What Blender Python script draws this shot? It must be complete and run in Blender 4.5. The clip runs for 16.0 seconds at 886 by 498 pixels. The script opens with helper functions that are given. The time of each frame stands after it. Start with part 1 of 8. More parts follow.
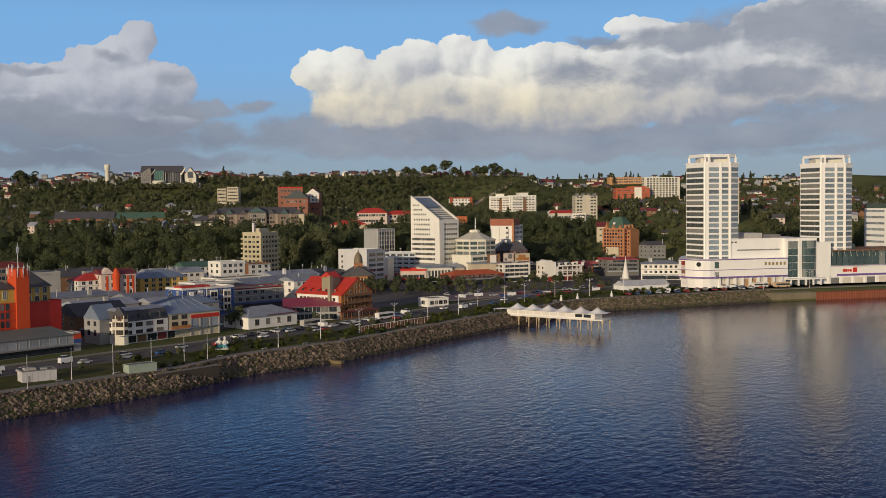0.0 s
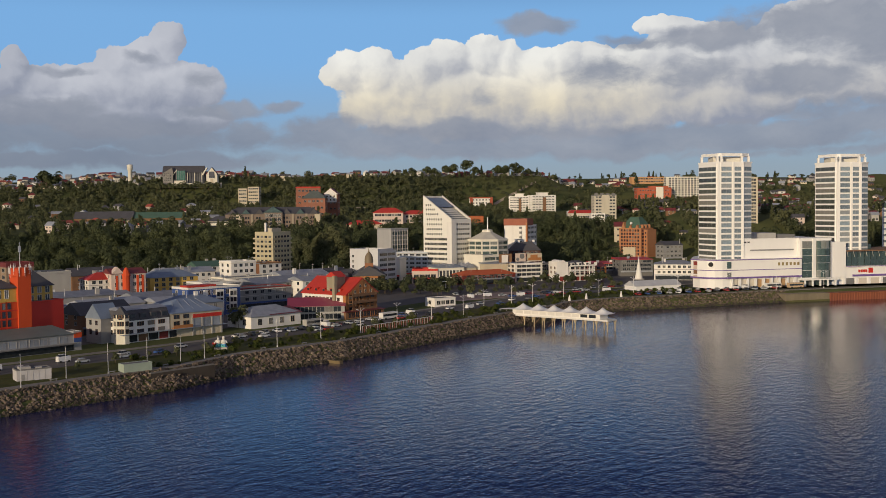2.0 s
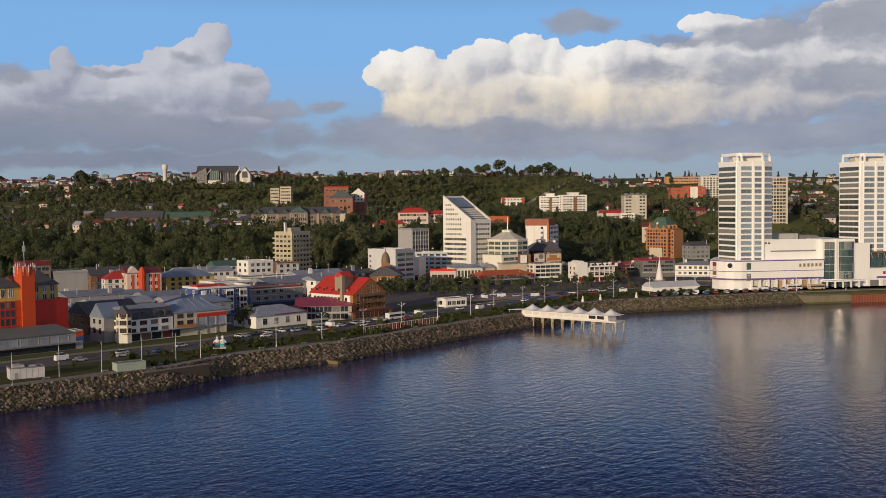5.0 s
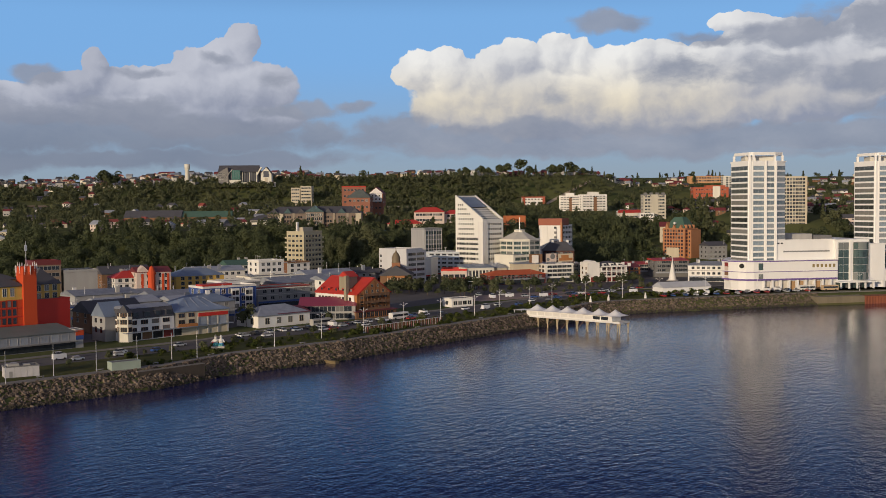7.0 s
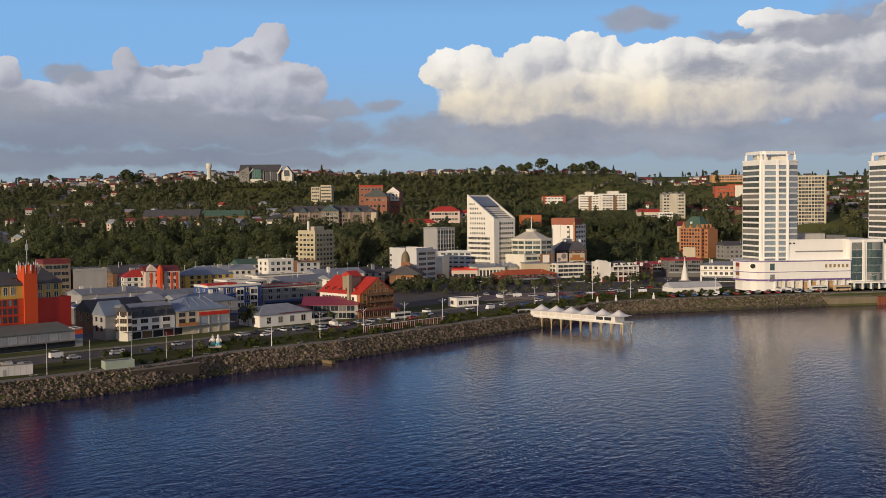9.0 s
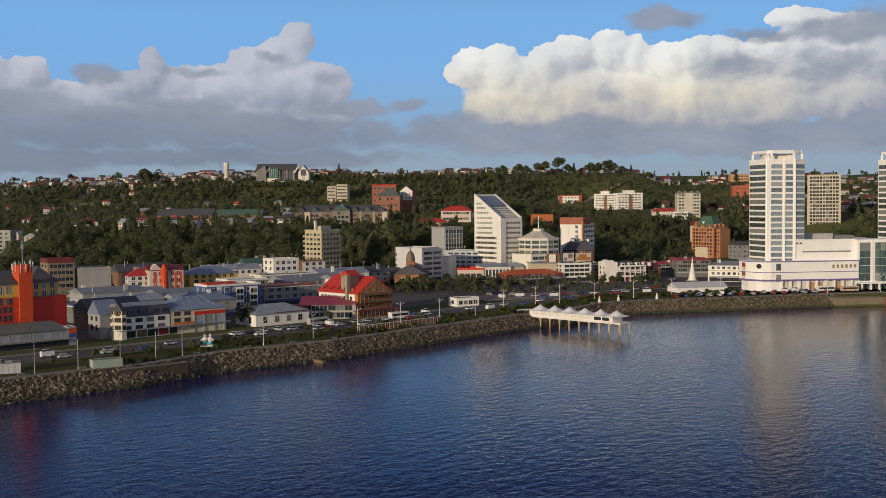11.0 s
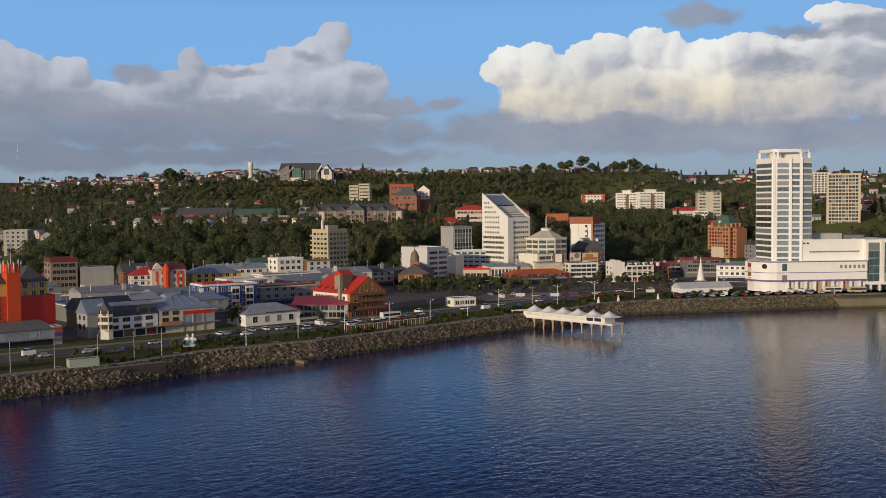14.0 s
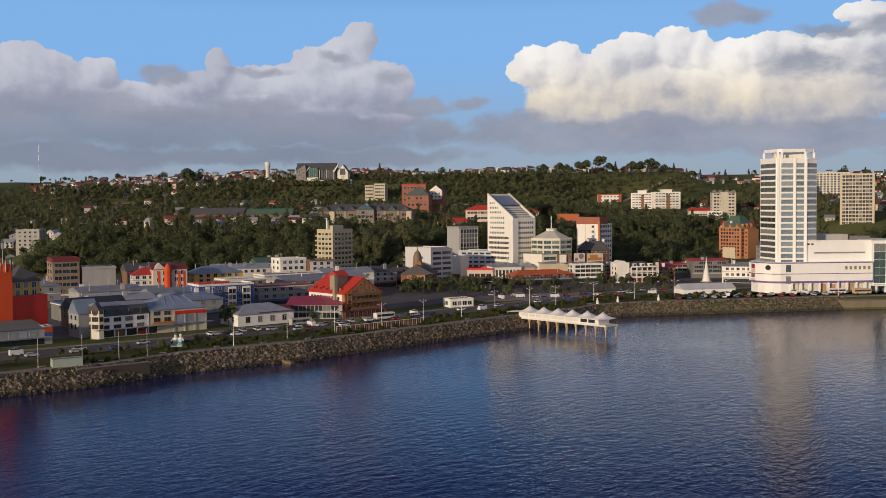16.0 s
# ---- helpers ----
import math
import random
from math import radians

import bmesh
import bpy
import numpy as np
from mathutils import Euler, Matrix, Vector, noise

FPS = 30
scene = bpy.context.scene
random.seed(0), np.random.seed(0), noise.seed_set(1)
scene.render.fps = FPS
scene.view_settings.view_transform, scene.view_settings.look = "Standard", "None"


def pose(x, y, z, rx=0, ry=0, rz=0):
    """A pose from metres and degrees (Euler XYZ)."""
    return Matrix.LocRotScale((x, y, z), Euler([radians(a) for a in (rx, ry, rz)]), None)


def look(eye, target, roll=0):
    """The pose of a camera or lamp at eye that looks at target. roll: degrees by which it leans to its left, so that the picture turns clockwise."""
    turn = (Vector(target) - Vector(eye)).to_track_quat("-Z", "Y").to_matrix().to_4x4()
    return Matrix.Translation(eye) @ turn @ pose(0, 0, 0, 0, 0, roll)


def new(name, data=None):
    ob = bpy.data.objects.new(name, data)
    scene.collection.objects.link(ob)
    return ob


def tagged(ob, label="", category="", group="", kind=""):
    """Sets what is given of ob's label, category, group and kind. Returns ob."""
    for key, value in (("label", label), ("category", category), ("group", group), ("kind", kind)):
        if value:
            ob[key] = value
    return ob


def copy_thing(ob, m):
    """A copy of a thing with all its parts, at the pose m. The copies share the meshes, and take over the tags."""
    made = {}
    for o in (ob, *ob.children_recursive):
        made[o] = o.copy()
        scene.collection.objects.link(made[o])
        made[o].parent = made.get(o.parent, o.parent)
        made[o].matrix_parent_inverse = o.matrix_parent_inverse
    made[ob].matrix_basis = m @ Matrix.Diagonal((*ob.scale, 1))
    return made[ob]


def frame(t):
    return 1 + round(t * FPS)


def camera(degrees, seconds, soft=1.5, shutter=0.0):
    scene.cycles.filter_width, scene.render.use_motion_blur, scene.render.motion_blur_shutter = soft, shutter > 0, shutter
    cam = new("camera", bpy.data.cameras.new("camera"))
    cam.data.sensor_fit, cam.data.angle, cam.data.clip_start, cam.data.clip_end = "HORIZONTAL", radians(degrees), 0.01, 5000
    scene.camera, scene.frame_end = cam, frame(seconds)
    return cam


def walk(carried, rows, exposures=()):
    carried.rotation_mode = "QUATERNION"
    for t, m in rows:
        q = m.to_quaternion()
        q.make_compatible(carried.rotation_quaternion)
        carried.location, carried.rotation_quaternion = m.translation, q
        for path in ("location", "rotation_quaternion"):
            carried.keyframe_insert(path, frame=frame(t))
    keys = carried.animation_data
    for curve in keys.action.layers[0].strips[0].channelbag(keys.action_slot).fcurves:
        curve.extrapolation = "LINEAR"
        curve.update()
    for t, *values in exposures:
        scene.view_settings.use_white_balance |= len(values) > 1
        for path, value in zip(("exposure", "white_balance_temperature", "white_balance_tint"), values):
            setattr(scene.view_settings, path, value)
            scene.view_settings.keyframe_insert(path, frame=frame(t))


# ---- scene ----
cam = camera(45.0, 16.0, soft=0.8)
TINTS = [(0, 0, 6460, 7), (2, 0, 6460, 8), (2.5, 0.05, 6480, 12), (3.5, 0.05, 6430, 14), (4, 0, 6460, 11), (6.5, 0.18, 6530, 11),
         (7, 0, 6320, 10), (8, 0.05, 6330, 11), (8.5, 0, 6250, 8), (9, 0.1, 6600, 10), (11.5, 0, 6250, 8), (12.5, 0, 6290, 10),
         (13, 0, 6320, 11), (13.5, 0.05, 6350, 10), (14.5, 0, 6290, 9), (16, 0.1, 6430, 12)]
PATH = [
    (0, (-0.00, 0.00, 52.81), (10.517, 99.359, 48.668), -0.55),
    (0.5, (2.39, 0.06, 52.75), (12.274, 99.481, 48.611), -0.55),
    (1, (4.88, 0.12, 52.72), (14.115, 99.608, 48.577), -0.56),
    (1.5, (7.34, 0.24, 52.67), (15.928, 99.780, 48.534), -0.56),
    (2, (9.70, 0.31, 52.68), (17.656, 99.902, 48.546), -0.56),
    (2.5, (12.23, 0.31, 52.68), (19.519, 99.954, 48.550), -0.55),
    (3, (14.58, 0.50, 52.68), (21.233, 100.194, 48.551), -0.57),
    (3.5, (17.05, 0.59, 52.71), (23.030, 100.323, 48.581), -0.56),
    (4, (19.55, 0.75, 52.67), (24.861, 100.525, 48.560), -0.55),
    (6.5, (31.94, 1.72, 52.80), (33.948, 101.616, 48.636), -0.48),
    (7, (34.55, 1.91, 52.80), (35.907, 101.814, 48.640), -0.49),
    (7.5, (37.16, 2.13, 52.84), (37.817, 102.039, 48.671), -0.50),
    (8, (39.76, 2.41, 52.94), (39.759, 102.326, 48.727), -0.49),
    (8.5, (42.34, 2.68, 52.94), (41.725, 102.587, 48.707), -0.47),
    (9, (44.92, 3.01, 52.97), (43.675, 102.914, 48.733), -0.47),
    (11.5, (58.84, 4.72, 53.12), (54.785, 104.540, 48.792), -0.45),
    (12, (61.81, 5.24, 53.15), (57.224, 105.037, 48.805), -0.46),
    (12.5, (64.87, 5.75, 53.23), (59.724, 105.526, 48.870), -0.45),
    (13, (67.82, 6.20, 53.30), (62.105, 105.941, 48.916), -0.47),
    (13.5, (70.84, 6.70, 53.33), (64.550, 106.406, 48.938), -0.46),
    (14, (73.93, 7.17, 53.34), (67.025, 106.838, 48.949), -0.47),
    (14.5, (77.04, 7.75, 53.41), (69.559, 107.374, 49.020), -0.45),
    (15, (80.28, 8.36, 53.44), (72.208, 107.941, 49.052), -0.45),
    (15.5, (83.42, 8.88, 53.49), (74.756, 108.406, 49.099), -0.43),
    (16, (86.67, 9.53, 53.51), (77.385, 109.004, 49.115), -0.44),
]
walk(cam, [(t, look(e, a, r)) for t, e, a, r in PATH], TINTS)

# ---------------------------------------------------------------- light
SUN_AZ, SUN_EL = radians(214), radians(9.5)      # compass turn from +y, over +x; height
sun_from = Vector((math.sin(SUN_AZ) * math.cos(SUN_EL), math.cos(SUN_AZ) * math.cos(SUN_EL), math.sin(SUN_EL)))
sun = new("sun", bpy.data.lights.new("sun", "SUN"))
sun.data.energy, sun.data.angle, sun.data.color = 3.3, radians(0.5), (1.0, 0.79, 0.54)
sun.matrix_world = look(sun_from * 900, (0, 0, 0))
scene.view_settings.exposure = 0.0


class Nodes:
    """Short writing of node trees."""

    def __init__(self, tree):
        self.t = tree
        tree.nodes.clear()

    def add(self, kind, _=None, **ins):
        n = self.t.nodes.new(kind)
        for k, v in ins.items():
            key = int(k[1:]) if k[0] == "i" and k[1:].isdigit() else k.replace("_", " ")
            self.put(n.inputs[key], v)
        return n

    def put(self, sock, v):
        if isinstance(v, bpy.types.NodeSocket):
            self.t.links.new(v, sock)
        elif isinstance(v, bpy.types.Node):
            self.t.links.new(v.outputs[0], sock)
        else:
            sock.default_value = v

    def math(self, op, a, b=0.0, c=0.0, clamp=False):
        n = self.add("ShaderNodeMath")
        n.operation, n.use_clamp = op, clamp
        for s, v in zip(n.inputs, (a, b, c)):
            self.put(s, v)
        return n.outputs[0]

    def vmath(self, op, a, b=(0, 0, 0)):
        n = self.add("ShaderNodeVectorMath")
        n.operation = op
        self.put(n.inputs[0], a)
        self.put(n.inputs[1], b)
        return n.outputs[0]

    def scaled(self, a, k):
        n = self.add("ShaderNodeVectorMath")
        n.operation = "SCALE"
        self.put(n.inputs[0], a)
        n.inputs["Scale"].default_value = k
        return n.outputs[0]

    def noise(self, vec, scale, detail=4.0, rough=0.55, dist=0.0):
        return self.add("ShaderNodeTexNoise", Vector=vec, Scale=scale, Detail=detail, Roughness=rough, Distortion=dist).outputs[0]

    def mix(self, f, a, b):
        n = self.add("ShaderNodeMix")
        n.data_type = "RGBA"
        self.put(n.inputs[0], f)
        self.put(n.inputs[6], a)
        self.put(n.inputs[7], b)
        return n.outputs[2]

    def ramp(self, f, lo, hi):
        n = self.add("ShaderNodeMapRange", i0=f, i1=lo, i2=hi)
        n.interpolation_type = "SMOOTHSTEP"
        return n.outputs[0]


def make_world():
    w = bpy.data.worlds.new("sky")
    scene.world = w
    w.use_nodes = True
    n = Nodes(w.node_tree)
    out = n.add("ShaderNodeOutputWorld")
    sky = n.add("ShaderNodeTexSky")
    sky.sky_type, sky.sun_disc, sky.sun_elevation, sky.sun_rotation = "NISHITA", False, SUN_EL, SUN_AZ
    sky.altitude, sky.air_density, sky.dust_density, sky.ozone_density = 50, 1.2, 0.6, 2.0
    d = n.add("ShaderNodeTexCoord").outputs["Generated"]
    sep = n.add("ShaderNodeSeparateXYZ", i0=d)
    az = n.math("ARCTAN2", sep.outputs[0], sep.outputs[1])
    el = n.math("ARCSINE", sep.outputs[2])
    p = n.add("ShaderNodeCombineXYZ", i0=az, i1=el, i2=0.0).outputs[0]

    def warped(vec, scale, amount, detail=3.0):
        k = n.add("ShaderNodeTexNoise", Vector=vec, Scale=scale, Detail=detail).outputs[1]
        return n.vmath("ADD", vec, n.scaled(n.vmath("SUBTRACT", k, (0.5, 0.5, 0.5)), amount))

    q = warped(warped(p, 24.0, 0.016), 95.0, 0.006)
    flat = n.vmath("MULTIPLY", warped(p, 30.0, 0.022, 5.0), (0.42, 1.0, 1.0))

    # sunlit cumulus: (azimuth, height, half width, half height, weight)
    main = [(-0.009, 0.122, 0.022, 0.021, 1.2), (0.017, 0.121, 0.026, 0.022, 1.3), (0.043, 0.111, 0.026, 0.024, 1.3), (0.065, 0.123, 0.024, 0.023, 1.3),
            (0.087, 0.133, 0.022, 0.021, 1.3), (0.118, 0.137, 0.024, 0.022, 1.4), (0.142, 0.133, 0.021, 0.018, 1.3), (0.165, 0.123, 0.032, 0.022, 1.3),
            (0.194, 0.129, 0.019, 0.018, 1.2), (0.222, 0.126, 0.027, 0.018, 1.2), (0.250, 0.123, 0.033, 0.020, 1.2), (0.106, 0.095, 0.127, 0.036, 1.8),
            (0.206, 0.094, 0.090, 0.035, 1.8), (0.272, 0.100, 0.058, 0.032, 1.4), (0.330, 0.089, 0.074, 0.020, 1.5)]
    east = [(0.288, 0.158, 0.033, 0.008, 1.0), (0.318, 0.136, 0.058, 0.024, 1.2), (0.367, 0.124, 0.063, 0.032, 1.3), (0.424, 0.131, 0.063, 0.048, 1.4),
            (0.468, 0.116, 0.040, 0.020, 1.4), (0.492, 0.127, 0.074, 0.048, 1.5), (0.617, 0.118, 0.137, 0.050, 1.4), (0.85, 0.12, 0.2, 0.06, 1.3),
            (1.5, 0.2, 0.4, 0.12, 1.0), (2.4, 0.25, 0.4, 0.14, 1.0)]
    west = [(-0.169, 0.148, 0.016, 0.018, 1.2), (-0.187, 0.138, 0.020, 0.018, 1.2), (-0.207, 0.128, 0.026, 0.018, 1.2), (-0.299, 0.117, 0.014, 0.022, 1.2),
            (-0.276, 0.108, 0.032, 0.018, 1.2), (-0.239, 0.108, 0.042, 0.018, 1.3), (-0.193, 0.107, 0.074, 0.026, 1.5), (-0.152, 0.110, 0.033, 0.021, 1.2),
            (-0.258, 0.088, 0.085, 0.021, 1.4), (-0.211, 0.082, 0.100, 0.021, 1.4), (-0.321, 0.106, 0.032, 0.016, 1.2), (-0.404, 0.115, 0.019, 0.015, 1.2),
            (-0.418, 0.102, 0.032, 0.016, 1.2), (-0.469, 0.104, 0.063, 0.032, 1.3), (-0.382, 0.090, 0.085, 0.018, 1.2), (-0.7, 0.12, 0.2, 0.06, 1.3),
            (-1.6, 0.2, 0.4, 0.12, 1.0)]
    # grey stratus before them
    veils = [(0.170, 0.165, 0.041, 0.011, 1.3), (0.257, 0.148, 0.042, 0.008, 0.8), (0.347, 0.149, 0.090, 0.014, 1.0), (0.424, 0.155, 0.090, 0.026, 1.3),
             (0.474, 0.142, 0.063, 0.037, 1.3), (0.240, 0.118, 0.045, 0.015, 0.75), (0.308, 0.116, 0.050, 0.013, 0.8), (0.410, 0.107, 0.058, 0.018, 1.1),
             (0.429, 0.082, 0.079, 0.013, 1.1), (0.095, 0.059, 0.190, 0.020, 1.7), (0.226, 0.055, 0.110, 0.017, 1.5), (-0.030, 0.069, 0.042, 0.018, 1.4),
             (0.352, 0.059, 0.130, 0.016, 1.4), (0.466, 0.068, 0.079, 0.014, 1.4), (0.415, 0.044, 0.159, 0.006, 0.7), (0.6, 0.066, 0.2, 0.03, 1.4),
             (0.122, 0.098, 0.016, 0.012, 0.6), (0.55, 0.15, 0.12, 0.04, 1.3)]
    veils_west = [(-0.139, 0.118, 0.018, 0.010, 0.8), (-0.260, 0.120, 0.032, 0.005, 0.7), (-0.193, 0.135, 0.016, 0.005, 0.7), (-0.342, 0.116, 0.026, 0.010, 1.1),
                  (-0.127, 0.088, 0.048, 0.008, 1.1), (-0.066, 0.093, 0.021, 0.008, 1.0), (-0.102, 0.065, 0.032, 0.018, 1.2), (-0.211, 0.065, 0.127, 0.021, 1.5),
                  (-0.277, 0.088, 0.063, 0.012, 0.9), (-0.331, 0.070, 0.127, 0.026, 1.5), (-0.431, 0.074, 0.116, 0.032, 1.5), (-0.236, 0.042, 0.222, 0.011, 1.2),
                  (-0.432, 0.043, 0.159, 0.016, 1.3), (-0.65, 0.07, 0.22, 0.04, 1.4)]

    def lobes(vec, table, blend):
        total = None
        for a, e, wa, we, k in table:
            m = n.add("ShaderNodeVectorMath")
            m.operation = "MULTIPLY_ADD"
            n.put(m.inputs[0], vec)
            m.inputs[1].default_value, m.inputs[2].default_value = (1 / wa, 1 / we, 0), (-a / wa, -e / we, 0)
            dot = n.add("ShaderNodeVectorMath")
            dot.operation = "DOT_PRODUCT"
            n.put(dot.inputs[0], m.outputs[0])
            n.put(dot.inputs[1], m.outputs[0])
            v = n.math("MULTIPLY_ADD", dot.outputs["Value"], -k, k)
            total = n.math("MAXIMUM", v, -1.5) if total is None else n.math("SMOOTH_MAX", total, v, blend)
        return total

    def billow(vec, scale, detail):
        t = n.add("ShaderNodeTexVoronoi", Vector=vec, Scale=scale, Detail=detail, Roughness=0.48, Lacunarity=2.3)
        t.voronoi_dimensions, t.normalize = "2D", True
        return n.math("SUBTRACT", 0.42, t.outputs["Distance"])

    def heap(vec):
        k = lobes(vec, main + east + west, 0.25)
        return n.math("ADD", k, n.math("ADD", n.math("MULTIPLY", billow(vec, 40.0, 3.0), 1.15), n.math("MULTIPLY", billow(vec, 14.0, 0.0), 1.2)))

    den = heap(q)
    rise = n.math("SUBTRACT", den, heap(n.vmath("ADD", q, (-0.0062, 0.0056, 0.0))))
    soft = n.math("SUBTRACT", n.noise(q, 13.0, 3.0, 0.45), 0.5)
    fine = n.math("SUBTRACT", n.noise(q, 70.0, 5.0, 0.6), 0.5)
    base = n.ramp(el, 0.060, 0.115)
    warm = n.math("SUBTRACT", n.ramp(az, -0.10, -0.03), n.math("MULTIPLY", n.ramp(az, 0.20, 0.36), 0.45))
    body = n.math("ADD", n.math("MULTIPLY", base, 0.30), n.math("MULTIPLY", n.ramp(rise, -1.0, 0.75), 0.60))
    body = n.math("ADD", body, n.math("ADD", n.math("MULTIPLY", fine, 0.22), n.math("MULTIPLY", soft, 1.25)))
    body = n.math("SUBTRACT", body, n.math("MULTIPLY", n.math("SUBTRACT", 1.0, warm), 0.26), clamp=True)
    gold = n.math("SUBTRACT", 1.0, n.ramp(el, 0.085, 0.14))
    shine = n.mix(gold, (0.88, 0.86, 0.82, 1), (0.84, 0.74, 0.56, 1))
    shine = n.mix(warm, (0.60, 0.61, 0.67, 1), shine)
    ccol = n.mix(body, (0.29, 0.315, 0.40, 1), shine)
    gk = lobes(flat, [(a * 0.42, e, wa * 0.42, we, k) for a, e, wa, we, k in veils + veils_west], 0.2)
    tear = n.math("SUBTRACT", n.noise(flat, 40.0, 6.0, 0.6), 0.5)
    gden = n.math("ADD", gk, n.math("MULTIPLY", tear, 2.6))
    gcol = n.mix(n.math("ADD", n.noise(flat, 26.0, 5.0, 0.6), -0.1), (0.20, 0.235, 0.32, 1), (0.44, 0.45, 0.50, 1))
    dusk = n.math("MULTIPLY", n.math("SUBTRACT", 1.0, n.ramp(az, -0.22, 0.04)), n.math("SUBTRACT", 1.0, n.ramp(el, 0.05, 0.10)))
    gcol = n.mix(n.math("MULTIPLY", dusk, 0.6), gcol, (0.17, 0.205, 0.28, 1))
    haze = n.mix(n.ramp(el, 0.01, 0.14), (0.31, 0.40, 0.50, 1), (0.22, 0.47, 0.86, 1))
    haze = n.mix(n.ramp(el, 0.168, 0.255), haze, (0.022, 0.034, 0.122, 1))
    overcast = n.ramp(n.noise(d, 2.6, 5.0), 0.34, 0.60)      # broken cloud overhead and behind, added out of view to fill the shade
    high = n.math("MAXIMUM", n.ramp(el, 0.60, 1.15), n.math("MULTIPLY", n.ramp(sep.outputs[1], 0.05, -0.35), n.ramp(el, 0.12, 0.30)))
    haze = n.mix(n.math("MULTIPLY", high, overcast), haze, (0.42, 0.38, 0.42, 1))
    clear = n.add("ShaderNodeBackground", Color=sky.outputs[0], Strength=0.10)
    veil = n.add("ShaderNodeBackground", Color=haze, Strength=0.9)
    cloud = n.add("ShaderNodeBackground", Color=ccol, Strength=0.98)
    grey = n.add("ShaderNodeBackground", Color=gcol, Strength=0.95)
    low = n.add("ShaderNodeMixShader", i0=0.92, i1=clear.outputs[0], i2=veil.outputs[0])
    edge = n.math("SUBTRACT", 0.55, n.math("MULTIPLY", n.ramp(el, 0.085, 0.125), 0.42))     # crisp tops, soft undersides
    cover = n.math("DIVIDE", n.math("SUBTRACT", den, 0.12), edge, clamp=True)
    full = n.add("ShaderNodeMixShader", i0=n.ramp(cover, 0.0, 1.0), i1=low.outputs[0], i2=cloud.outputs[0])
    full = n.add("ShaderNodeMixShader", i0=n.math("MULTIPLY", n.ramp(gden, -0.15, 0.95), 0.88), i1=full.outputs[0], i2=grey.outputs[0])
    n.t.links.new(full.outputs[0], out.inputs[0])


make_world()


# ---------------------------------------------------------------- materials
MATS = {}


def surface(name, rgb, rough=0.8, metal=0.0, var=0.14, scale=0.25, grain=6.0, bump=0.15, spec=0.4, jitter=0.0, streak=False):
    """A painted, plastered or stone surface with stains at two scales."""
    if name in MATS:
        return MATS[name]
    m = bpy.data.materials.new(name)
    m.use_nodes = True
    n = Nodes(m.node_tree)
    out = n.add("ShaderNodeOutputMaterial")
    b = n.add("ShaderNodeBsdfPrincipled", Roughness=rough, Metallic=metal)
    b.inputs["Specular IOR Level"].default_value = spec
    co = n.add("ShaderNodeTexCoord").outputs["Object"]
    if streak:
        co = n.add("ShaderNodeMapping", Vector=co, Scale=(1.0, 1.0, 0.22)).outputs[0]
    big, small = n.noise(co, scale, 5.0), n.noise(co, grain, 3.0)
    f = n.math("ADD", n.math("MULTIPLY", n.math("SUBTRACT", big, 0.5), 2.4 * var), n.math("MULTIPLY", n.math("SUBTRACT", small, 0.5), var))
    if jitter:
        r = n.add("ShaderNodeObjectInfo").outputs["Random"]
        f = n.math("ADD", f, n.math("MULTIPLY", n.math("SUBTRACT", r, 0.5), 2 * jitter))
    v = n.add("ShaderNodeHueSaturation", Color=(*rgb, 1), Value=n.math("ADD", 1.0, f))
    n.put(b.inputs["Base Color"], v)
    if bump:
        n.put(b.inputs["Normal"], n.add("ShaderNodeBump", Strength=bump, Distance=0.05, Height=small).outputs[0])
    n.t.links.new(b.outputs[0], out.inputs[0])
    MATS[name] = m
    return m


def glass_mat(name, rgb, rough=0.06, spec=0.6, jitter=0.5):
    """Window glass seen from far: dark rooms behind a glossy face."""
    m = bpy.data.materials.new(name)
    m.use_nodes = True
    n = Nodes(m.node_tree)
    out = n.add("ShaderNodeOutputMaterial")
    b = n.add("ShaderNodeBsdfPrincipled", Roughness=rough)
    b.inputs["Specular IOR Level"].default_value = spec
    r = n.add("ShaderNodeObjectInfo").outputs["Random"]
    co = n.add("ShaderNodeTexCoord").outputs["Object"]
    k = n.noise(co, 0.7, 3.0)
    f = n.math("ADD", n.math("MULTIPLY", n.math("SUBTRACT", r, 0.5), jitter), n.math("MULTIPLY", n.math("SUBTRACT", k, 0.5), 1.4))
    pane = n.add("ShaderNodeHueSaturation", Color=(*rgb, 1), Value=n.math("ADD", 1.0, f)).outputs[0]
    blind = n.math("GREATER_THAN", n.math("FRACT", n.math("MULTIPLY", r, 17.3)), 0.80)
    n.put(b.inputs["Base Color"], n.mix(n.math("MULTIPLY", blind, 0.38), pane, (0.42, 0.40, 0.36, 1)))
    n.t.links.new(b.outputs[0], out.inputs[0])
    MATS[name] = m
    return m


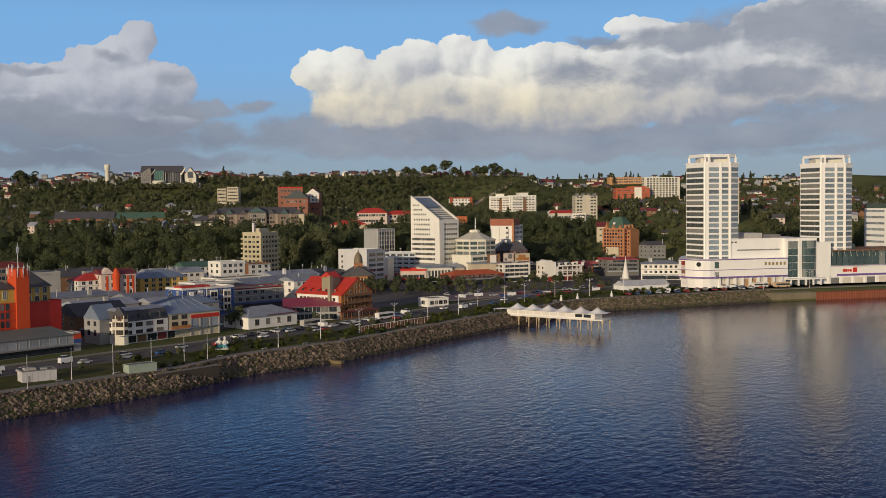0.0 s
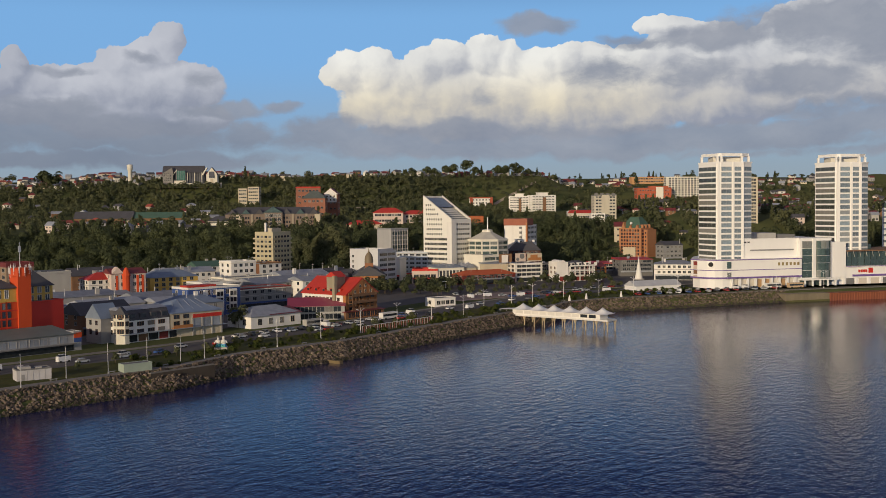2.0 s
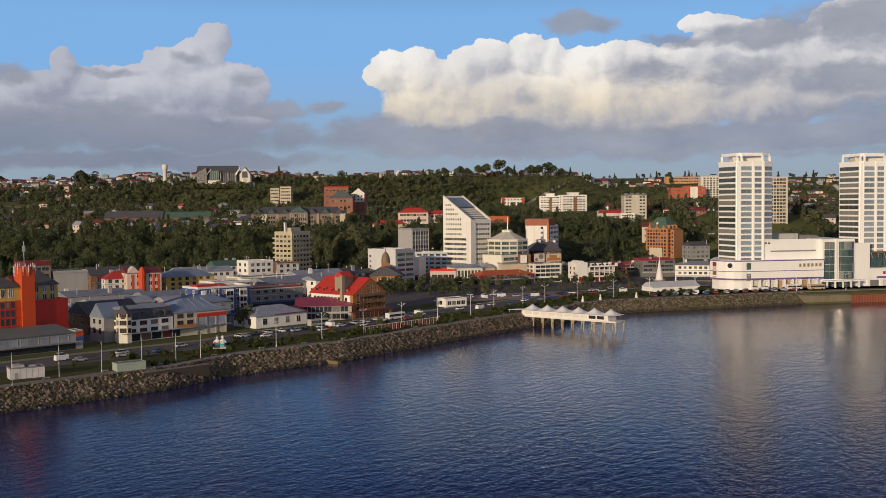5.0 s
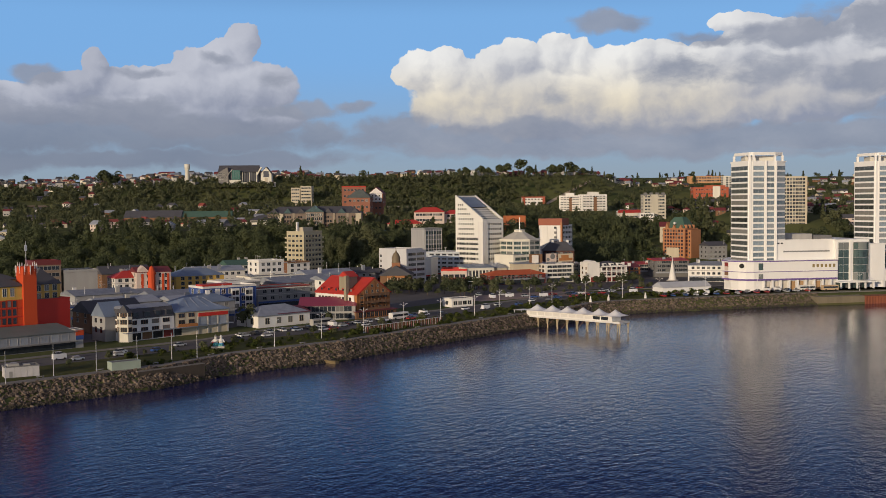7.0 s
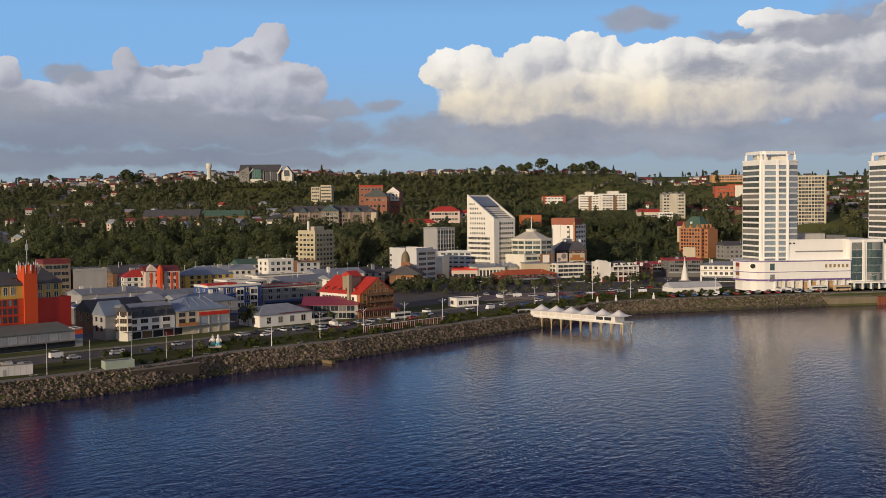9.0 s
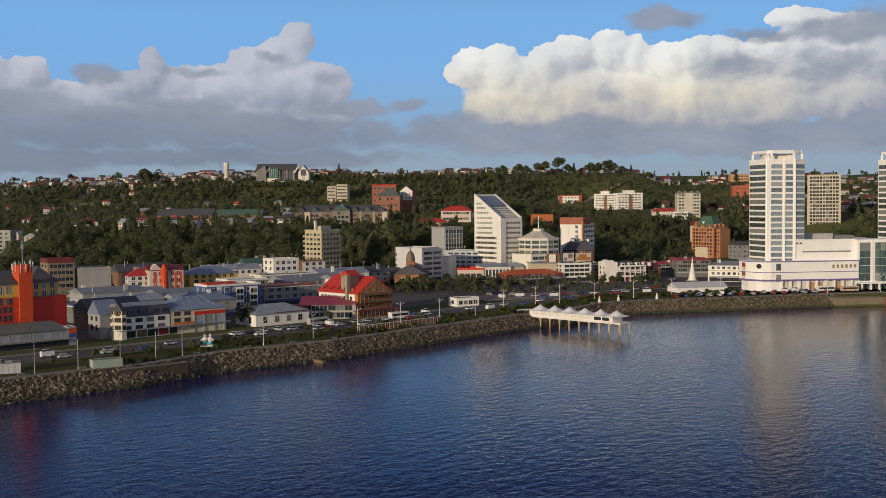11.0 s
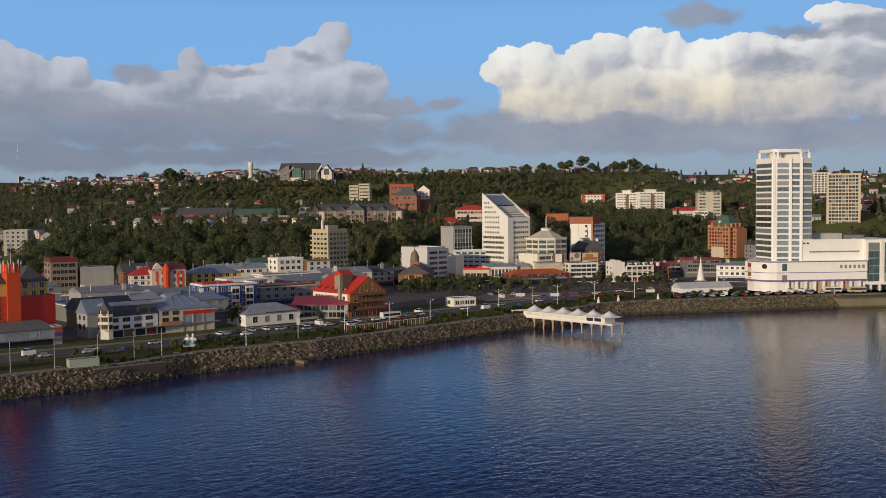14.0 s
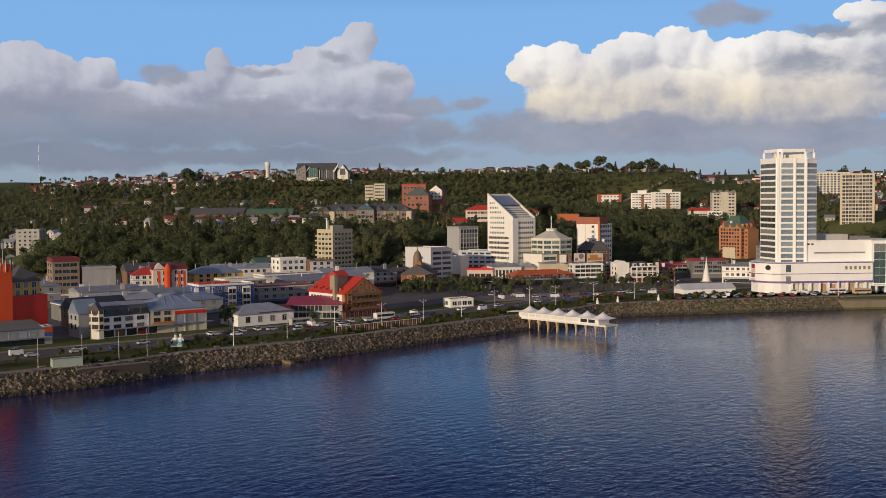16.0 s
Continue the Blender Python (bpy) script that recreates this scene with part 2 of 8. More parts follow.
def foliage_mat(name, dark, light, scale=0.05):
    m = bpy.data.materials.new(name)
    m.use_nodes = True
    n = Nodes(m.node_tree)
    out = n.add("ShaderNodeOutputMaterial")
    b = n.add("ShaderNodeBsdfPrincipled", Roughness=0.75)
    b.inputs["Specular IOR Level"].default_value = 0.2
    g = n.add("ShaderNodeNewGeometry")
    k = n.noise(g.outputs["Position"], scale, 3.0)
    f = n.math("ADD", n.math("MULTIPLY", n.ramp(k, 0.35, 0.65), 0.65), n.math("MULTIPLY", g.outputs["Random Per Island"], 0.35))
    col = n.mix(f, (*dark, 1), (*light, 1))
    n.put(b.inputs["Base Color"], col)
    through_leaf = n.add("ShaderNodeBsdfTranslucent", Color=col)
    both = n.add("ShaderNodeMixShader", i0=0.42, i1=b.outputs[0], i2=through_leaf.outputs[0])
    n.t.links.new(both.outputs[0], out.inputs[0])
    MATS[name] = m
    return m


def ground_mat():
    """Turf, scrub and bare earth on the land."""
    m = bpy.data.materials.new("land")
    m.use_nodes = True
    n = Nodes(m.node_tree)
    out = n.add("ShaderNodeOutputMaterial")
    b = n.add("ShaderNodeBsdfPrincipled", Roughness=0.95)
    b.inputs["Specular IOR Level"].default_value = 0.1
    g = n.add("ShaderNodeNewGeometry").outputs["Position"]
    k, s = n.noise(g, 0.018, 6.0), n.noise(g, 0.6, 4.0)
    c = n.mix(n.ramp(k, 0.36, 0.62), (0.070, 0.090, 0.030, 1), (0.130, 0.140, 0.052, 1))
    c = n.mix(n.ramp(n.noise(g, 0.05, 5.0), 0.62, 0.72), c, (0.13, 0.11, 0.07, 1))
    c = n.mix(n.math("MULTIPLY", s, 0.5), c, (0.03, 0.035, 0.015, 1))
    n.put(b.inputs["Base Color"], c)
    n.put(b.inputs["Normal"], n.add("ShaderNodeBump", Strength=0.6, Distance=0.3, Height=s).outputs[0])
    n.t.links.new(b.outputs[0], out.inputs[0])
    return m


def water_mat():
    m = bpy.data.materials.new("sea_water")
    m.use_nodes = True
    n = Nodes(m.node_tree)
    out = n.add("ShaderNodeOutputMaterial")
    b = n.add("ShaderNodeBsdfPrincipled", Roughness=0.05, IOR=1.33)
    b.inputs["Base Color"].default_value = (0.008, 0.011, 0.070, 1)
    b.inputs["Specular IOR Level"].default_value = 0.44
    g = n.add("ShaderNodeNewGeometry").outputs["Position"]
    crest = n.add("ShaderNodeMapping", Vector=g, Rotation=(0, 0, radians(54)), Scale=(1.7, 1.0, 1.0))
    crest.vector_type = "TEXTURE"
    turn = crest.outputs[0]
    swell = n.noise(turn, 0.46, 3.0, 0.5, 0.25)
    chop = n.noise(turn, 1.5, 4.0, 0.55, 0.4)
    calm = n.ramp(n.noise(g, 0.012, 3.0), 0.3, 0.7)
    h = n.math("ADD", n.math("MULTIPLY", swell, 0.62), n.math("MULTIPLY", chop, n.math("ADD", 0.20, n.math("MULTIPLY", calm, 0.16))))
    n.put(b.inputs["Normal"], n.add("ShaderNodeBump", Strength=0.44, Distance=0.5, Height=h).outputs[0])
    n.t.links.new(b.outputs[0], out.inputs[0])
    return m


WHITE = surface("white_paint", (0.70, 0.68, 0.64), 0.65, var=0.14, jitter=0.09, streak=True)
MALLW = surface("fresh_white_cladding", (0.80, 0.79, 0.76), 0.5, var=0.05, streak=True)
SASH = surface("grey_window_frames", (0.34, 0.34, 0.33), 0.6, var=0.2)
CREAM = surface("cream_paint", (0.66, 0.63, 0.54), 0.75, var=0.13, jitter=0.10, streak=True)
IVORY = surface("ivory_paint", (0.73, 0.715, 0.665), 0.7, var=0.06, streak=True)
BEIGE = surface("beige_plaster", (0.50, 0.44, 0.33), 0.85, var=0.12, streak=True)
YELLOWISH = surface("yellowed_plaster", (0.46, 0.41, 0.28), 0.85, var=0.12, streak=True)
CONCRETE = surface("concrete", (0.36, 0.35, 0.33), 0.9, var=0.16, streak=True)
DARKCON = surface("dark_concrete", (0.16, 0.16, 0.16), 0.9, var=0.2)
GREYW = surface("grey_wall", (0.29, 0.29, 0.295), 0.85, var=0.2, jitter=0.25, streak=True)
ORANGE = surface("orange_red_paint", (0.54, 0.068, 0.016), 0.75, var=0.14, streak=True)
REDP = surface("red_paint", (0.50, 0.03, 0.02), 0.6, var=0.10)
DARKRED = surface("dark_red_paint", (0.22, 0.035, 0.03), 0.75, var=0.15)
YELLOW = surface("ochre_paint", (0.55, 0.36, 0.085), 0.75, var=0.10)
BLUEP = surface("blue_paint", (0.04, 0.08, 0.24), 0.7, var=0.12)
BRICK = surface("orange_brick", (0.39, 0.18, 0.085), 0.85, var=0.12, grain=2.0)
BROWN = surface("stained_timber", (0.36, 0.15, 0.05), 0.7, var=0.2, scale=0.6, streak=True)
BROWNW = surface("brown_wall", (0.20, 0.11, 0.06), 0.85, var=0.2)
PINK = surface("pinkish_plaster", (0.56, 0.46, 0.40), 0.8, var=0.1)
REDTIN = surface("red_tin_roof", (0.45, 0.04, 0.024), 0.5, var=0.16, streak=False, grain=3.0)
BROWNTIN = surface("maroon_tin_roof", (0.15, 0.03, 0.03), 0.55, var=0.2)
GREYTIN = surface("grey_tin_roof", (0.29, 0.31, 0.345), 0.5, 0.2, var=0.28, scale=0.4, jitter=0.22)
DARKTIN = surface("dark_shingle_roof", (0.07, 0.07, 0.08), 0.75, var=0.25)
BLUETIN = surface("blue_grey_tin_roof", (0.19, 0.24, 0.32), 0.5, 0.2, var=0.28, jitter=0.15)
GREENTIN = surface("green_copper_roof", (0.06, 0.115, 0.085), 0.6, var=0.2)
ASPHALT = surface("asphalt", (0.088, 0.082, 0.080), 0.9, var=0.35, scale=0.06)
PAVING = surface("pale_paving", (0.19, 0.175, 0.155), 0.9, var=0.15, scale=0.15)
METAL = surface("galvanised_steel", (0.55, 0.55, 0.55), 0.45, 0.6, var=0.08)
WHITEMETAL = surface("white_enamel", (0.75, 0.74, 0.72), 0.4, var=0.04)
BLACK = surface("black_rubber", (0.02, 0.02, 0.02), 0.8, var=0.1)
PURPLE = surface("violet_trim", (0.16, 0.10, 0.30), 0.6, var=0.05)
RUST = surface("rusty_sheet_piling", (0.21, 0.066, 0.032), 0.85, var=0.3, streak=True)
BARK = surface("bark", (0.09, 0.065, 0.045), 0.95, var=0.3)
FABRIC = surface("white_membrane", (0.78, 0.77, 0.75), 0.7, var=0.04)
PLUM = surface("plum_tin_roof", (0.27, 0.045, 0.075), 0.5, var=0.18)
GLASS = glass_mat("dark_window_glass", (0.028, 0.034, 0.042))
# pale bluish base: the sky's reflection is put into the pane colour
GLASSB = glass_mat("tower_window_glass", (0.19, 0.235, 0.265), 0.05, 0.8, 0.8)
GLASSF = glass_mat("old_wavy_window_glass", (0.03, 0.034, 0.04), 0.13, 0.9)
# darker copy of the tower glass; the west face's shade is in its colour
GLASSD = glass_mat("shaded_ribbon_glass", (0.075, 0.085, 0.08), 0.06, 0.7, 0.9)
GLASSG = glass_mat("greenish_curtain_glass", (0.055, 0.085, 0.078), 0.10, 0.9, 0.5)
LEAF = foliage_mat("leaf_clumps", (0.084, 0.099, 0.052), (0.160, 0.168, 0.084))
EVERGREEN = foliage_mat("evergreen_leaves", (0.064, 0.083, 0.044), (0.132, 0.150, 0.069))
LEAFDARK = foliage_mat("dark_needles", (0.058, 0.073, 0.041), (0.112, 0.130, 0.061))
SHRUB = foliage_mat("shrub_leaves", (0.035, 0.055, 0.012), (0.11, 0.125, 0.03), 0.3)
CARPAINT = [surface("car_paint_" + k, c, 0.3, 0.0, var=0.03, bump=0, spec=0.7) for k, c in
            (("white", (0.7, 0.7, 0.7)), ("silver", (0.4, 0.42, 0.44)), ("black", (0.025, 0.025, 0.03)), ("red", (0.35, 0.02, 0.015)), ("blue", (0.03, 0.08, 0.25)))]


# ---------------------------------------------------------------- mesh helpers
def mesh_of(name, verts, faces, mats, index=None, smooth=False):
    me = bpy.data.meshes.new(name)
    me.from_pydata(verts, [], faces)
    for m in (mats if isinstance(mats, (list, tuple)) else [mats]):
        me.materials.append(m)
    if index:
        me.polygons.foreach_set("material_index", index)
    if smooth:
        me.polygons.foreach_set("use_smooth", [True] * len(faces))
    me.update()
    return me


class Shape:
    """Collects boxes, prisms and tubes into one mesh."""

    def __init__(self):
        self.v, self.f, self.m = [], [], []

    def faces(self, verts, faces, mat=0):
        k = len(self.v)
        self.v += [tuple(p) for p in verts]
        self.f += [tuple(i + k for i in f) for f in faces]
        self.m += [mat] * len(faces)
        return self

    def box(self, x0, y0, z0, x1, y1, z1, mat=0):
        v = [(x, y, z) for z in (z0, z1) for x, y in ((x0, y0), (x1, y0), (x1, y1), (x0, y1))]
        return self.faces(v, [(3, 2, 1, 0), (4, 5, 6, 7), (0, 1, 5, 4), (1, 2, 6, 5), (2, 3, 7, 6), (3, 0, 4, 7)], mat)

    def prism(self, plan, z0, z1, mat=0, top=None, caps=True):
        """An upright prism over an anticlockwise plan; top: another plan at z1."""
        n = len(plan)
        up = top or plan
        v = [(x, y, z0) for x, y in plan] + [(x, y, z1) for x, y in up]
        f = [(i, (i + 1) % n, n + (i + 1) % n, n + i) for i in range(n)]
        if caps:
            f += [tuple(range(n - 1, -1, -1)), tuple(range(n, 2 * n))]
        return self.faces(v, f, mat)

    def tube(self, a, b, ra, rb=None, n=8, mat=0):
        a, b = Vector(a), Vector(b)
        rb = ra if rb is None else rb
        q = (b - a).to_track_quat("Z", "Y")
        ring = [q @ Vector((math.cos(k * 2 * math.pi / n), math.sin(k * 2 * math.pi / n), 0)) for k in range(n)]
        v = [a + r * ra for r in ring] + [b + r * rb for r in ring]
        f = [(i, (i + 1) % n, n + (i + 1) % n, n + i) for i in range(n)] + [tuple(range(n - 1, -1, -1)), tuple(range(n, 2 * n))]
        return self.faces(v, f, mat)

    def lathe(self, prof, n=12, cx=0.0, cy=0.0, mat=0):
        v = [(cx + r * math.cos(k * 2 * math.pi / n), cy + r * math.sin(k * 2 * math.pi / n), z) for r, z in prof for k in range(n)]
        f = [(j * n + i, j * n + (i + 1) % n, (j + 1) * n + (i + 1) % n, (j + 1) * n + i) for j in range(len(prof) - 1) for i in range(n)]
        f.append(tuple(range((len(prof) - 1) * n, len(prof) * n)))
        return self.faces(v, f, mat)

    def mesh(self, name, mats, smooth=False):
        return mesh_of(name, self.v, self.f, mats, self.m, smooth)


def part(name, shape, mats, parent, label="", smooth=False):
    """Links a shape (or a ready mesh) as one part under a thing."""
    me = shape.mesh(name, mats, smooth) if isinstance(shape, Shape) else shape
    ob = new(name, me)
    ob.parent = parent
    if label:
        ob["label"] = label
    return ob


def thing(name, m, label, category, group=""):
    ob = new(name)
    ob.matrix_world = m
    ob.empty_display_size = 0.5
    return tagged(ob, label, category, group)


WIN = {}


def window_mesh(w, h, frame_mat, glass, bars=1, depth=0.09):
    """A window in the plane y = 0 that faces -y: a proud surround, a set-back pane and mullions."""
    key = (round(w, 2), round(h, 2), frame_mat.name, glass.name, bars)
    if key not in WIN:
        s = Shape()
        t = min(0.08, 0.06 * w)
        s.faces([(-w / 2, -0.02, -h / 2), (w / 2, -0.02, -h / 2), (w / 2, -0.02, h / 2), (-w / 2, -0.02, h / 2)], [(0, 1, 2, 3)], 1)
        s.box(-w / 2 - t, -depth, -h / 2 - t, w / 2 + t, 0, -h / 2, 0)
        s.box(-w / 2 - t, -depth, h / 2, w / 2 + t, 0, h / 2 + t, 0)
        s.box(-w / 2 - t, -depth, -h / 2, -w / 2, 0, h / 2, 0)
        s.box(w / 2, -depth, -h / 2, w / 2 + t, 0, h / 2, 0)
        for k in range(bars):
            x = -w / 2 + w * (k + 1) / (bars + 1)
            s.faces([(x - 0.05, -0.06, -h / 2), (x + 0.05, -0.06, -h / 2), (x + 0.05, -0.06, h / 2), (x - 0.05, -0.06, h / 2)], [(0, 1, 2, 3)], 0)
        WIN[key] = s.mesh("window", [frame_mat, glass])
    return WIN[key]


def put_windows(parent, a, b, z_list, n, w, h, frame_mat=None, glass=None, bars=1, margin=0.06, skip=None, name="window"):
    """Windows as single parts along the wall from a to b (local plan points, wall faces to the right of a-b)."""
    me = window_mesh(w, h, frame_mat or SASH, glass or GLASS, bars)
    a, b = Vector((*a, 0)), Vector((*b, 0))
    d = (b - a)
    ang = math.atan2(d.y, d.x)
    made = []
    if (parent.matrix_world.to_3x3() @ Vector((d.y, -d.x, 0))).normalized().y > 0.35:
        return made        # walls that face inland stay blind
    for i, z in enumerate(z_list):
        for k in range(n):
            if skip and skip(i, k):
                continue
            f = 0.5 if n == 1 else margin + (1 - 2 * margin) * (k + 0.5) / n
            p = a + d * f
            ob = new(name, me)
            ob.parent = parent
            ob.location = (p.x, p.y, z)
            ob.rotation_euler = (0, 0, ang)
            made.append(ob)
    return made


def local(A, B, z0):
    """Pose at A with x along A-B; returns it and the length."""
    d = Vector((B[0] - A[0], B[1] - A[1]))
    return pose(A[0], A[1], z0, 0, 0, math.degrees(math.atan2(d.y, d.x))), d.length


def roof_shape(kind, L, dep, h, rise, over=0.5):
    s = Shape()
    if kind == "flat":
        t = 0.3
        for x0, y0, x1, y1 in ((-0.05, -0.05, L + 0.05, t), (-0.05, dep - t, L + 0.05, dep + 0.05), (-0.05, t, t, dep - t), (L - t, t, L + 0.05, dep - t)):
            s.box(x0, y0, h, x1, y1, h + rise)
        s.box(t, t, h, L - t, dep - t, h + 0.12, 1)
        return s
    o, e = over, 0.18
    x0, y0, x1, y1 = -o, -o, L + o, dep + o
    if kind == "gable_x":      # ridge along the front
        c = [(x0, y0, h), (x1, y0, h), (x1, y1, h), (x0, y1, h), (x0, dep / 2, h + rise), (x1, dep / 2, h + rise)]
        f = [(0, 1, 5, 4), (2, 3, 4, 5), (1, 2, 5), (3, 0, 4)]
    elif kind == "gable_y":    # gable faces the front
        c = [(x0, y0, h), (x1, y0, h), (x1, y1, h), (x0, y1, h), (L / 2, y0, h + rise), (L / 2, y1, h + rise)]
        f = [(1, 2, 5, 4), (3, 0, 4, 5), (0, 1, 4), (2, 3, 5)]
    elif kind == "mono":       # rises to the back
        c = [(x0, y0, h), (x1, y0, h), (x1, y1, h + rise), (x0, y1, h + rise), (x0, y1, h), (x1, y1, h)]
        f = [(0, 1, 2, 3), (0, 3, 4), (1, 5, 2), (5, 4, 3, 2)]
    else:                      # hip
        k = min(L, dep) / 2
        if L >= dep:
            c = [(x0, y0, h), (x1, y0, h), (x1, y1, h), (x0, y1, h), (k * 0.9, dep / 2, h + rise), (L - k * 0.9, dep / 2, h + rise)]
            f = [(0, 1, 5, 4), (2, 3, 4, 5), (1, 2, 5), (3, 0, 4)]
        else:
            c = [(x0, y0, h), (x1, y0, h), (x1, y1, h), (x0, y1, h), (L / 2, k * 0.9, h + rise), (L / 2, dep - k * 0.9, h + rise)]
            f = [(1, 2, 5, 4), (3, 0, 4, 5), (0, 1, 4), (2, 3, 5)]
    s.faces(c, f)
    s.prism([(x0, y0), (x1, y0), (x1, y1), (x0, y1)], h - e, h - 0.004)
    return s


def building(name, label, A, B, dep, z0, top, wall, roof=("flat", None, 0.8), floors=0, front=0, side=0, win=(1.4, 1.3), frame_mat=None, glass=None,
             bars=1, base=0.0, category="building", sides=("left", "right"), lift=0.0, band=None, group=""):
    """A house or block on the plan line A-B with its depth behind; windows, roof and storey bands are parts."""
    m, L = local(A, B, z0)
    h = top - z0
    if front and floors:
        win = (min(win[0] * 1.3, 0.8 * L / front), min(win[1] * 1.15, 0.72 * (h - base) / floors))
    g = thing(name, m, label, category, group)
    kind, rmat, rise = roof
    part("wall", Shape().box(0, 0, -3, L, dep, h), wall, g)
    s = roof_shape(kind, L, dep, h, rise)
    part("roof", s, [rmat or wall, DARKCON] if kind == "flat" else [rmat or DARKTIN], g)
    if floors:
        fh = (h - base) / floors
        zs = [base + fh * (i + 0.52) + lift for i in range(floors)]
        if front:
            put_windows(g, (0, 0), (L, 0), zs, front, *win, frame_mat, glass, bars)
        if side and "right" in sides:
            put_windows(g, (L, 0), (L, dep), zs, side, *win, frame_mat, glass, bars)
        if side and "left" in sides:
            put_windows(g, (0, dep), (0, 0), zs, side, *win, frame_mat, glass, bars)
        if band:
            for i in range(1, floors):
                z = base + fh * i
                part("storey_band", Shape().box(-0.15, -0.15, z - 0.15, L + 0.15, dep + 0.15, z + 0.15), band, g)
    return g, L, h

# ---------------------------------------------------------------- land and sea
SHORE = [(-900, -520), (-300, 62), (-77, 280), (-44, 310), (-29, 334), (4, 362), (35, 401), (78, 452), (94, 468), (112, 497), (129, 508),
         (167, 520), (232, 540), (270, 548), (700, 625), (1500, 760)]


def chain(points, x):
    for (x0, y0), (x1, y1) in zip(points, points[1:]):
        if x <= x1:
            break
    return y0 + (y1 - y0) * (x - x0) / (x1 - x0)


def shore_y(x):
    return chain(SHORE, x)


WEST = [(0, 5.5), (690, 5.5), (715, 7), (800, 33), (900, 37), (1100, 44), (1280, 50), (1365, 53), (1400, 67), (1440, 83), (1590, 96), (1750, 98), (9000, 95)]
GULLY = [(0, 5.5), (760, 5.5), (880, 10), (960, 22), (1090, 33), (1240, 44), (1400, 50), (1480, 78), (1530, 92), (1600, 97), (1700, 98), (9000, 95)]
EAST = [(0, 5.5), (740, 5.5), (800, 14), (880, 36), (1000, 42), (1200, 47), (1430, 53), (1480, 64), (1580, 79), (1650, 92), (9000, 95)]


VALLEY = [(0, 5.5), (760, 5.5), (900, 17), (1000, 29), (1200, 44), (1365, 56), (1440, 78), (1590, 94), (1750, 97), (9000, 95)]


def smooth(a, b, x):
    t = min(1.0, max(0.0, (x - a) / (b - a)))
    return t * t * (3 - 2 * t)


def land_z(x, y):
    w, g, e = chain(WEST, y), chain(GULLY, y), chain(EAST, y)
    k = smooth(270, 330, -x)
    w = w * (1 - k) + chain(VALLEY, y) * k
    k = smooth(70, 150, x)
    z = w * (1 - k) + g * k
    k = smooth(270, 330, x)
    z = z * (1 - k) + e * k
    if y > 730:
        z += smooth(730, 900, y) * (5.0 * noise.noise((x / 130, y / 130, 0)) + 1.5 * noise.noise((x / 40, y / 40, 3)))
    if y > 1350:
        z -= 16 * smooth(-330, -560, x) * smooth(1350, 1500, y) * 0.35
    return z


def make_land():
    xs = [-2600, -2000, -1500, -1100] + list(range(-840, -300, 30)) + list(range(-300, -100, 12)) + [-100 + 5 * i for i in range(78)] + \
        list(range(290, 600, 15)) + list(range(600, 900, 30)) + [1000, 1200, 1500, 2000, 2700]
    steps = [-60, -12, 0, 2, 4, 6, 8, 9, 10, 13, 20, 30, 45] + list(range(60, 300, 20)) + list(range(300, 1250, 16)) + list(range(1260, 1500, 40)) + \
        [1600, 1800, 2200, 2800, 3600, 4600]
    edge = {-60: -8, -12: -4, 0: -0.4, 2: 0.7, 4: 1.8, 6: 2.9, 8: 4.1, 9: 4.7, 10: 4.9, 13: 5.2}
    v = []
    for x in xs:
        ys = shore_y(max(-900, min(1500, x)))
        for d in steps:
            y = ys + d
            v.append((x, y, edge[d] if d in edge else land_z(x, y)))
    n = len(steps)
    f = [(i * n + j, (i + 1) * n + j, (i + 1) * n + j + 1, i * n + j + 1) for i in range(len(xs) - 1) for j in range(n - 1)]
    ob = new("ground", mesh_of("ground", v, f, ground_mat(), smooth=True))
    tagged(ob, "grass, scrub and earth of the shore and hillsides", "ground", kind="structure")


make_land()
sea = new("water", mesh_of("water", [(-4500, -4500, 0), (4500, -4500, 0), (4500, 760, 0), (-4500, 760, 0)], [(0, 1, 2, 3)], water_mat()))
tagged(sea, "dark blue rippled sea of the bay", "water", kind="structure")


def strip(name, points, width, z, mat, label, category, thick=0.25):
    """A road, walk or lawn laid along a line of plan points."""
    s = Shape()
    left, right = [], []
    for i, p in enumerate(points):
        a, b = points[max(0, i - 1)], points[min(len(points) - 1, i + 1)]
        d = Vector((b[0] - a[0], b[1] - a[1])).normalized()
        nrm = Vector((-d.y, d.x))
        left.append((p[0] + nrm.x * width, p[1] + nrm.y * width))
        right.append((p[0], p[1]))
    for i in range(len(points) - 1):
        s.prism([right[i], right[i + 1], left[i + 1], left[i]], z - thick, z)
    ob = new(name, s.mesh(name, mat))
    tagged(ob, label, category, kind="structure")
    return ob


def along(offset, x0=-300, x1=700, step=8):
    """Plan points that follow the shore at an offset inland, in y."""
    return [(x, shore_y(x) + offset) for x in range(x0, x1, step)]


strip("pavement", along(12), 4.0, 5.42, PAVING, "pale paved seafront promenade beside the stone bank", "promenade")
strip("road", along(46), 16.0, 5.60, ASPHALT, "dark asphalt seafront avenue", "road")
strip("pavement", along(71), 3.0, 5.72, PAVING, "pale kerbed pavement before the shop fronts", "pavement")
strip("pavement", along(19, 150, 620), 30.0, 5.50, surface("forecourt_paving", (0.135, 0.12, 0.105), 0.9, var=0.3, scale=0.1), "worn paved forecourt and car park before the shopping centre", "car park")
lawn = foliage_mat("mown_grass", (0.085, 0.098, 0.030), (0.155, 0.155, 0.050), 0.12)
strip("lawn", along(18.4, -120, 150), 11.0, 5.54, lawn, "mown grass verge of the seafront gardens", "lawn")
strip("lawn", along(33, -120, 190), 11.0, 5.55, lawn, "mown grass strip beside the avenue", "lawn")
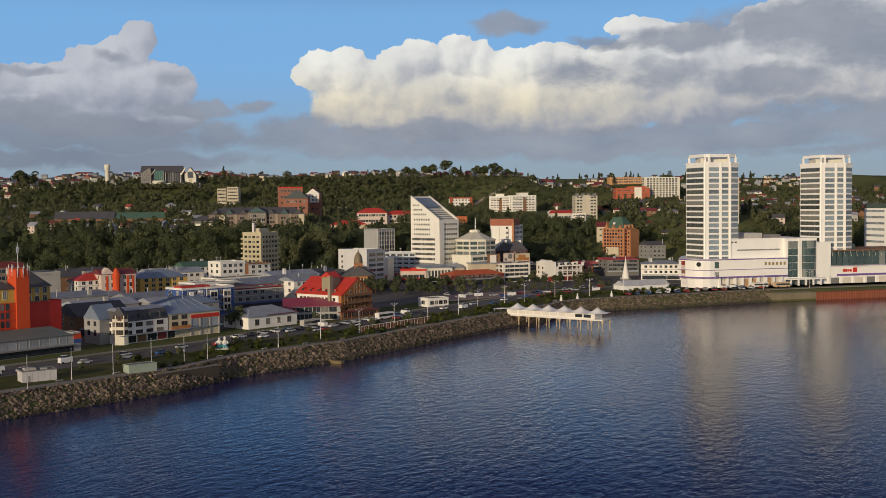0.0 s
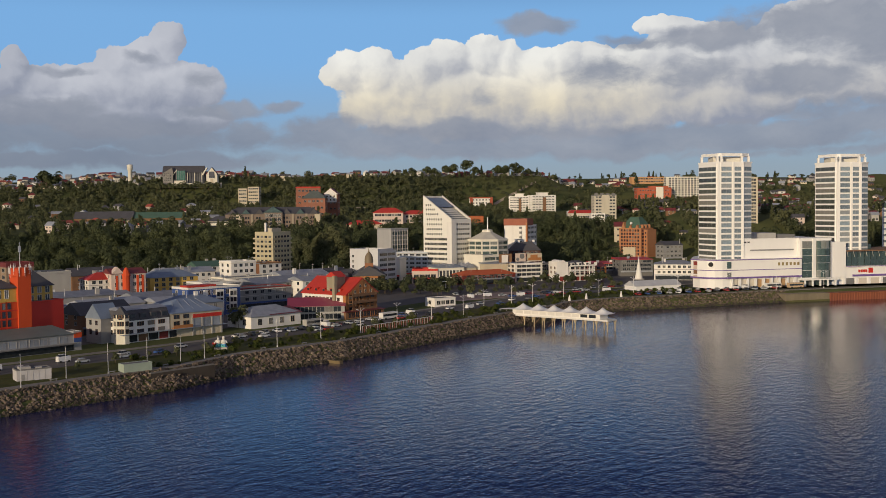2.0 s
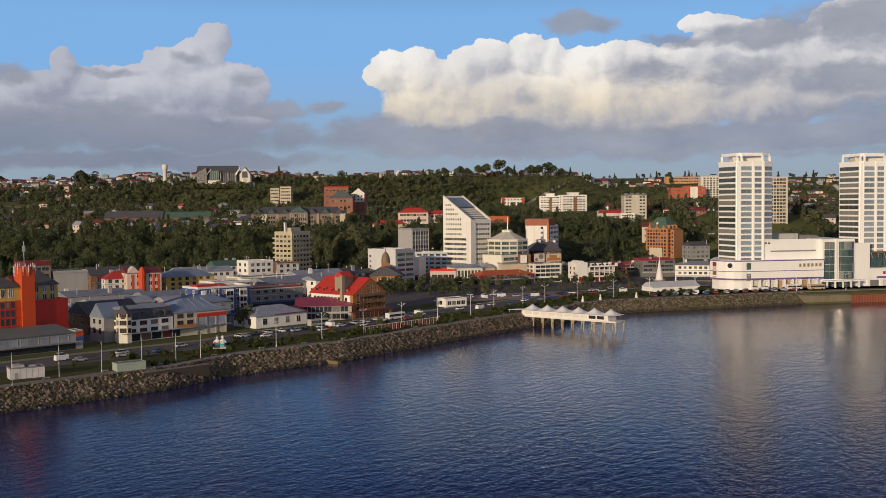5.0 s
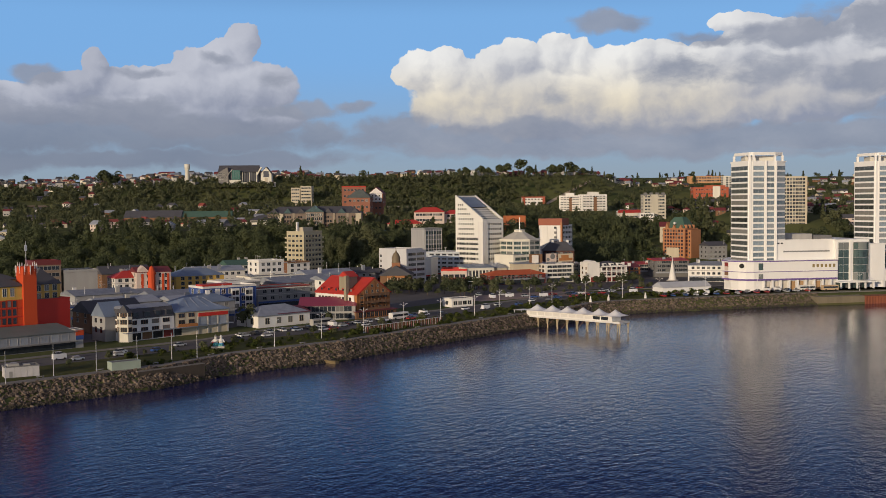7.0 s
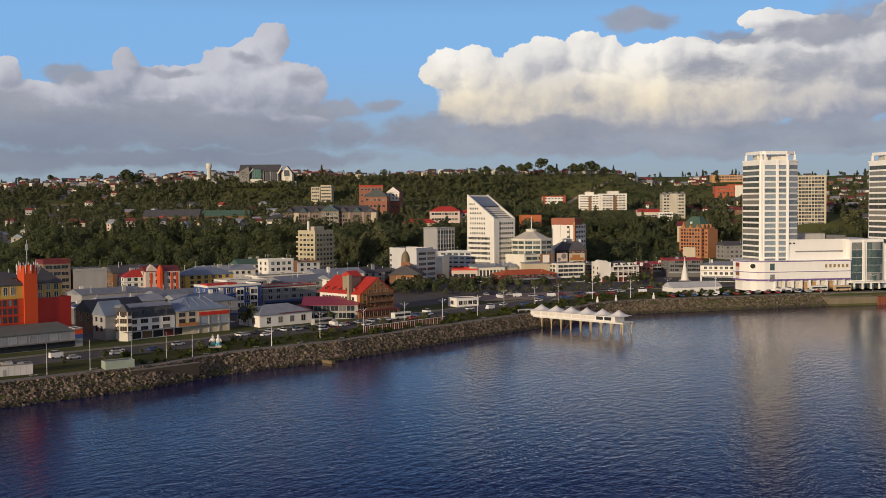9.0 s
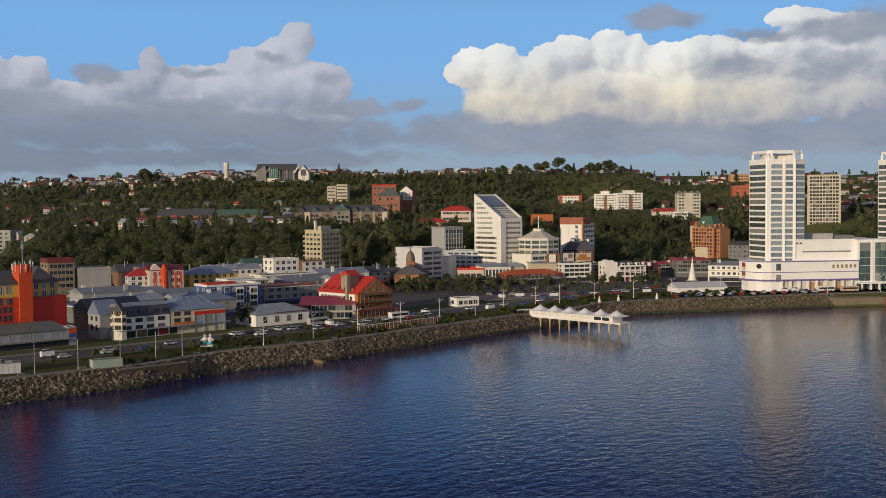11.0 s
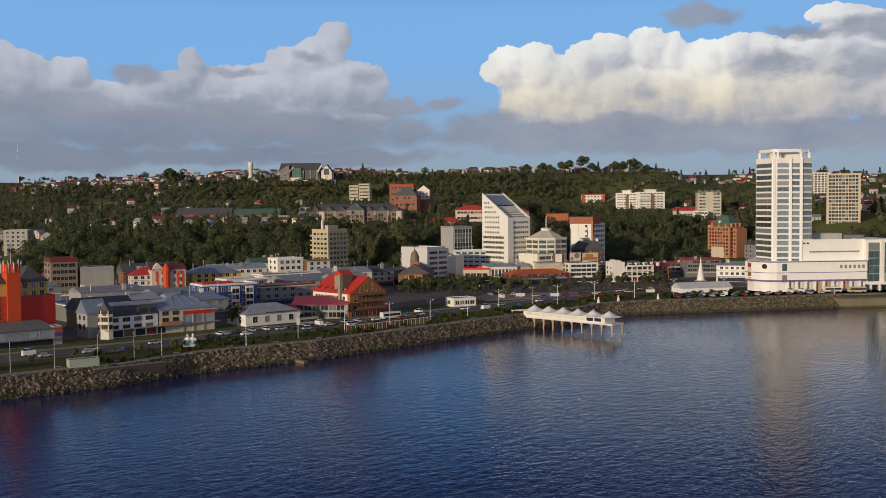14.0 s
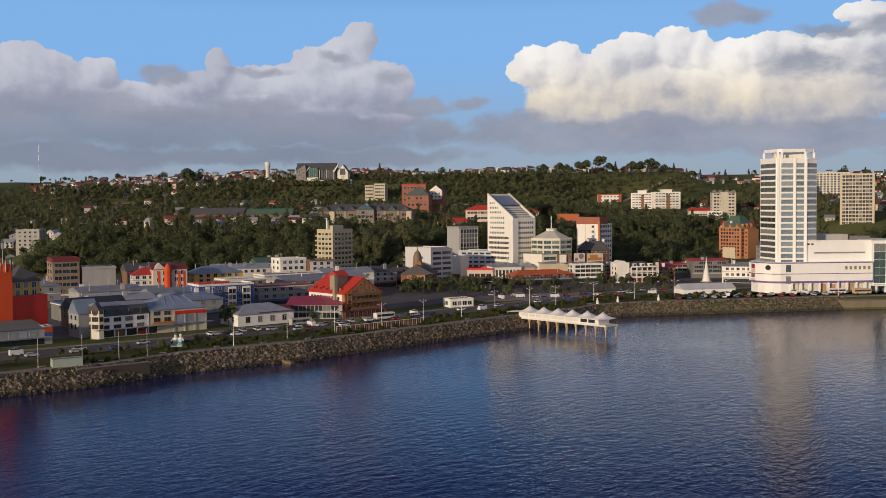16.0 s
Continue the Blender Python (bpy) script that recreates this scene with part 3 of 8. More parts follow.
strip("pavement", [(60, 520), (90, 540), (120, 552)], 26.0, 5.62, surface("pinkish_paving", (0.25, 0.19, 0.17), 0.9, var=0.15), "pinkish paved square beside the avenue", "square")
town = new("town_ground", mesh_of("town_ground", [(-420, 200, 5.56), (-300, 160, 5.56), (-90, 372, 5.56), (-10, 450, 5.56), (60, 540, 5.56), (130, 590, 5.56),
                                                 (330, 610, 5.56), (560, 650, 5.56), (560, 720, 5.56), (-420, 690, 5.56)], [tuple(range(10))], ASPHALT))
tagged(town, "asphalt streets and yards between the town blocks", "street", kind="structure")


def rock_bank():
    """Loose quarry stones on the slope down to the water."""
    rnd = random.Random(4)
    v, f = [], []
    base = [(-1, -1, -1), (1, -1, -1), (1, 1, -1), (-1, 1, -1), (-0.8, -0.8, 0.9), (0.8, -0.8, 0.9), (0.8, 0.8, 0.9), (-0.8, 0.8, 0.9)]
    quads = [(3, 2, 1, 0), (4, 5, 6, 7), (0, 1, 5, 4), (1, 2, 6, 5), (2, 3, 7, 6), (3, 0, 4, 7)]
    x = -130.0
    while x < 236:
        slope = abs(shore_y(x + 2) - shore_y(x - 2)) / 4
        for _ in range(16 if x < 160 else 11):
            d = rnd.uniform(-0.8, 10.5)
            z = -0.3 + d * 0.55 - 0.1
            r = rnd.uniform(0.20, 0.56) * (1.25 if rnd.random() < 0.12 else 1.0)
            e = Euler((rnd.uniform(-1, 1), rnd.uniform(-1, 1), rnd.uniform(0, 6)))
            sc = (r * rnd.uniform(0.7, 1.4), r * rnd.uniform(0.7, 1.2), r * rnd.uniform(0.5, 0.9))
            xx = x + rnd.uniform(-0.4, 0.4)
            c = Vector((xx, shore_y(xx) + d, z))
            k = len(v)
            for p in base:
                q = Vector((p[0] * sc[0] * rnd.uniform(0.75, 1.15), p[1] * sc[1] * rnd.uniform(0.75, 1.15), p[2] * sc[2] * rnd.uniform(0.7, 1.1)))
                q.rotate(e)
                v.append(tuple(c + q))
            f += [tuple(i + k for i in q) for q in quads]
        x += 0.62 / math.sqrt(1 + slope * slope)
    m = bpy.data.materials.new("loose_stone")
    m.use_nodes = True
    n = Nodes(m.node_tree)
    out = n.add("ShaderNodeOutputMaterial")
    b = n.add("ShaderNodeBsdfPrincipled", Roughness=0.95)
    g = n.add("ShaderNodeNewGeometry")
    k = n.noise(g.outputs["Position"], 2.0, 4.0)
    c = n.mix(g.outputs["Random Per Island"], (0.018, 0.014, 0.012, 1), (0.27, 0.205, 0.150, 1))
    c = n.mix(n.math("MULTIPLY", n.ramp(k, 0.3, 0.75), 0.6), c, (0.055, 0.046, 0.034, 1))
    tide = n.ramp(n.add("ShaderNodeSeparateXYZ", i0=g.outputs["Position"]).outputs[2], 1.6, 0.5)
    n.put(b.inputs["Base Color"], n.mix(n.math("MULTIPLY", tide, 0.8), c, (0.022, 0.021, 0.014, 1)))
    n.t.links.new(b.outputs[0], out.inputs[0])
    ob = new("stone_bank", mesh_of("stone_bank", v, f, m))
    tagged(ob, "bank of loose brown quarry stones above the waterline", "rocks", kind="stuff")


rock_bank()


def boulders():
    """The large stones that crown the nearest stretch of the bank, each on its own."""
    rnd = random.Random(12)
    stones = []
    for k in range(5):
        m = bmesh.new()
        bmesh.ops.create_icosphere(m, subdivisions=1, radius=1.0)
        for v in m.verts:
            v.co = Vector((v.co.x * 1.25, v.co.y, v.co.z * 0.8)) * rnd.uniform(0.72, 1.12)
        me = bpy.data.meshes.new("boulder")
        m.to_mesh(me)
        m.free()
        me.materials.append(surface("boulder_stone", (0.145, 0.115, 0.09), 0.95, var=0.4, scale=0.5, jitter=0.6))
        stones.append(me)
    g = thing("boulder_row", pose(0, 0, 0), "row of single large brown boulders along the stone bank", "boulders")
    for k in range(230):
        x = rnd.uniform(-88, 12)
        d = rnd.uniform(0.3, 9.5)
        ob = part("boulder", stones[k % 5], None, g)
        r = rnd.uniform(0.42, 0.78)
        ob.location = (x, shore_y(x) + d, -0.25 + d * 0.55)
        ob.rotation_euler = (rnd.uniform(-0.5, 0.5), rnd.uniform(-0.5, 0.5), rnd.uniform(0, 6.3))
        ob.scale = (r, r, r * rnd.uniform(0.7, 1.1))


boulders()

# concrete and steel quay before the shopping centre
quay = thing("quay_wall", pose(0, 0, 0), "weathered concrete quay wall with rusty sheet piling", "quay")
s = Shape().prism([(232, 540.5), (258, 546), (258, 556), (229, 551)], -3, 4.2)
part("concrete_face", s, surface("stained_quay_concrete", (0.19, 0.16, 0.11), 0.9, var=0.3, streak=True), quay)
s = Shape()
for i in range(130):
    x = 258 + i * 1.6
    y = 546 + (x - 258) * 0.185
    s.prism([(x, y), (x + 0.8, y - 0.25), (x + 1.6, y), (x + 1.6, y + 8), (x, y + 8)], -3, 4.0)
part("moss_band", Shape().prism([(231.9, 540.2), (258, 545.7), (258, 546.2), (231.9, 540.8)], -0.6, 0.9), surface("wet_moss", (0.085, 0.085, 0.025), 0.8, var=0.3), quay, "mossy tide line")
part("sheet_piling", s, RUST, quay, "rusty red corrugated sheet piling")

# ---------------------------------------------------------------- waterfront, west end
building("office_block", "orange-red office wing with yellow top storey", (-135, 342), (-104.5, 370.5), 16, 5.5, 21.5, ORANGE, ("flat", YELLOW, 0.3), 5, 20, 0, (0.9, 1.8), DARKRED, bars=0, base=1.5, band=REDP)
building("upper_storey", "yellow-painted upper storey under a dark mansard roof", (-135, 342.5), (-105, 370.8), 15, 21.8, 26.2, YELLOW, ("hip", DARKTIN, 4.5), 1, 14, 0, (1.0, 2.4), WHITE)
g = thing("corner_tower", local((-104.8, 369.2), (-100.5, 373.2), 5.5)[0], "orange-red stair tower crowded with antennas", "tower")
part("shaft", Shape().box(0.6, 0, -2, 5.2, 6, 26.5), ORANGE, g)
part("crown", Shape().lathe([(3.3, 24.5), (3.3, 27.2), (2.7, 27.2)], 8, 2.9, 3.0), ORANGE, g)
rnd = random.Random(3)
for k in range(12):
    a = k * 0.5236
    part("antenna", Shape().box(-0.13, -0.1, 0.2, 0.13, 0.1, 2.3).tube((0, 0, -1), (0, 0, 2.8), 0.05), WHITEMETAL, g).location = (2.9 + 3.5 * math.cos(a), 3 + 3.5 * math.sin(a), 25 + rnd.uniform(0, 1.2))
part("mast", Shape().tube((2.9, 3, 27), (2.9, 3, 36), 0.14, 0.08).box(2.5, 2.8, 32.5, 3.3, 3.2, 34.5), METAL, g)
building("annex", "flat-roofed red annex with blank walls", (-102, 372.5), (-93.3, 383.5), 10, 5.5, 20.6, REDP, ("flat", None, 0.5))
building("turret_house", "yellow pavilion with a dark faceted roof", (-105, 380), (-98, 387.5), 12, 5.5, 25.8, YELLOW, ("hip", DARKTIN, 5.5), 7, 3, 2, (1.2, 2.0), WHITE)
g, L, h = building("shop", "long low white shop with a grey-green tin roof", (-110, 338), (-84.5, 362.5), 15, 5.5, 11.3, GREYW, ("mono", surface("dull_green_tin", (0.13, 0.15, 0.14), 0.6, var=0.2), 1.6), 1, 9, 0, (1.9, 1.9), CONCRETE, glass=GREYTIN, lift=0.9)
part("shopfront", Shape().box(0.3, -0.16, 0.2, L - 0.3, -0.01, 2.2), GLASS, g)
part("canopy", Shape().box(0, -1.6, 2.3, L, -0.01, 2.5), DARKCON, g)
g, L, h = building("shop_sign", "grey end wall of the shop with an orange and blue panel", (-84.6, 362.3), (-82.6, 364.2), 6, 5.5, 11.6, GREYW, ("flat", None, 0.3), category="sign")
part("sign_panel", Shape().box(0.1, -0.2, 2.8, L + 0.15, -0.01, 4.2, 1).box(0.1, -0.2, 4.2, L + 0.15, -0.01, 5.9, 0).box(L, -0.2, 2.8, L + 0.15, 5, 5.9, 0), [ORANGE, BLUEP], g, "orange and blue sign panel")

# white corner building with dormers
g, L, h = building("seafront_building", "white four-storey seafront building with dark mansard", (-72.3, 377.2), (-58.4, 392), 13, 5.5, 13.2, WHITE, ("flat", DARKTIN, 0.2), 2, 4, 3, (2.1, 1.2), BROWNW, base=2.4, bars=2)
s = Shape().prism([(-0.2, -0.2), (L, -0.2), (L, 13), (-0.2, 13)], h + 0.2, h + 3.6, 0, [(0.8, 1.6), (L, 1.6), (L, 11), (0.8, 11)])
part("mansard", s, DARKTIN, g)
part("top_roof", Shape().prism([(0.6, 1.4), (L, 1.4), (L, 11.2), (0.6, 11.2)], h + 3.6, h + 4.6, 0, [(2, 6), (L, 6), (L, 7), (2, 7)]), GREYTIN, g)
for k in range(4):
    x = 4.6 + k * 4.5
    dormer = part("dormer", Shape().box(x - 1.3, -0.1, h + 0.5, x + 1.3, 2.5, h + 2.5), DARKTIN, g)
    part("dormer_window", Shape().box(x - 1.0, -0.16, h + 0.8, x + 1.0, -0.1, h + 2.2), GLASS, dormer)
part("awning", Shape().box(-1, -2.2, 3.0, L + 25, -0.01, 3.25), GREYTIN, g)
for k in range(9):
    part("shopfront", Shape().box(2.6 + k * 4.4, -0.14, 0.3, 6.4 + k * 4.4, -0.01, 2.7), (GLASS, BROWNW, GLASS, DARKRED)[k % 4], g)
bay = [(-1.64, 0.46), (0.14, -1.96), (1.9, -1.9), (2.5, 0.5), (0.5, 2.6), (-1.5, 2.3)]
part("corner_bay", Shape().prism(bay, 0, h + 2.6), CREAM, g)
part("bay_roof", Shape().faces([(-1.9, 0.4, h + 2.6), (0.1, -2.3, h + 2.6), (-0.9, -0.95, h + 5.4), (2.2, -2.1, h + 2.6), (1.4, 1.6, h + 5.4), (2.8, 0.6, h + 2.6), (0.5, 2.8, h + 2.6), (-1.7, 2.5, h + 2.6)],
                                [(0, 1, 2), (1, 3, 4, 2), (3, 5, 4), (5, 6, 4), (6, 7, 4), (7, 0, 2, 4)]), DARKTIN, g)
for z in (4.4, 7.1, 9.8):
    put_windows(g, bay[0], bay[1], [z], 1, 2.3, 1.5, BROWNW, GLASSF, bars=2)
    put_windows(g, bay[1], bay[2], [z], 1, 1.3, 1.5, BROWNW, bars=0)
    put_windows(g, bay[5], bay[0], [z], 1, 1.3, 1.5, BROWNW, bars=0)
put_windows(g, bay[0], bay[1], [h + 1.6], 1, 1.3, 1.5, BROWNW, bars=0)
part("rear_gable", Shape().box(-4, 6, -2, 0, 15, h + 1).faces([(-4.3, 5.7, h + 1), (4, 5.7, h + 1), (4, 15.3, h + 1), (-4.3, 15.3, h + 1), (-4.3, 10.5, h + 6.0), (4, 10.5, h + 6.0)], [(0, 1, 5, 4), (2, 3, 4, 5), (1, 2, 5), (3, 0, 4)], 1).box(-4.06, 8, 3, -4.0, 9.4, 5, 2).box(-4.06, 11.6, 3, -4.0, 13, 5, 2).box(-4.06, 8, 6.4, -4.0, 9.4, 8, 2).box(-4.06, 11.6, 6.4, -4.0, 13, 8, 2), [GREYW, BLUETIN, GLASS], g)

g, L, h = building("market_hall", "grey commercial hall with a red fascia band", (-58.1, 392.4), (-41.5, 407.5), 20, 5.5, 14.3, BEIGE, ("hip", BLUETIN, 4.2))
part("fascia", Shape().box(9.5, -0.25, h - 2.3, L - 0.4, -0.01, h - 1.0), REDP, g, "red fascia band")
for k in range(3):
    part("roller_panel", Shape().box(9.8 + k * 4.2, -0.12, 2.9, 13.0 + k * 4.2, -0.01, h - 2.6), GREYTIN, g)
part("balcony", Shape().box(0.6, -1.2, 3.2, 8.6, -0.01, 3.5).box(0.6, -1.2, 3.5, 8.6, -1.1, 4.4), BROWN, g)
put_windows(g, (0, 0), (9.2, 0), [5.0, 7.4], 2, 2.4, 1.4, BROWNW)
for k in range(4):
    part("pilaster", Shape().box(9.0 + k * 4.2, -0.3, 0, 9.6 + k * 4.2, -0.01, h - 2.4), CONCRETE, g)
for k in range(5):
    part("roof_rib", Shape().tube((2 + k * 4.4, 0, h + 0.1), (6 + k * 2.6, 9, h + 4.0), 0.09, n=4), GREYTIN, g)

g, L, h = building("blue_house", "dark blue town house with white window surrounds", (-62.4, 462), (-42.3, 478), 14, 5.5, 17.4, BLUEP, ("flat", WHITE, 0.9), 3, 7, 2, (1.3, 1.8), WHITE, base=1.5)
for x in (L * 0.52, L * 0.78):
    bay_part = part("white_bay", Shape().box(x, -0.4, 2.0, x + 3.8, -0.01, h - 0.6), WHITE, g, "white window bay")
    for z in (3.6, 6.6, 9.4):
        for k in range(2):
            part("bay_window", Shape().box(x + 0.35 + k * 1.65, -0.48, z - 0.95, x + 1.75 + k * 1.65, -0.4, z + 0.95), GLASS, bay_part)
part("red_roof_edge", Shape().box(1, 3, h + 0.2, L * 0.6, 9, h + 1.5), REDTIN, g, "red tin roof strip")

building("low_hall", "low grey hall with a pale tin roof", (-74, 452), (-63, 460), 12, 5.5, 13.4, GREYW, ("gable_x", GREYTIN, 1.6), 2, 3, 0, (1.5, 1.5))
g, L, h = building("bungalow", "white seafront house with a grey hipped roof", (-31.5, 415), (-13.5, 432), 15, 5.5, 10.2, WHITE, ("hip", GREYTIN, 3.3), 1, 4, 2, (1.5, 2.0), BEIGE)
part("side_roof", Shape().faces([(9, -0.6, h + 0.1), (L + 0.6, -0.6, h + 0.1), (L + 0.6, 7.5, h + 2.2), (9, 7.5, h + 2.2)], [(0, 1, 2, 3)]), BROWNTIN, g, "maroon tin patch of roof")

# chalet hotel
g, L, h = building("chalet_hotel", "timber chalet hotel with a steep red roof", (4.5, 447.5), (17.8, 461.8), 26, 5.5, 15.4, BROWN, ("gable_y", REDTIN, 6.8), 3, 5, 0, (1.5, 1.3), BROWNW, base=2.5)
part("gable_wall", Shape().faces([(0.6, -0.7, h - 0.1), (L - 0.6, -0.7, h - 0.1), (L / 2, -0.7, h + 6.2), (0.6, -0.6, h - 0.1), (L - 0.6, -0.6, h - 0.1), (L / 2, -0.6, h + 6.2)], [(0, 1, 2), (5, 4, 3), (0, 3, 4, 1), (1, 4, 5, 2), (2, 5, 3, 0)]), BROWN, g)
put_windows(g, (2.5, -0.72), (L - 2.5, -0.72), [h + 1.0], 4, 1.1, 1.2, BEIGE, name="gable_window")
put_windows(g, (6, -0.72), (L - 6, -0.72), [h + 3.4], 2, 1.0, 1.1, BEIGE, name="gable_window")
for k in range(9):
    x = 1.2 + k * (L - 2.4) / 8
    part("timber_post", Shape().box(x - 0.12, -0.8, 2.6, x + 0.12, -0.55, h + 5.4 * (1 - abs(2 * x / L - 1))), BROWNW, g)
part("side_wall", Shape().box(-0.25, 1.5, 3.5, -0.01, 25.5, h - 0.3), WHITE, g, "white lower side wall")
put_windows(g, (-0.25, 25.5), (-0.25, 1.5), [5.2, 7.9], 10, 1.3, 1.3, BROWNW)
for i in range(3):
    z = 3.2 + i * 2.9
    part("balcony", Shape().box(2, -1.9, z, L - 2, -0.01, z + 0.2).box(2, -1.9, z + 0.2, L - 2, -1.78, z + 1.1), BROWNW, g)
for k in range(5):
    y = 4 + k * 4.6
    dormer = part("dormer", Shape().box(1.2, y, h + 0.7, 4.4, y + 1.8, h + 2.3), REDTIN, g)
    part("dormer_window", Shape().box(1.14, y + 0.3, h + 1.0, 1.2, y + 1.5, h + 2.0), GLASS, dormer)
part("lift_tower", Shape().box(1.5, 6.5, h - 3, 6.5, 12.5, h + 7.2), surface("olive_render", (0.27, 0.24, 0.17), 0.85, var=0.15, streak=True), g)
part("chimney", Shape().box(-1.3, 5.2, 0, 0.4, 6.6, h + 7.8), surface("olive_render", (0.27, 0.24, 0.17), 0.85, var=0.15, streak=True), g)
part("tower_roof", Shape().faces([(1.0, 6.0, h + 7.2), (7.0, 6.0, h + 7.2), (7.0, 13.0, h + 7.2), (1.0, 13.0, h + 7.2), (1.0, 9.5, h + 9.4), (7, 9.5, h + 9.4)], [(0, 1, 5, 4), (2, 3, 4, 5), (1, 2, 5), (3, 0, 4)]), REDTIN, g)
building("restaurant_hall", "long low hall with a plum tin roof", (-19, 443.2), (4.0, 444.5), 12, 5.5, 11.4, CONCRETE, ("mono", PLUM, 2.6), 2, 6, 0, (2.6, 1.9), SASH)
building("low_arcade", "brown arcade with a plum flat roof", (4.4, 443.6), (20.5, 458), 7, 5.5, 8.6, BROWNW, ("mono", BROWNTIN, 0.6), 1, 9, 0, (1.8, 2.0), BROWN)

# unseen hill added across the channel, behind the camera, to shade the west shore
SHADE_RIDGE = [(-1400, 0), (-700, 62), (-420, 118), (-330, 112), (-262, 104), (-222, 98), (-190, 88), (-158, 62), (-100, 22), (-60, 0)]
v = []
for s_, top in SHADE_RIDGE:
    for d_, k in ((-900, 0), (-700, 0.55), (-520, 0.95), (-460, 1.0), (-400, 0.92), (-300, 0.4), (-230, -0.03)):
        v.append((d_ * 0.56 + s_ * 0.83, d_ * 0.83 - s_ * 0.56, top * k + 3 * noise.noise((s_ / 60, d_ / 60, 1)) - 2))
f = [(i * 7 + j, i * 7 + j + 1, (i + 1) * 7 + j + 1, (i + 1) * 7 + j) for i in range(len(SHADE_RIDGE) - 1) for j in range(6)]
tagged(new("headland", mesh_of("headland", v, f, ground_mat(), smooth=True)), "green hill across the channel, added out of view to block the sun", "hill", kind="structure")

# ---------------------------------------------------------------- town blocks
g, L, h = building("painted_house", "pinkish gabled town house with an orange turret", (-112, 540), (-97, 548.5), 14, 5.5, 20.0, PINK, ("gable_x", BROWNTIN, 2.4), 4, 5, 2, (1.1, 1.8), WHITE)
part("turret", Shape().lathe([(1.9, -1), (1.9, 13.2), (2.25, 13.2), (2.25, 13.8), (0.9, 17.0), (0.1, 17.6)], 10, 7.4, 0), ORANGE, g, "orange corner turret")
for x in (2.2, 12.6, 15.2):
    part("orange_strip", Shape().box(x, -0.2, 0, x + 1.1, -0.01, 13.5), ORANGE, g)
part("front_gable", Shape().faces([(0, -0.3, h), (6.5, -0.3, h), (3.2, -0.3, h + 3.2), (0, 5, h), (6.5, 5, h), (3.2, 5, h + 3.2)], [(0, 1, 2), (1, 4, 5, 2), (3, 0, 2, 5)]), PINK, g)
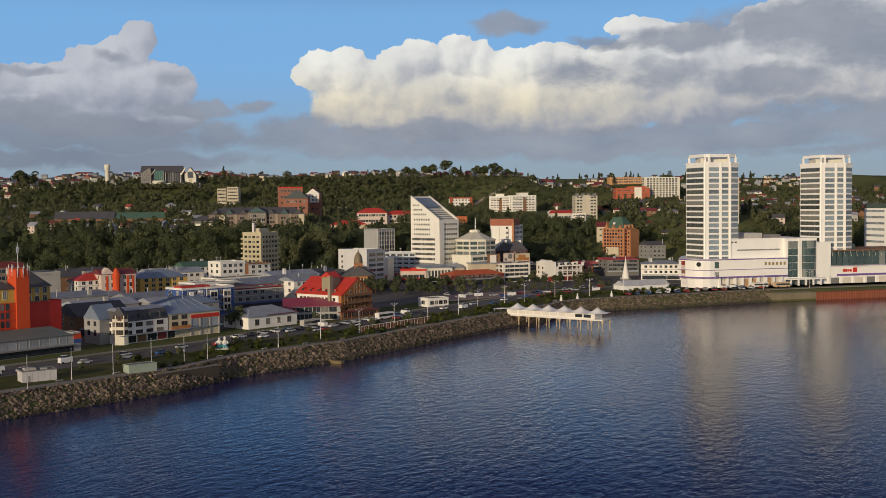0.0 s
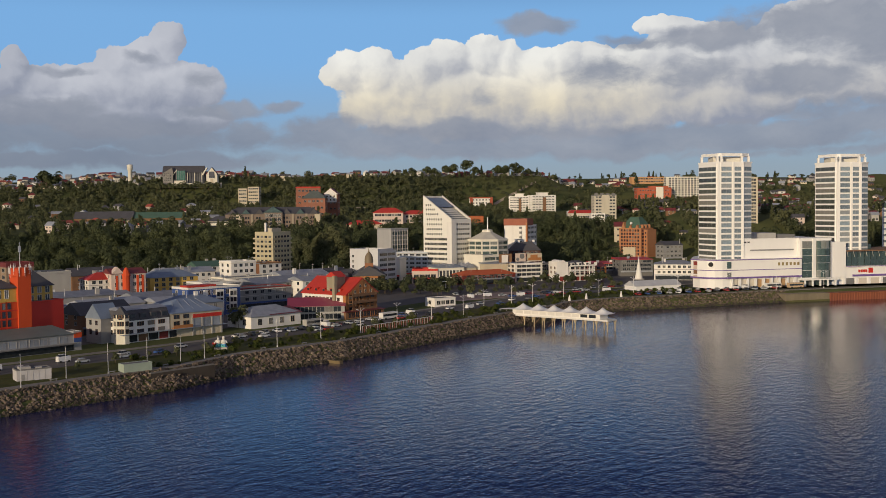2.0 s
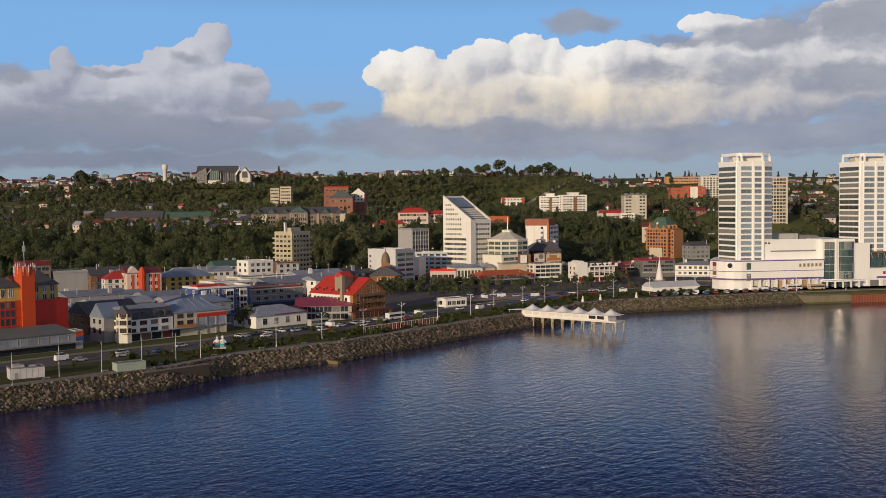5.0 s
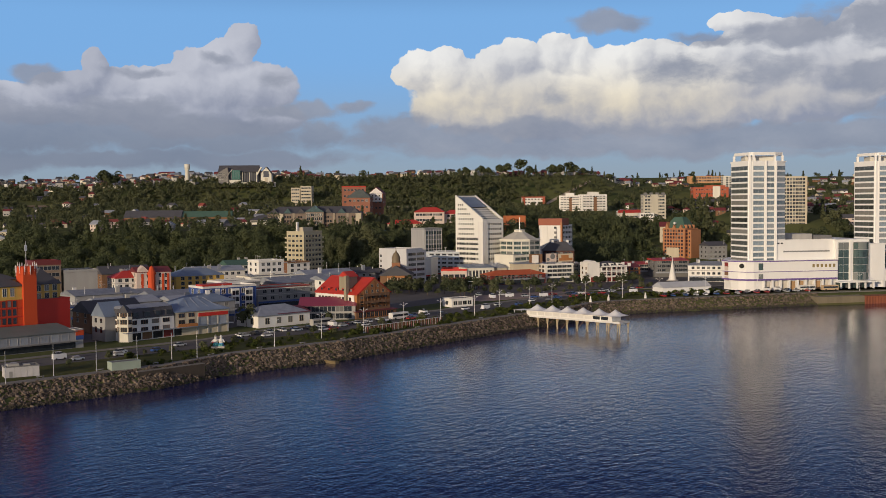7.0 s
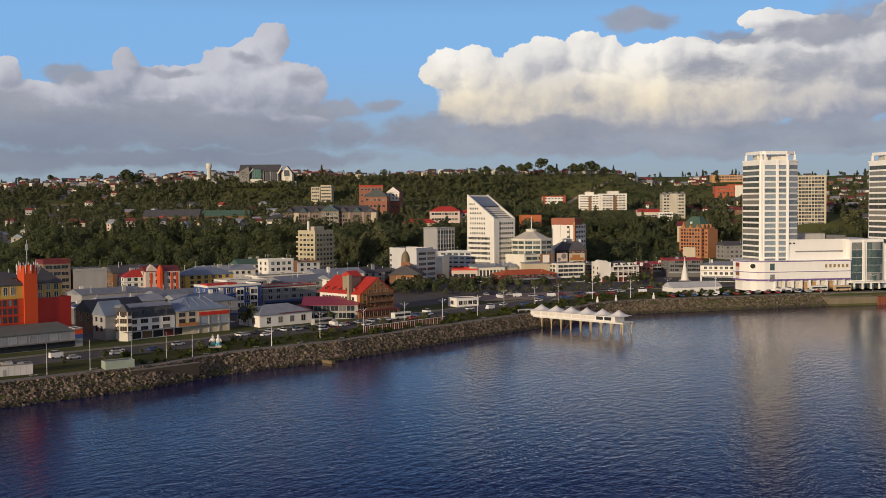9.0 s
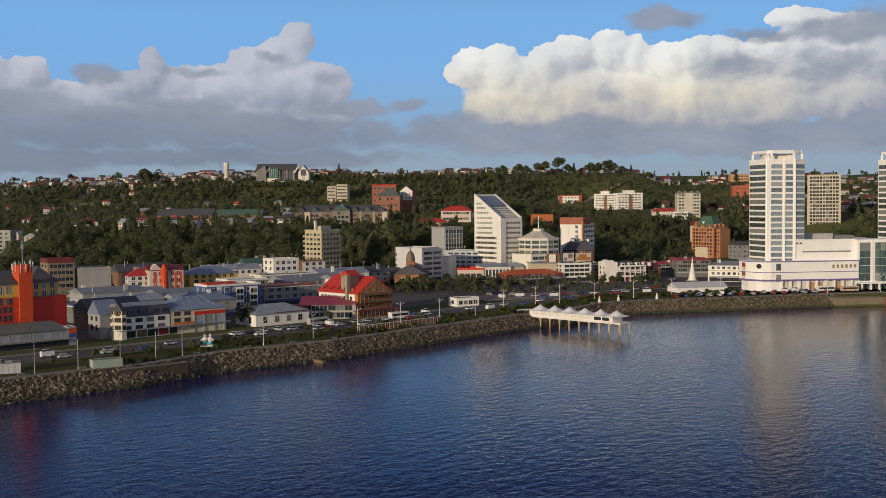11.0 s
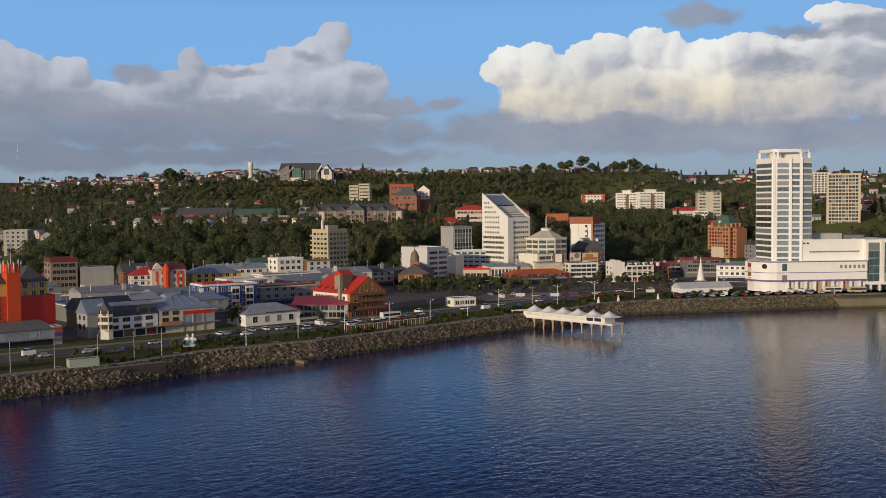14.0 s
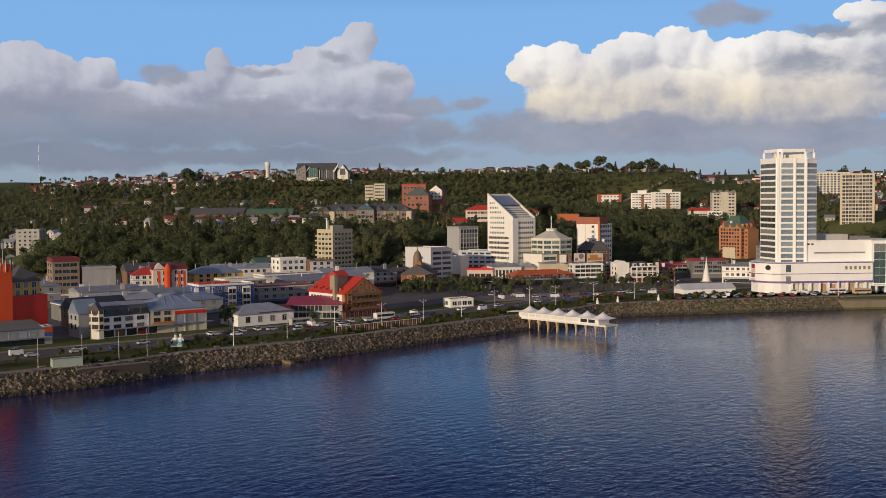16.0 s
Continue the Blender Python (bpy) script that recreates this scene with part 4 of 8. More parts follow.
T = [
    ("office_house", "grey rendered office block", (-44, 492), (-22, 510), 14, 14.9, GREYW, ("flat", DARKRED, 0.5), 2, 6, 3, (1.5, 1.2)),
    ("cream_block", "long cream block with a pale roof edge", (-58, 556), (-30, 580), 14, 15.6, CREAM, ("flat", None, 0.6), 3, 10, 3, (1.3, 1.3)),
    ("warehouse", "warehouse with a pale grey tin roof", (-40, 530), (-15, 556), 20, 14.5, GREYW, ("gable_x", GREYTIN, 2.6), 2, 6, 2, (1.6, 1.2)),
    ("white_house", "white rendered house with a flat roof", (-18, 540), (-3, 552), 14, 15.2, WHITE, ("gable_x", GREYTIN, 2.0), 2, 5, 2, (1.3, 1.3)),
    ("gatehouse", "white apartment house with stepped flat roof", (-60, 598), (-47.5, 607.5), 13, 21.8, WHITE, ("flat", None, 0.8), 4, 4, 2, (1.4, 1.4)),
    ("gatehouse", "white apartment house beside an orange stair strip", (-45.5, 609), (-34, 618), 13, 20.2, WHITE, ("flat", BROWNW, 0.8), 4, 3, 2, (1.4, 1.4)),
    ("stair_block", "orange stair strip between the white houses", (-47.3, 607.8), (-45.7, 609), 10, 21.0, BRICK, ("flat", None, 0.4), 0, 0, 0, (1, 1)),
    ("yellow_hall", "ochre building with a hipped grey roof", (-97, 560), (-75, 575), 16, 16.5, YELLOW, ("hip", BLUETIN, 3.6), 3, 6, 2, (1.4, 1.4)),
    ("red_roof_house", "white house with a red hipped roof", (-123, 540), (-110, 548), 14, 17.2, WHITE, ("hip", REDTIN, 3.2), 3, 4, 3, (1.3, 1.3)),
    ("blue_shop", "dark shop block with a blue roof edge", (-109, 430), (-96, 442), 16, 12.6, DARKCON, ("flat", BLUEP, 0.6), 2, 4, 0, (1.8, 1.0)),
    ("green_roof_house", "white house with a dark green roof", (-85, 640), (-66, 652), 14, 17.5, WHITE, ("gable_x", GREENTIN, 3.0), 3, 5, 2, (1.4, 1.3)),
    ("apartment_block", "brown balcony block with a red-brown roof slab", (-156, 520), (-145.5, 527.5), 15, 25.0, surface("tan_render", (0.25, 0.185, 0.13), 0.85, var=0.2, streak=True), ("flat", BROWNTIN, 2.2), 5, 3, 2, (3.0, 1.5)),
    ("grey_block", "plain grey rendered block", (-144.5, 528.5), (-131, 538), 14, 21.5, CONCRETE, ("flat", None, 0.7), 0, 0, 0, (1.3, 1.1)),
    ("tin_shed", "shed with a pale tin roof", (-100, 440), (-80, 458), 16, 13.0, GREYW, ("gable_x", GREYTIN, 2.2), 0, 0, 0, (1.3, 1.1)),
    ("tin_shed", "low shed with a grey tin roof", (-84, 465), (-56, 488), 18, 13.5, CREAM, ("gable_x", GREYTIN, 2.4), 2, 7, 0, (1.4, 1.0)),
    ("dark_house", "dark timber house with a steep shingle roof", (-92, 402), (-76, 416), 16, 13.2, BROWNW, ("gable_x", DARKTIN, 4.2), 2, 4, 2, (1.3, 1.2)),
    ("blue_roof_shop", "shop with a blue-grey tin roof", (-62, 425), (-45, 440), 14, 14.5, GREYW, ("hip", BLUETIN, 3.0), 2, 4, 0, (1.4, 1.2)),
    ("gallery_block", "grey block with a white roof terrace edge", (-62, 500), (-46, 513), 14, 17.0, GREYW, ("flat", WHITE, 0.9), 3, 5, 0, (1.5, 1.2)),
    ("tin_shed", "shed with a worn grey tin roof", (-120, 470), (-98, 488), 18, 14.2, GREYW, ("gable_x", GREYTIN, 2.0), 0, 0, 0, (1, 1)),
    ("brown_shop", "brown timber-clad shop house", (-120, 505), (-98, 520), 16, 11.6, BROWNW, ("gable_x", GREYTIN, 1.6), 2, 5, 0, (1.4, 1.2)),
    ("tin_shed", "warehouse with a pale corrugated roof", (-30, 575), (-6, 592), 18, 15.5, CREAM, ("gable_x", GREYTIN, 2.4), 2, 6, 0, (1.4, 1.1)),
    ("grey_house", "small grey house with a slate-coloured roof", (-12, 600), (4, 612), 12, 14.5, GREYW, ("gable_x", DARKTIN, 3.0), 2, 4, 2, (1.2, 1.2)),
    ("white_hall", "white hall with a low tin roof", (-100, 605), (-72, 622), 16, 16.0, WHITE, ("gable_x", GREYTIN, 2.5), 2, 8, 0, (1.3, 1.3)),
    ("dark_house", "dark shingled timber house", (-140, 575), (-118, 590), 14, 17.0, BROWNW, ("gable_x", DARKTIN, 4.0), 2, 5, 2, (1.2, 1.2)),
    ("tin_shed", "long shed with a rusty tin roof", (-175, 560), (-150, 580), 16, 15.0, GREYW, ("gable_x", BROWNTIN, 2.5), 0, 0, 0, (1, 1)),
    ("old_house", "weathered grey house with a tin roof", (-160, 470), (-138, 490), 15, 16.0, GREYW, ("hip", GREYTIN, 2.8), 2, 5, 2, (1.3, 1.2)),
    ("old_house", "weathered brown house with a dark roof", (-195, 520), (-172, 540), 15, 17.5, BROWNW, ("hip", DARKTIN, 3.0), 3, 5, 2, (1.3, 1.2)),
    ("church_hall", "small grey hall beside the church", (-2, 622), (10, 634), 12, 13.0, GREYW, ("gable_x", DARKTIN, 2.4), 1, 4, 0, (1.2, 1.4)),
    ("white_annex", "pale blue-white office annex", (33, 690), (60, 681), 16, 22.0, surface("pale_blue_plaster", (0.46, 0.50, 0.55), 0.8), ("flat", None, 0.6), 5, 6, 0, (2.2, 0.9)),
    ("white_annex", "low white annex with a blank wall", (26, 672), (36, 668), 12, 19.2, WHITE, ("flat", None, 0.5), 0, 0, 0, (1, 1)),
    ("red_fascia_shop", "pale shop with a broad red fascia", (42, 641), (57.5, 640), 16, 13.0, PINK, ("flat", REDP, 1.2), 1, 4, 0, (2.2, 2.6)),
    ("classical_hall", "pale civic hall with tall pillared windows", (57.5, 641), (74, 646), 16, 14.8, CREAM, ("mono", BLUETIN, 1.2), 1, 7, 0, (1.0, 4.6)),
    ("vaulted_hall", "small pale hall with a rounded roof", (74, 648), (82, 651), 14, 14.2, BEIGE, ("gable_y", GREYTIN, 2.6), 1, 3, 0, (1.2, 2.2)),
    ("red_tile_row", "red-walled row with an orange tile roof", (71, 622), (104, 636), 14, 11.3, surface("maroon_wall", (0.13, 0.025, 0.022), 0.8, var=0.2), ("hip", surface("orange_tile_roof", (0.42, 0.09, 0.03), 0.7, var=0.2), 2.4), 2, 12, 3, (1.4, 1.3)),
    ("billboard_house", "white corner house with shopfronts", (104.5, 640), (122, 646), 16, 16.2, WHITE, ("flat", None, 0.6), 3, 5, 3, (2.2, 1.3)),
    ("beige_shed", "wide beige warehouse wall", (86, 645), (106, 650), 16, 16.6, BEIGE, ("mono", GREYTIN, 1.5), 0, 0, 0, (1, 1)),
    ("dark_rear_block", "dark weathered rear block", (109, 690), (128.5, 690), 10, 22.5, surface("maroon_boards", (0.085, 0.04, 0.035), 0.85, var=0.25), ("hip", DARKTIN, 5.5), 4, 6, 0, (1.2, 1.1)),
    ("dark_arcade", "dark glass-fronted shop row", (120, 652), (132, 655), 14, 15.5, DARKCON, ("flat", None, 0.5), 3, 4, 0, (2.0, 1.0)),
    ("brown_timber_house", "brown timber-fronted shop house", (152, 660), (166, 664), 14, 13.0, BROWN, ("gable_x", BROWNTIN, 2.0), 2, 4, 0, (1.6, 1.2)),
    ("red_roof_restaurant", "restaurant with a broad red roof", (164, 690), (181, 692), 14, 13.2, CONCRETE, ("mono", REDTIN, 0.9), 2, 5, 0, (2.0, 1.2)),
    ("red_roof_restaurant", "two-storey restaurant with red roof slabs", (178, 676), (200, 678), 16, 16.2, DARKCON, ("mono", REDTIN, 0.9), 3, 7, 2, (2.2, 1.2)),
    ("grey_flats", "grey flats behind the restaurants", (252, 830), (268, 834), 14, 19.0, GREYW, ("gable_x", DARKTIN, 3.0), 3, 4, 2, (1.4, 1.2)),
    ("low_white_house", "rounded white two-storey house", (190, 640), (213, 633), 16, 15.2, WHITE, ("hip", GREYTIN, 2.2), 2, 7, 3, (1.2, 1.2)),
]
clutter = random.Random(5)


def roof_clutter(g, L, dep, h, rise):
    """Chimneys, vents and water tanks on a roof."""
    for _ in range(clutter.randint(2, 5)):
        x, y, k = clutter.uniform(1.5, L - 1.5), clutter.uniform(1.5, dep - 1.5), clutter.random()
        z = h + 0.1
        if k < 0.4:
            part("vent_box", Shape().box(x - 0.8, y - 0.6, z - 0.4, x + 0.8, y + 0.6, z + rise + clutter.uniform(0.4, 1.2)), clutter.choice([GREYTIN, WHITE, CONCRETE]), g)
        elif k < 0.75:
            part("flue", Shape().tube((x, y, z - 0.3), (x, y, z + rise + clutter.uniform(0.8, 2.0)), 0.2, n=8), METAL, g)
        else:
            part("aerial", Shape().tube((x, y, z - 0.3), (x, y, z + rise + 3.2), 0.06, n=6).box(x - 0.8, y - 0.03, z + rise + 2.6, x + 0.8, y + 0.03, z + rise + 2.7), METAL, g)


for name, label, A, B, dep, top, wall, roof, fl, nf, ns, win in T:
    g, L, h = building(name, label, A, B, dep, 5.5, top, wall, roof, fl, nf, ns, win, base=3.2 if fl > 1 else 0, band=((clutter.choice([WHITE, CREAM, CONCRETE, wall]) if wall in (WHITE, CREAM, GREYW, BEIGE) else wall) if fl > 1 else None))
    part("shopfront", Shape().box(0.8, -0.2, 0.3, L - 0.8, -0.01, 2.5), GLASS, g)
    if roof[0] == "flat":
        part("cornice", Shape().box(-0.3, -0.3, h - 0.5, L + 0.3, dep + 0.3, h - 0.15), clutter.choice([CONCRETE, wall, CREAM]), g)
    part("shop_band", Shape().box(0.4, -0.35, 2.6, L - 0.4, -0.01, 3.4), clutter.choice([WHITE, REDP, BLUEP, GREYTIN, BROWNW]), g)
    roof_clutter(g, L, dep, h, roof[2] if roof[0] != "flat" else 0.0)

# ---------------------------------------------------------------- tall and special town buildings
g, L, h = building("apartment_tower", "yellowish nine-storey apartment tower with balconies", (-53, 664), (-41.5, 656), 17, 5.5, 36.2, YELLOWISH, ("flat", None, 1.0))
for i in range(9):
    z = 3.5 + i * 2.95
    part("balcony_slab", Shape().box(-0.9, -0.9, z, L + 0.9, 17.5, z + 0.16).box(-0.9, -0.9, z + 0.16, L + 0.9, -0.8, z + 0.95).box(L + 0.8, -0.9, z + 0.16, L + 0.9, 17.5, z + 0.95), YELLOWISH, g)
zs = [4.9 + 2.95 * i for i in range(9)]
put_windows(g, (0, 0), (L, 0), zs, 4, 2.1, 1.7, YELLOWISH, bars=0)
put_windows(g, (L, 0), (L, 17), zs, 5, 2.0, 1.7, YELLOWISH, bars=0)
part("plant_room", Shape().box(4, 5, h, 9, 14, h + 3.2), BEIGE, g)
part("chimney", Shape().box(5, 3, h, 6.2, 4.2, h + 6.5), WHITE, g)

building("clinic", "white seven-storey block with blank side wall", (5, 642), (21.5, 630), 16, 5.5, 26.2, surface("pale_grey_render", (0.52, 0.52, 0.53), 0.8, var=0.12, streak=True), ("flat", None, 0.8), 0)
g, L, h = building("clinic_wing", "beige block with deep shaded balconies", (21.6, 630), (33, 645), 16, 5.5, 25.0, surface("pale_grey_render", (0.52, 0.52, 0.53)), ("flat", None, 0.8), 6, 2, 0, (5.5, 1.3), base=1.0, bars=3)
put_windows(g, (-16.2, 12), (-16.2, 0), [9, 12, 15, 18], 1, 1.2, 1.3)
g = thing("church", pose(16, 606, 5.5), "timber church with a domed copper tower", "church")
part("nave", Shape().box(-9, 0, -1, 9, 26, 7.5), BROWNW, g)
part("nave_roof", Shape().faces([(-9.8, -0.8, 7.3), (9.8, -0.8, 7.3), (9.8, 26, 7.3), (-9.8, 26, 7.3), (0, -0.8, 13), (0, 26, 13)], [(1, 2, 5, 4), (3, 0, 4, 5), (0, 1, 4), (2, 3, 5)]), DARKTIN, g)
part("portico", Shape().box(-5, -3, 0, 5, 0, 1).box(-5, -3, 6.3, 5, -0.9, 7.3), BROWN, g)
for k in range(6):
    part("column", Shape().tube((-4.6 + k * 1.84, -2.6, 1), (-4.6 + k * 1.84, -2.6, 6.3), 0.3), BEIGE, g)
part("belfry", Shape().box(-2.4, 2, 10, 2.4, 6.8, 14.5), surface("copper_brown", (0.26, 0.11, 0.05), 0.6), g)
part("dome", Shape().lathe([(2.5, 14.5), (2.4, 16.5), (2.2, 18), (1.5, 19.6), (0.5, 20.6), (0.25, 21.6), (0.05, 23.5)], 14, 0, 4.4), surface("weathered_copper", (0.17, 0.13, 0.08), 0.6), g, smooth=True)

g, L, h = building("glass_office", "grey office block with a glazed side", (23, 722), (32, 712), 16, 5.5, 36, GREYW, ("flat", None, 1.2))
for i in range(9):
    part("glazing_band", Shape().box(L + 0.01, 0.6, 3 + i * 3.05, L + 0.2, 15.4, 5.2 + i * 3.05), GLASSG, g)
for k in range(7):
    part("fin", Shape().box(L + 0.02, 0.6 + k * 2.4, 2, L + 0.5, 0.9 + k * 2.4, h), CONCRETE, g)

# slant-roofed tower
g = thing("slanted_tower", local((52, 685.5), (68.5, 667.5), 5.5)[0], "white office tower with a steep slanted glass roof", "office tower")
L = math.hypot(16.5, 18)
LT, RT = 52.8, 37.8
dep = 18.5
s = Shape().faces([(0, 0, -2), (L, 0, -2), (L, dep, -2), (0, dep, -2), (0, 0, LT), (L, 0, RT), (L, dep, RT), (0, dep, LT)],
                  [(0, 1, 5, 4), (1, 2, 6, 5), (2, 3, 7, 6), (3, 0, 4, 7)])
part("wall", s, IVORY, g)
k = (RT - LT) / L
part("glass_roof", Shape().faces([(0.8, 1, LT - 0.5 + 0.8 * k), (L * 0.45, 1, LT - 0.5 + k * L * 0.45), (L * 0.45, dep - 1, LT - 0.5 + k * L * 0.45), (0.8, dep - 1, LT - 0.5 + 0.8 * k)], [(0, 1, 2, 3)]), BLUETIN, g, "blue-grey roof glazing")
for i in range(6):
    x0, x1 = L * (0.45 + i * 0.09), L * (0.45 + (i + 1) * 0.09)
    z = LT + k * x1 - 0.8
    part("roof_step", Shape().box(x0, 1, z - 2, x1, dep - 1, z).box(x0, 1, z, x0 + 0.3, dep - 1, z + 1.0, 1), [DARKCON, WHITE], g)
part("parapet", Shape().faces([(0, 0, LT), (L, 0, RT), (L, 1, RT), (0, 1, LT), (0, 0, LT + 0.5), (L, 0, RT + 0.5), (L, 1, RT + 0.5), (0, 1, LT + 0.5)], [(0, 1, 5, 4), (4, 5, 6, 7), (2, 3, 7, 6)])
     .faces([(0, dep - 1, LT), (L, dep - 1, RT), (L, dep, RT), (0, dep, LT), (0, dep - 1, LT + 0.5), (L, dep - 1, RT + 0.5), (L, dep, RT + 0.5), (0, dep, LT + 0.5)], [(0, 1, 5, 4), (4, 5, 6, 7), (2, 3, 7, 6)]), WHITE, g)
for i in range(12):
    z = 3.6 + i * 3.12
    if i < 8:
        part("window_band", Shape().box(1.2, -0.10, z - 0.75, L - 4.0, -0.01, z + 0.75).box(1.2, -0.22, z - 0.9, L - 4.0, -0.01, z - 0.76, 1), [GLASS, CREAM], g)
        put_windows(g, (1.2, -0.1), (L - 4.0, -0.1), [z], 6, 1.5, 1.2, CREAM, margin=0.0)
    else:
        n = 9 if i < 10 else 7
        put_windows(g, (1.5, 0), (L * 0.72, 0), [z], n, 0.95, 1.25, CREAM, bars=0)
    if i < 11:
        put_windows(g, (L, 0), (L, dep), [z], 9, 1.2, 1.35, CREAM, bars=0, margin=0.08)
for j, z in enumerate((41.2, 44.2, 47)):
    put_windows(g, (1.5, 0), (L * (0.58 - 0.13 * j), 0), [z], 7 - 2 * j, 0.9, 1.2, CREAM, bars=0)
part("stair_shaft", Shape().box(L - 3.6, -0.5, -2, L + 0.5, 4, RT - 1.5), WHITE, g)

# cream office with a pyramid roof
g = thing("civic_office", pose(92, 676, 5.5), "cream octagonal office block with pyramid roof and mast", "office block")
oct_ = [(13.4 * math.cos(math.radians(a)), 13.4 * math.sin(math.radians(a))) for a in range(-112, 248, 45)]
part("wall", Shape().prism(oct_, -2, 24.5), CREAM, g)
part("cornice", Shape().prism([(x * 1.03, y * 1.03) for x, y in oct_], 24.5, 25.3), CREAM, g)
part("pyramid_roof", Shape().prism([(x * 0.9, y * 0.9) for x, y in oct_], 25.3, 30.0, 0, [(x * 0.2, y * 0.2) for x, y in oct_]), surface("pale_roof_slabs", (0.46, 0.44, 0.39), 0.85, var=0.15), g)
part("lantern", Shape().prism([(x * 0.26, y * 0.26) for x, y in oct_], 28.6, 31.0).prism([(x * 0.3, y * 0.3) for x, y in oct_], 31.0, 31.4, 0, [(x * 0.04, y * 0.04) for x, y in oct_]), CREAM, g)
part("mast", Shape().tube((0, -3, 27), (0, -3, 39), 0.35, 0.2), METAL, g)
for k in range(8):
    a, b = oct_[k], oct_[(k + 1) % 8]
    if min(a[1], b[1]) < 0:
        put_windows(g, a, b, [4, 7.2, 10.4, 13.6, 16.8, 20.0, 22.9], 2, 4.2, 1.75, SASH, GLASSG, bars=2, margin=0.02)
building("office_podium", "cream office podium with a blank wall", (75, 658), (86, 651), 14, 5.5, 21.4, CREAM, ("flat", None, 0.5))
building("office_podium", "cream office podium with window bands", (86.2, 651), (103, 662), 14, 5.5, 21.0, CREAM, ("flat", None, 0.5), 4, 4, 0, (4.0, 1.6), SASH, GLASSG)

# white apartment tower with a red crown
g, L, h = building("apartment_tower", "white apartment tower with a rust-red crown", (109, 721), (123.5, 713), 19, 5.5, 38.2, WHITE, ("flat", None, 0.4), 9, 2, 6, (1.3, 1.2), base=3.5, sides=("right",))
part("crown", Shape().box(-0.2, -0.2, h, L + 0.2, 12, h + 4.6), surface("rust_red_cladding", (0.30, 0.10, 0.06), 0.7), g)
part("stair_strip", Shape().box(L - 0.9, -0.35, 0, L + 0.3, 1.4, h + 2), BRICK, g)
part("pier", Shape().box(3.5, -0.3, 0, 6.5, -0.01, h), WHITE, g)

# brick office with a green mansard
g, L, h = building("brick_office", "orange brick office block with a green copper roof", (225, 868), (239, 852), 18, 5.5, 31.5, BRICK, ("flat", None, 0.6), 8, 7, 8, (1.2, 1.4), DARKRED, bars=0, base=4, sides=("right",))
put_windows(g, (0, 0), (L, 0), [h - 1.2], 14, 0.5, 0.9, BRICK, bars=0)
part("mansard", Shape().prism([(1, 1), (L - 1, 1), (L - 1, 17), (1, 17)], h + 0.6, h + 9.5, 0, [(6.5, 6.5), (L - 6.5, 6.5), (L - 6.5, 11.5), (6.5, 11.5)]), GREENTIN, g)
for k in range(3):
    x = 4 + k * (L - 8) / 2
    part("brick_gable", Shape().faces([(x - 1.8, -0.1, h), (x + 1.8, -0.1, h), (x, -0.1, h + (5.5 if k == 0 else 3.4)), (x - 1.8, 4, h), (x + 1.8, 4, h), (x, 4, h + (5.5 if k == 0 else 3.4))], [(0, 1, 2), (5, 4, 3), (1, 4, 5, 2), (3, 0, 2, 5)]), BRICK, g)
    part("brick_gable", Shape().faces([(L + 0.1, 2 + k * 5, h), (L + 0.1, 4.6 + k * 5, h), (L + 0.1, 3.3 + k * 5, h + 3.4), (L - 4, 2 + k * 5, h), (L - 4, 4.6 + k * 5, h), (L - 4, 3.3 + k * 5, h + 3.4)], [(0, 1, 2), (5, 4, 3), (1, 4, 5, 2), (3, 0, 2, 5)]), BRICK, g)
part("round_window", Shape().tube((L * 0.5, 1.0, h + 4.6), (L * 0.5, 2.5, h + 4.6), 1.0, n=14), WHITE, g)
part("right_wing", Shape().box(L, 4, -2, L + 3.4, 17, h - 0.6), BRICK, g)
put_windows(g, (L, 4), (L + 3.4, 4), [4 + 3.1 * i for i in range(7)], 1, 1.2, 1.4, DARKRED, bars=0)
part("blank_panel", Shape().box(4, -0.5, 2, 16, -0.1, 11), BEIGE, g)

# white arched building on the avenue
g, L, h = building("corner_hotel", "white corner building with an arched top and open balconies", (130.0, 638.5), (137, 640.5), 12, 5.5, 17.0, WHITE, ("flat", None, 0.3))
part("arched_top", Shape().tube((L / 2, 0.2, h - 1.0), (L / 2, 11.5, h - 1.0), 2.4, n=18), WHITE, g)
part("entrance", Shape().box(1.6, -0.15, 0, L - 1.6, -0.01, 3.0), DARKRED, g)
put_windows(g, (0, 12), (0, 0), [5.4, 8.2], 2, 1.2, 1.4, BROWNW)
g2, L2, h2 = building("balcony_block", "white balcony building with brown windows and a dark mansard", (137.2, 641), (154, 647), 14, 5.5, 14.4, WHITE, ("hip", DARKTIN, 3.2), 3, 5, 0, (2.6, 1.9), DARKRED, base=3.2)
for i in range(3):
    part("balcony", Shape().box(0.2, -1.6, 2.9 + i * 3.0, L2, -0.01, 3.1 + i * 3.0).box(0.2, -1.6, 3.1 + i * 3.0, L2, -1.48, 3.8 + i * 3.0), WHITE, g2)
for k in range(6):
    part("pillar", Shape().box(0.3 + k * (L2 - 0.9) / 5, -1.62, 0, 0.8 + k * (L2 - 0.9) / 5, -1.2, h2 - 0.2), WHITE, g2)
part("shopfront", Shape().box(0.6, -0.15, 0.2, L2 - 0.4, -0.01, 2.6), DARKRED, g2)
for k in range(3):
    dormer = part("dormer", Shape().box(2.5 + k * 5, 0.2, h2 + 0.2, 4.6 + k * 5, 3.0, h2 + 2.2), WHITE, g2)
    part("dormer_window", Shape().box(2.8 + k * 5, 0.1, h2 + 0.5, 4.3 + k * 5, 0.2, h2 + 1.8), GLASS, dormer)


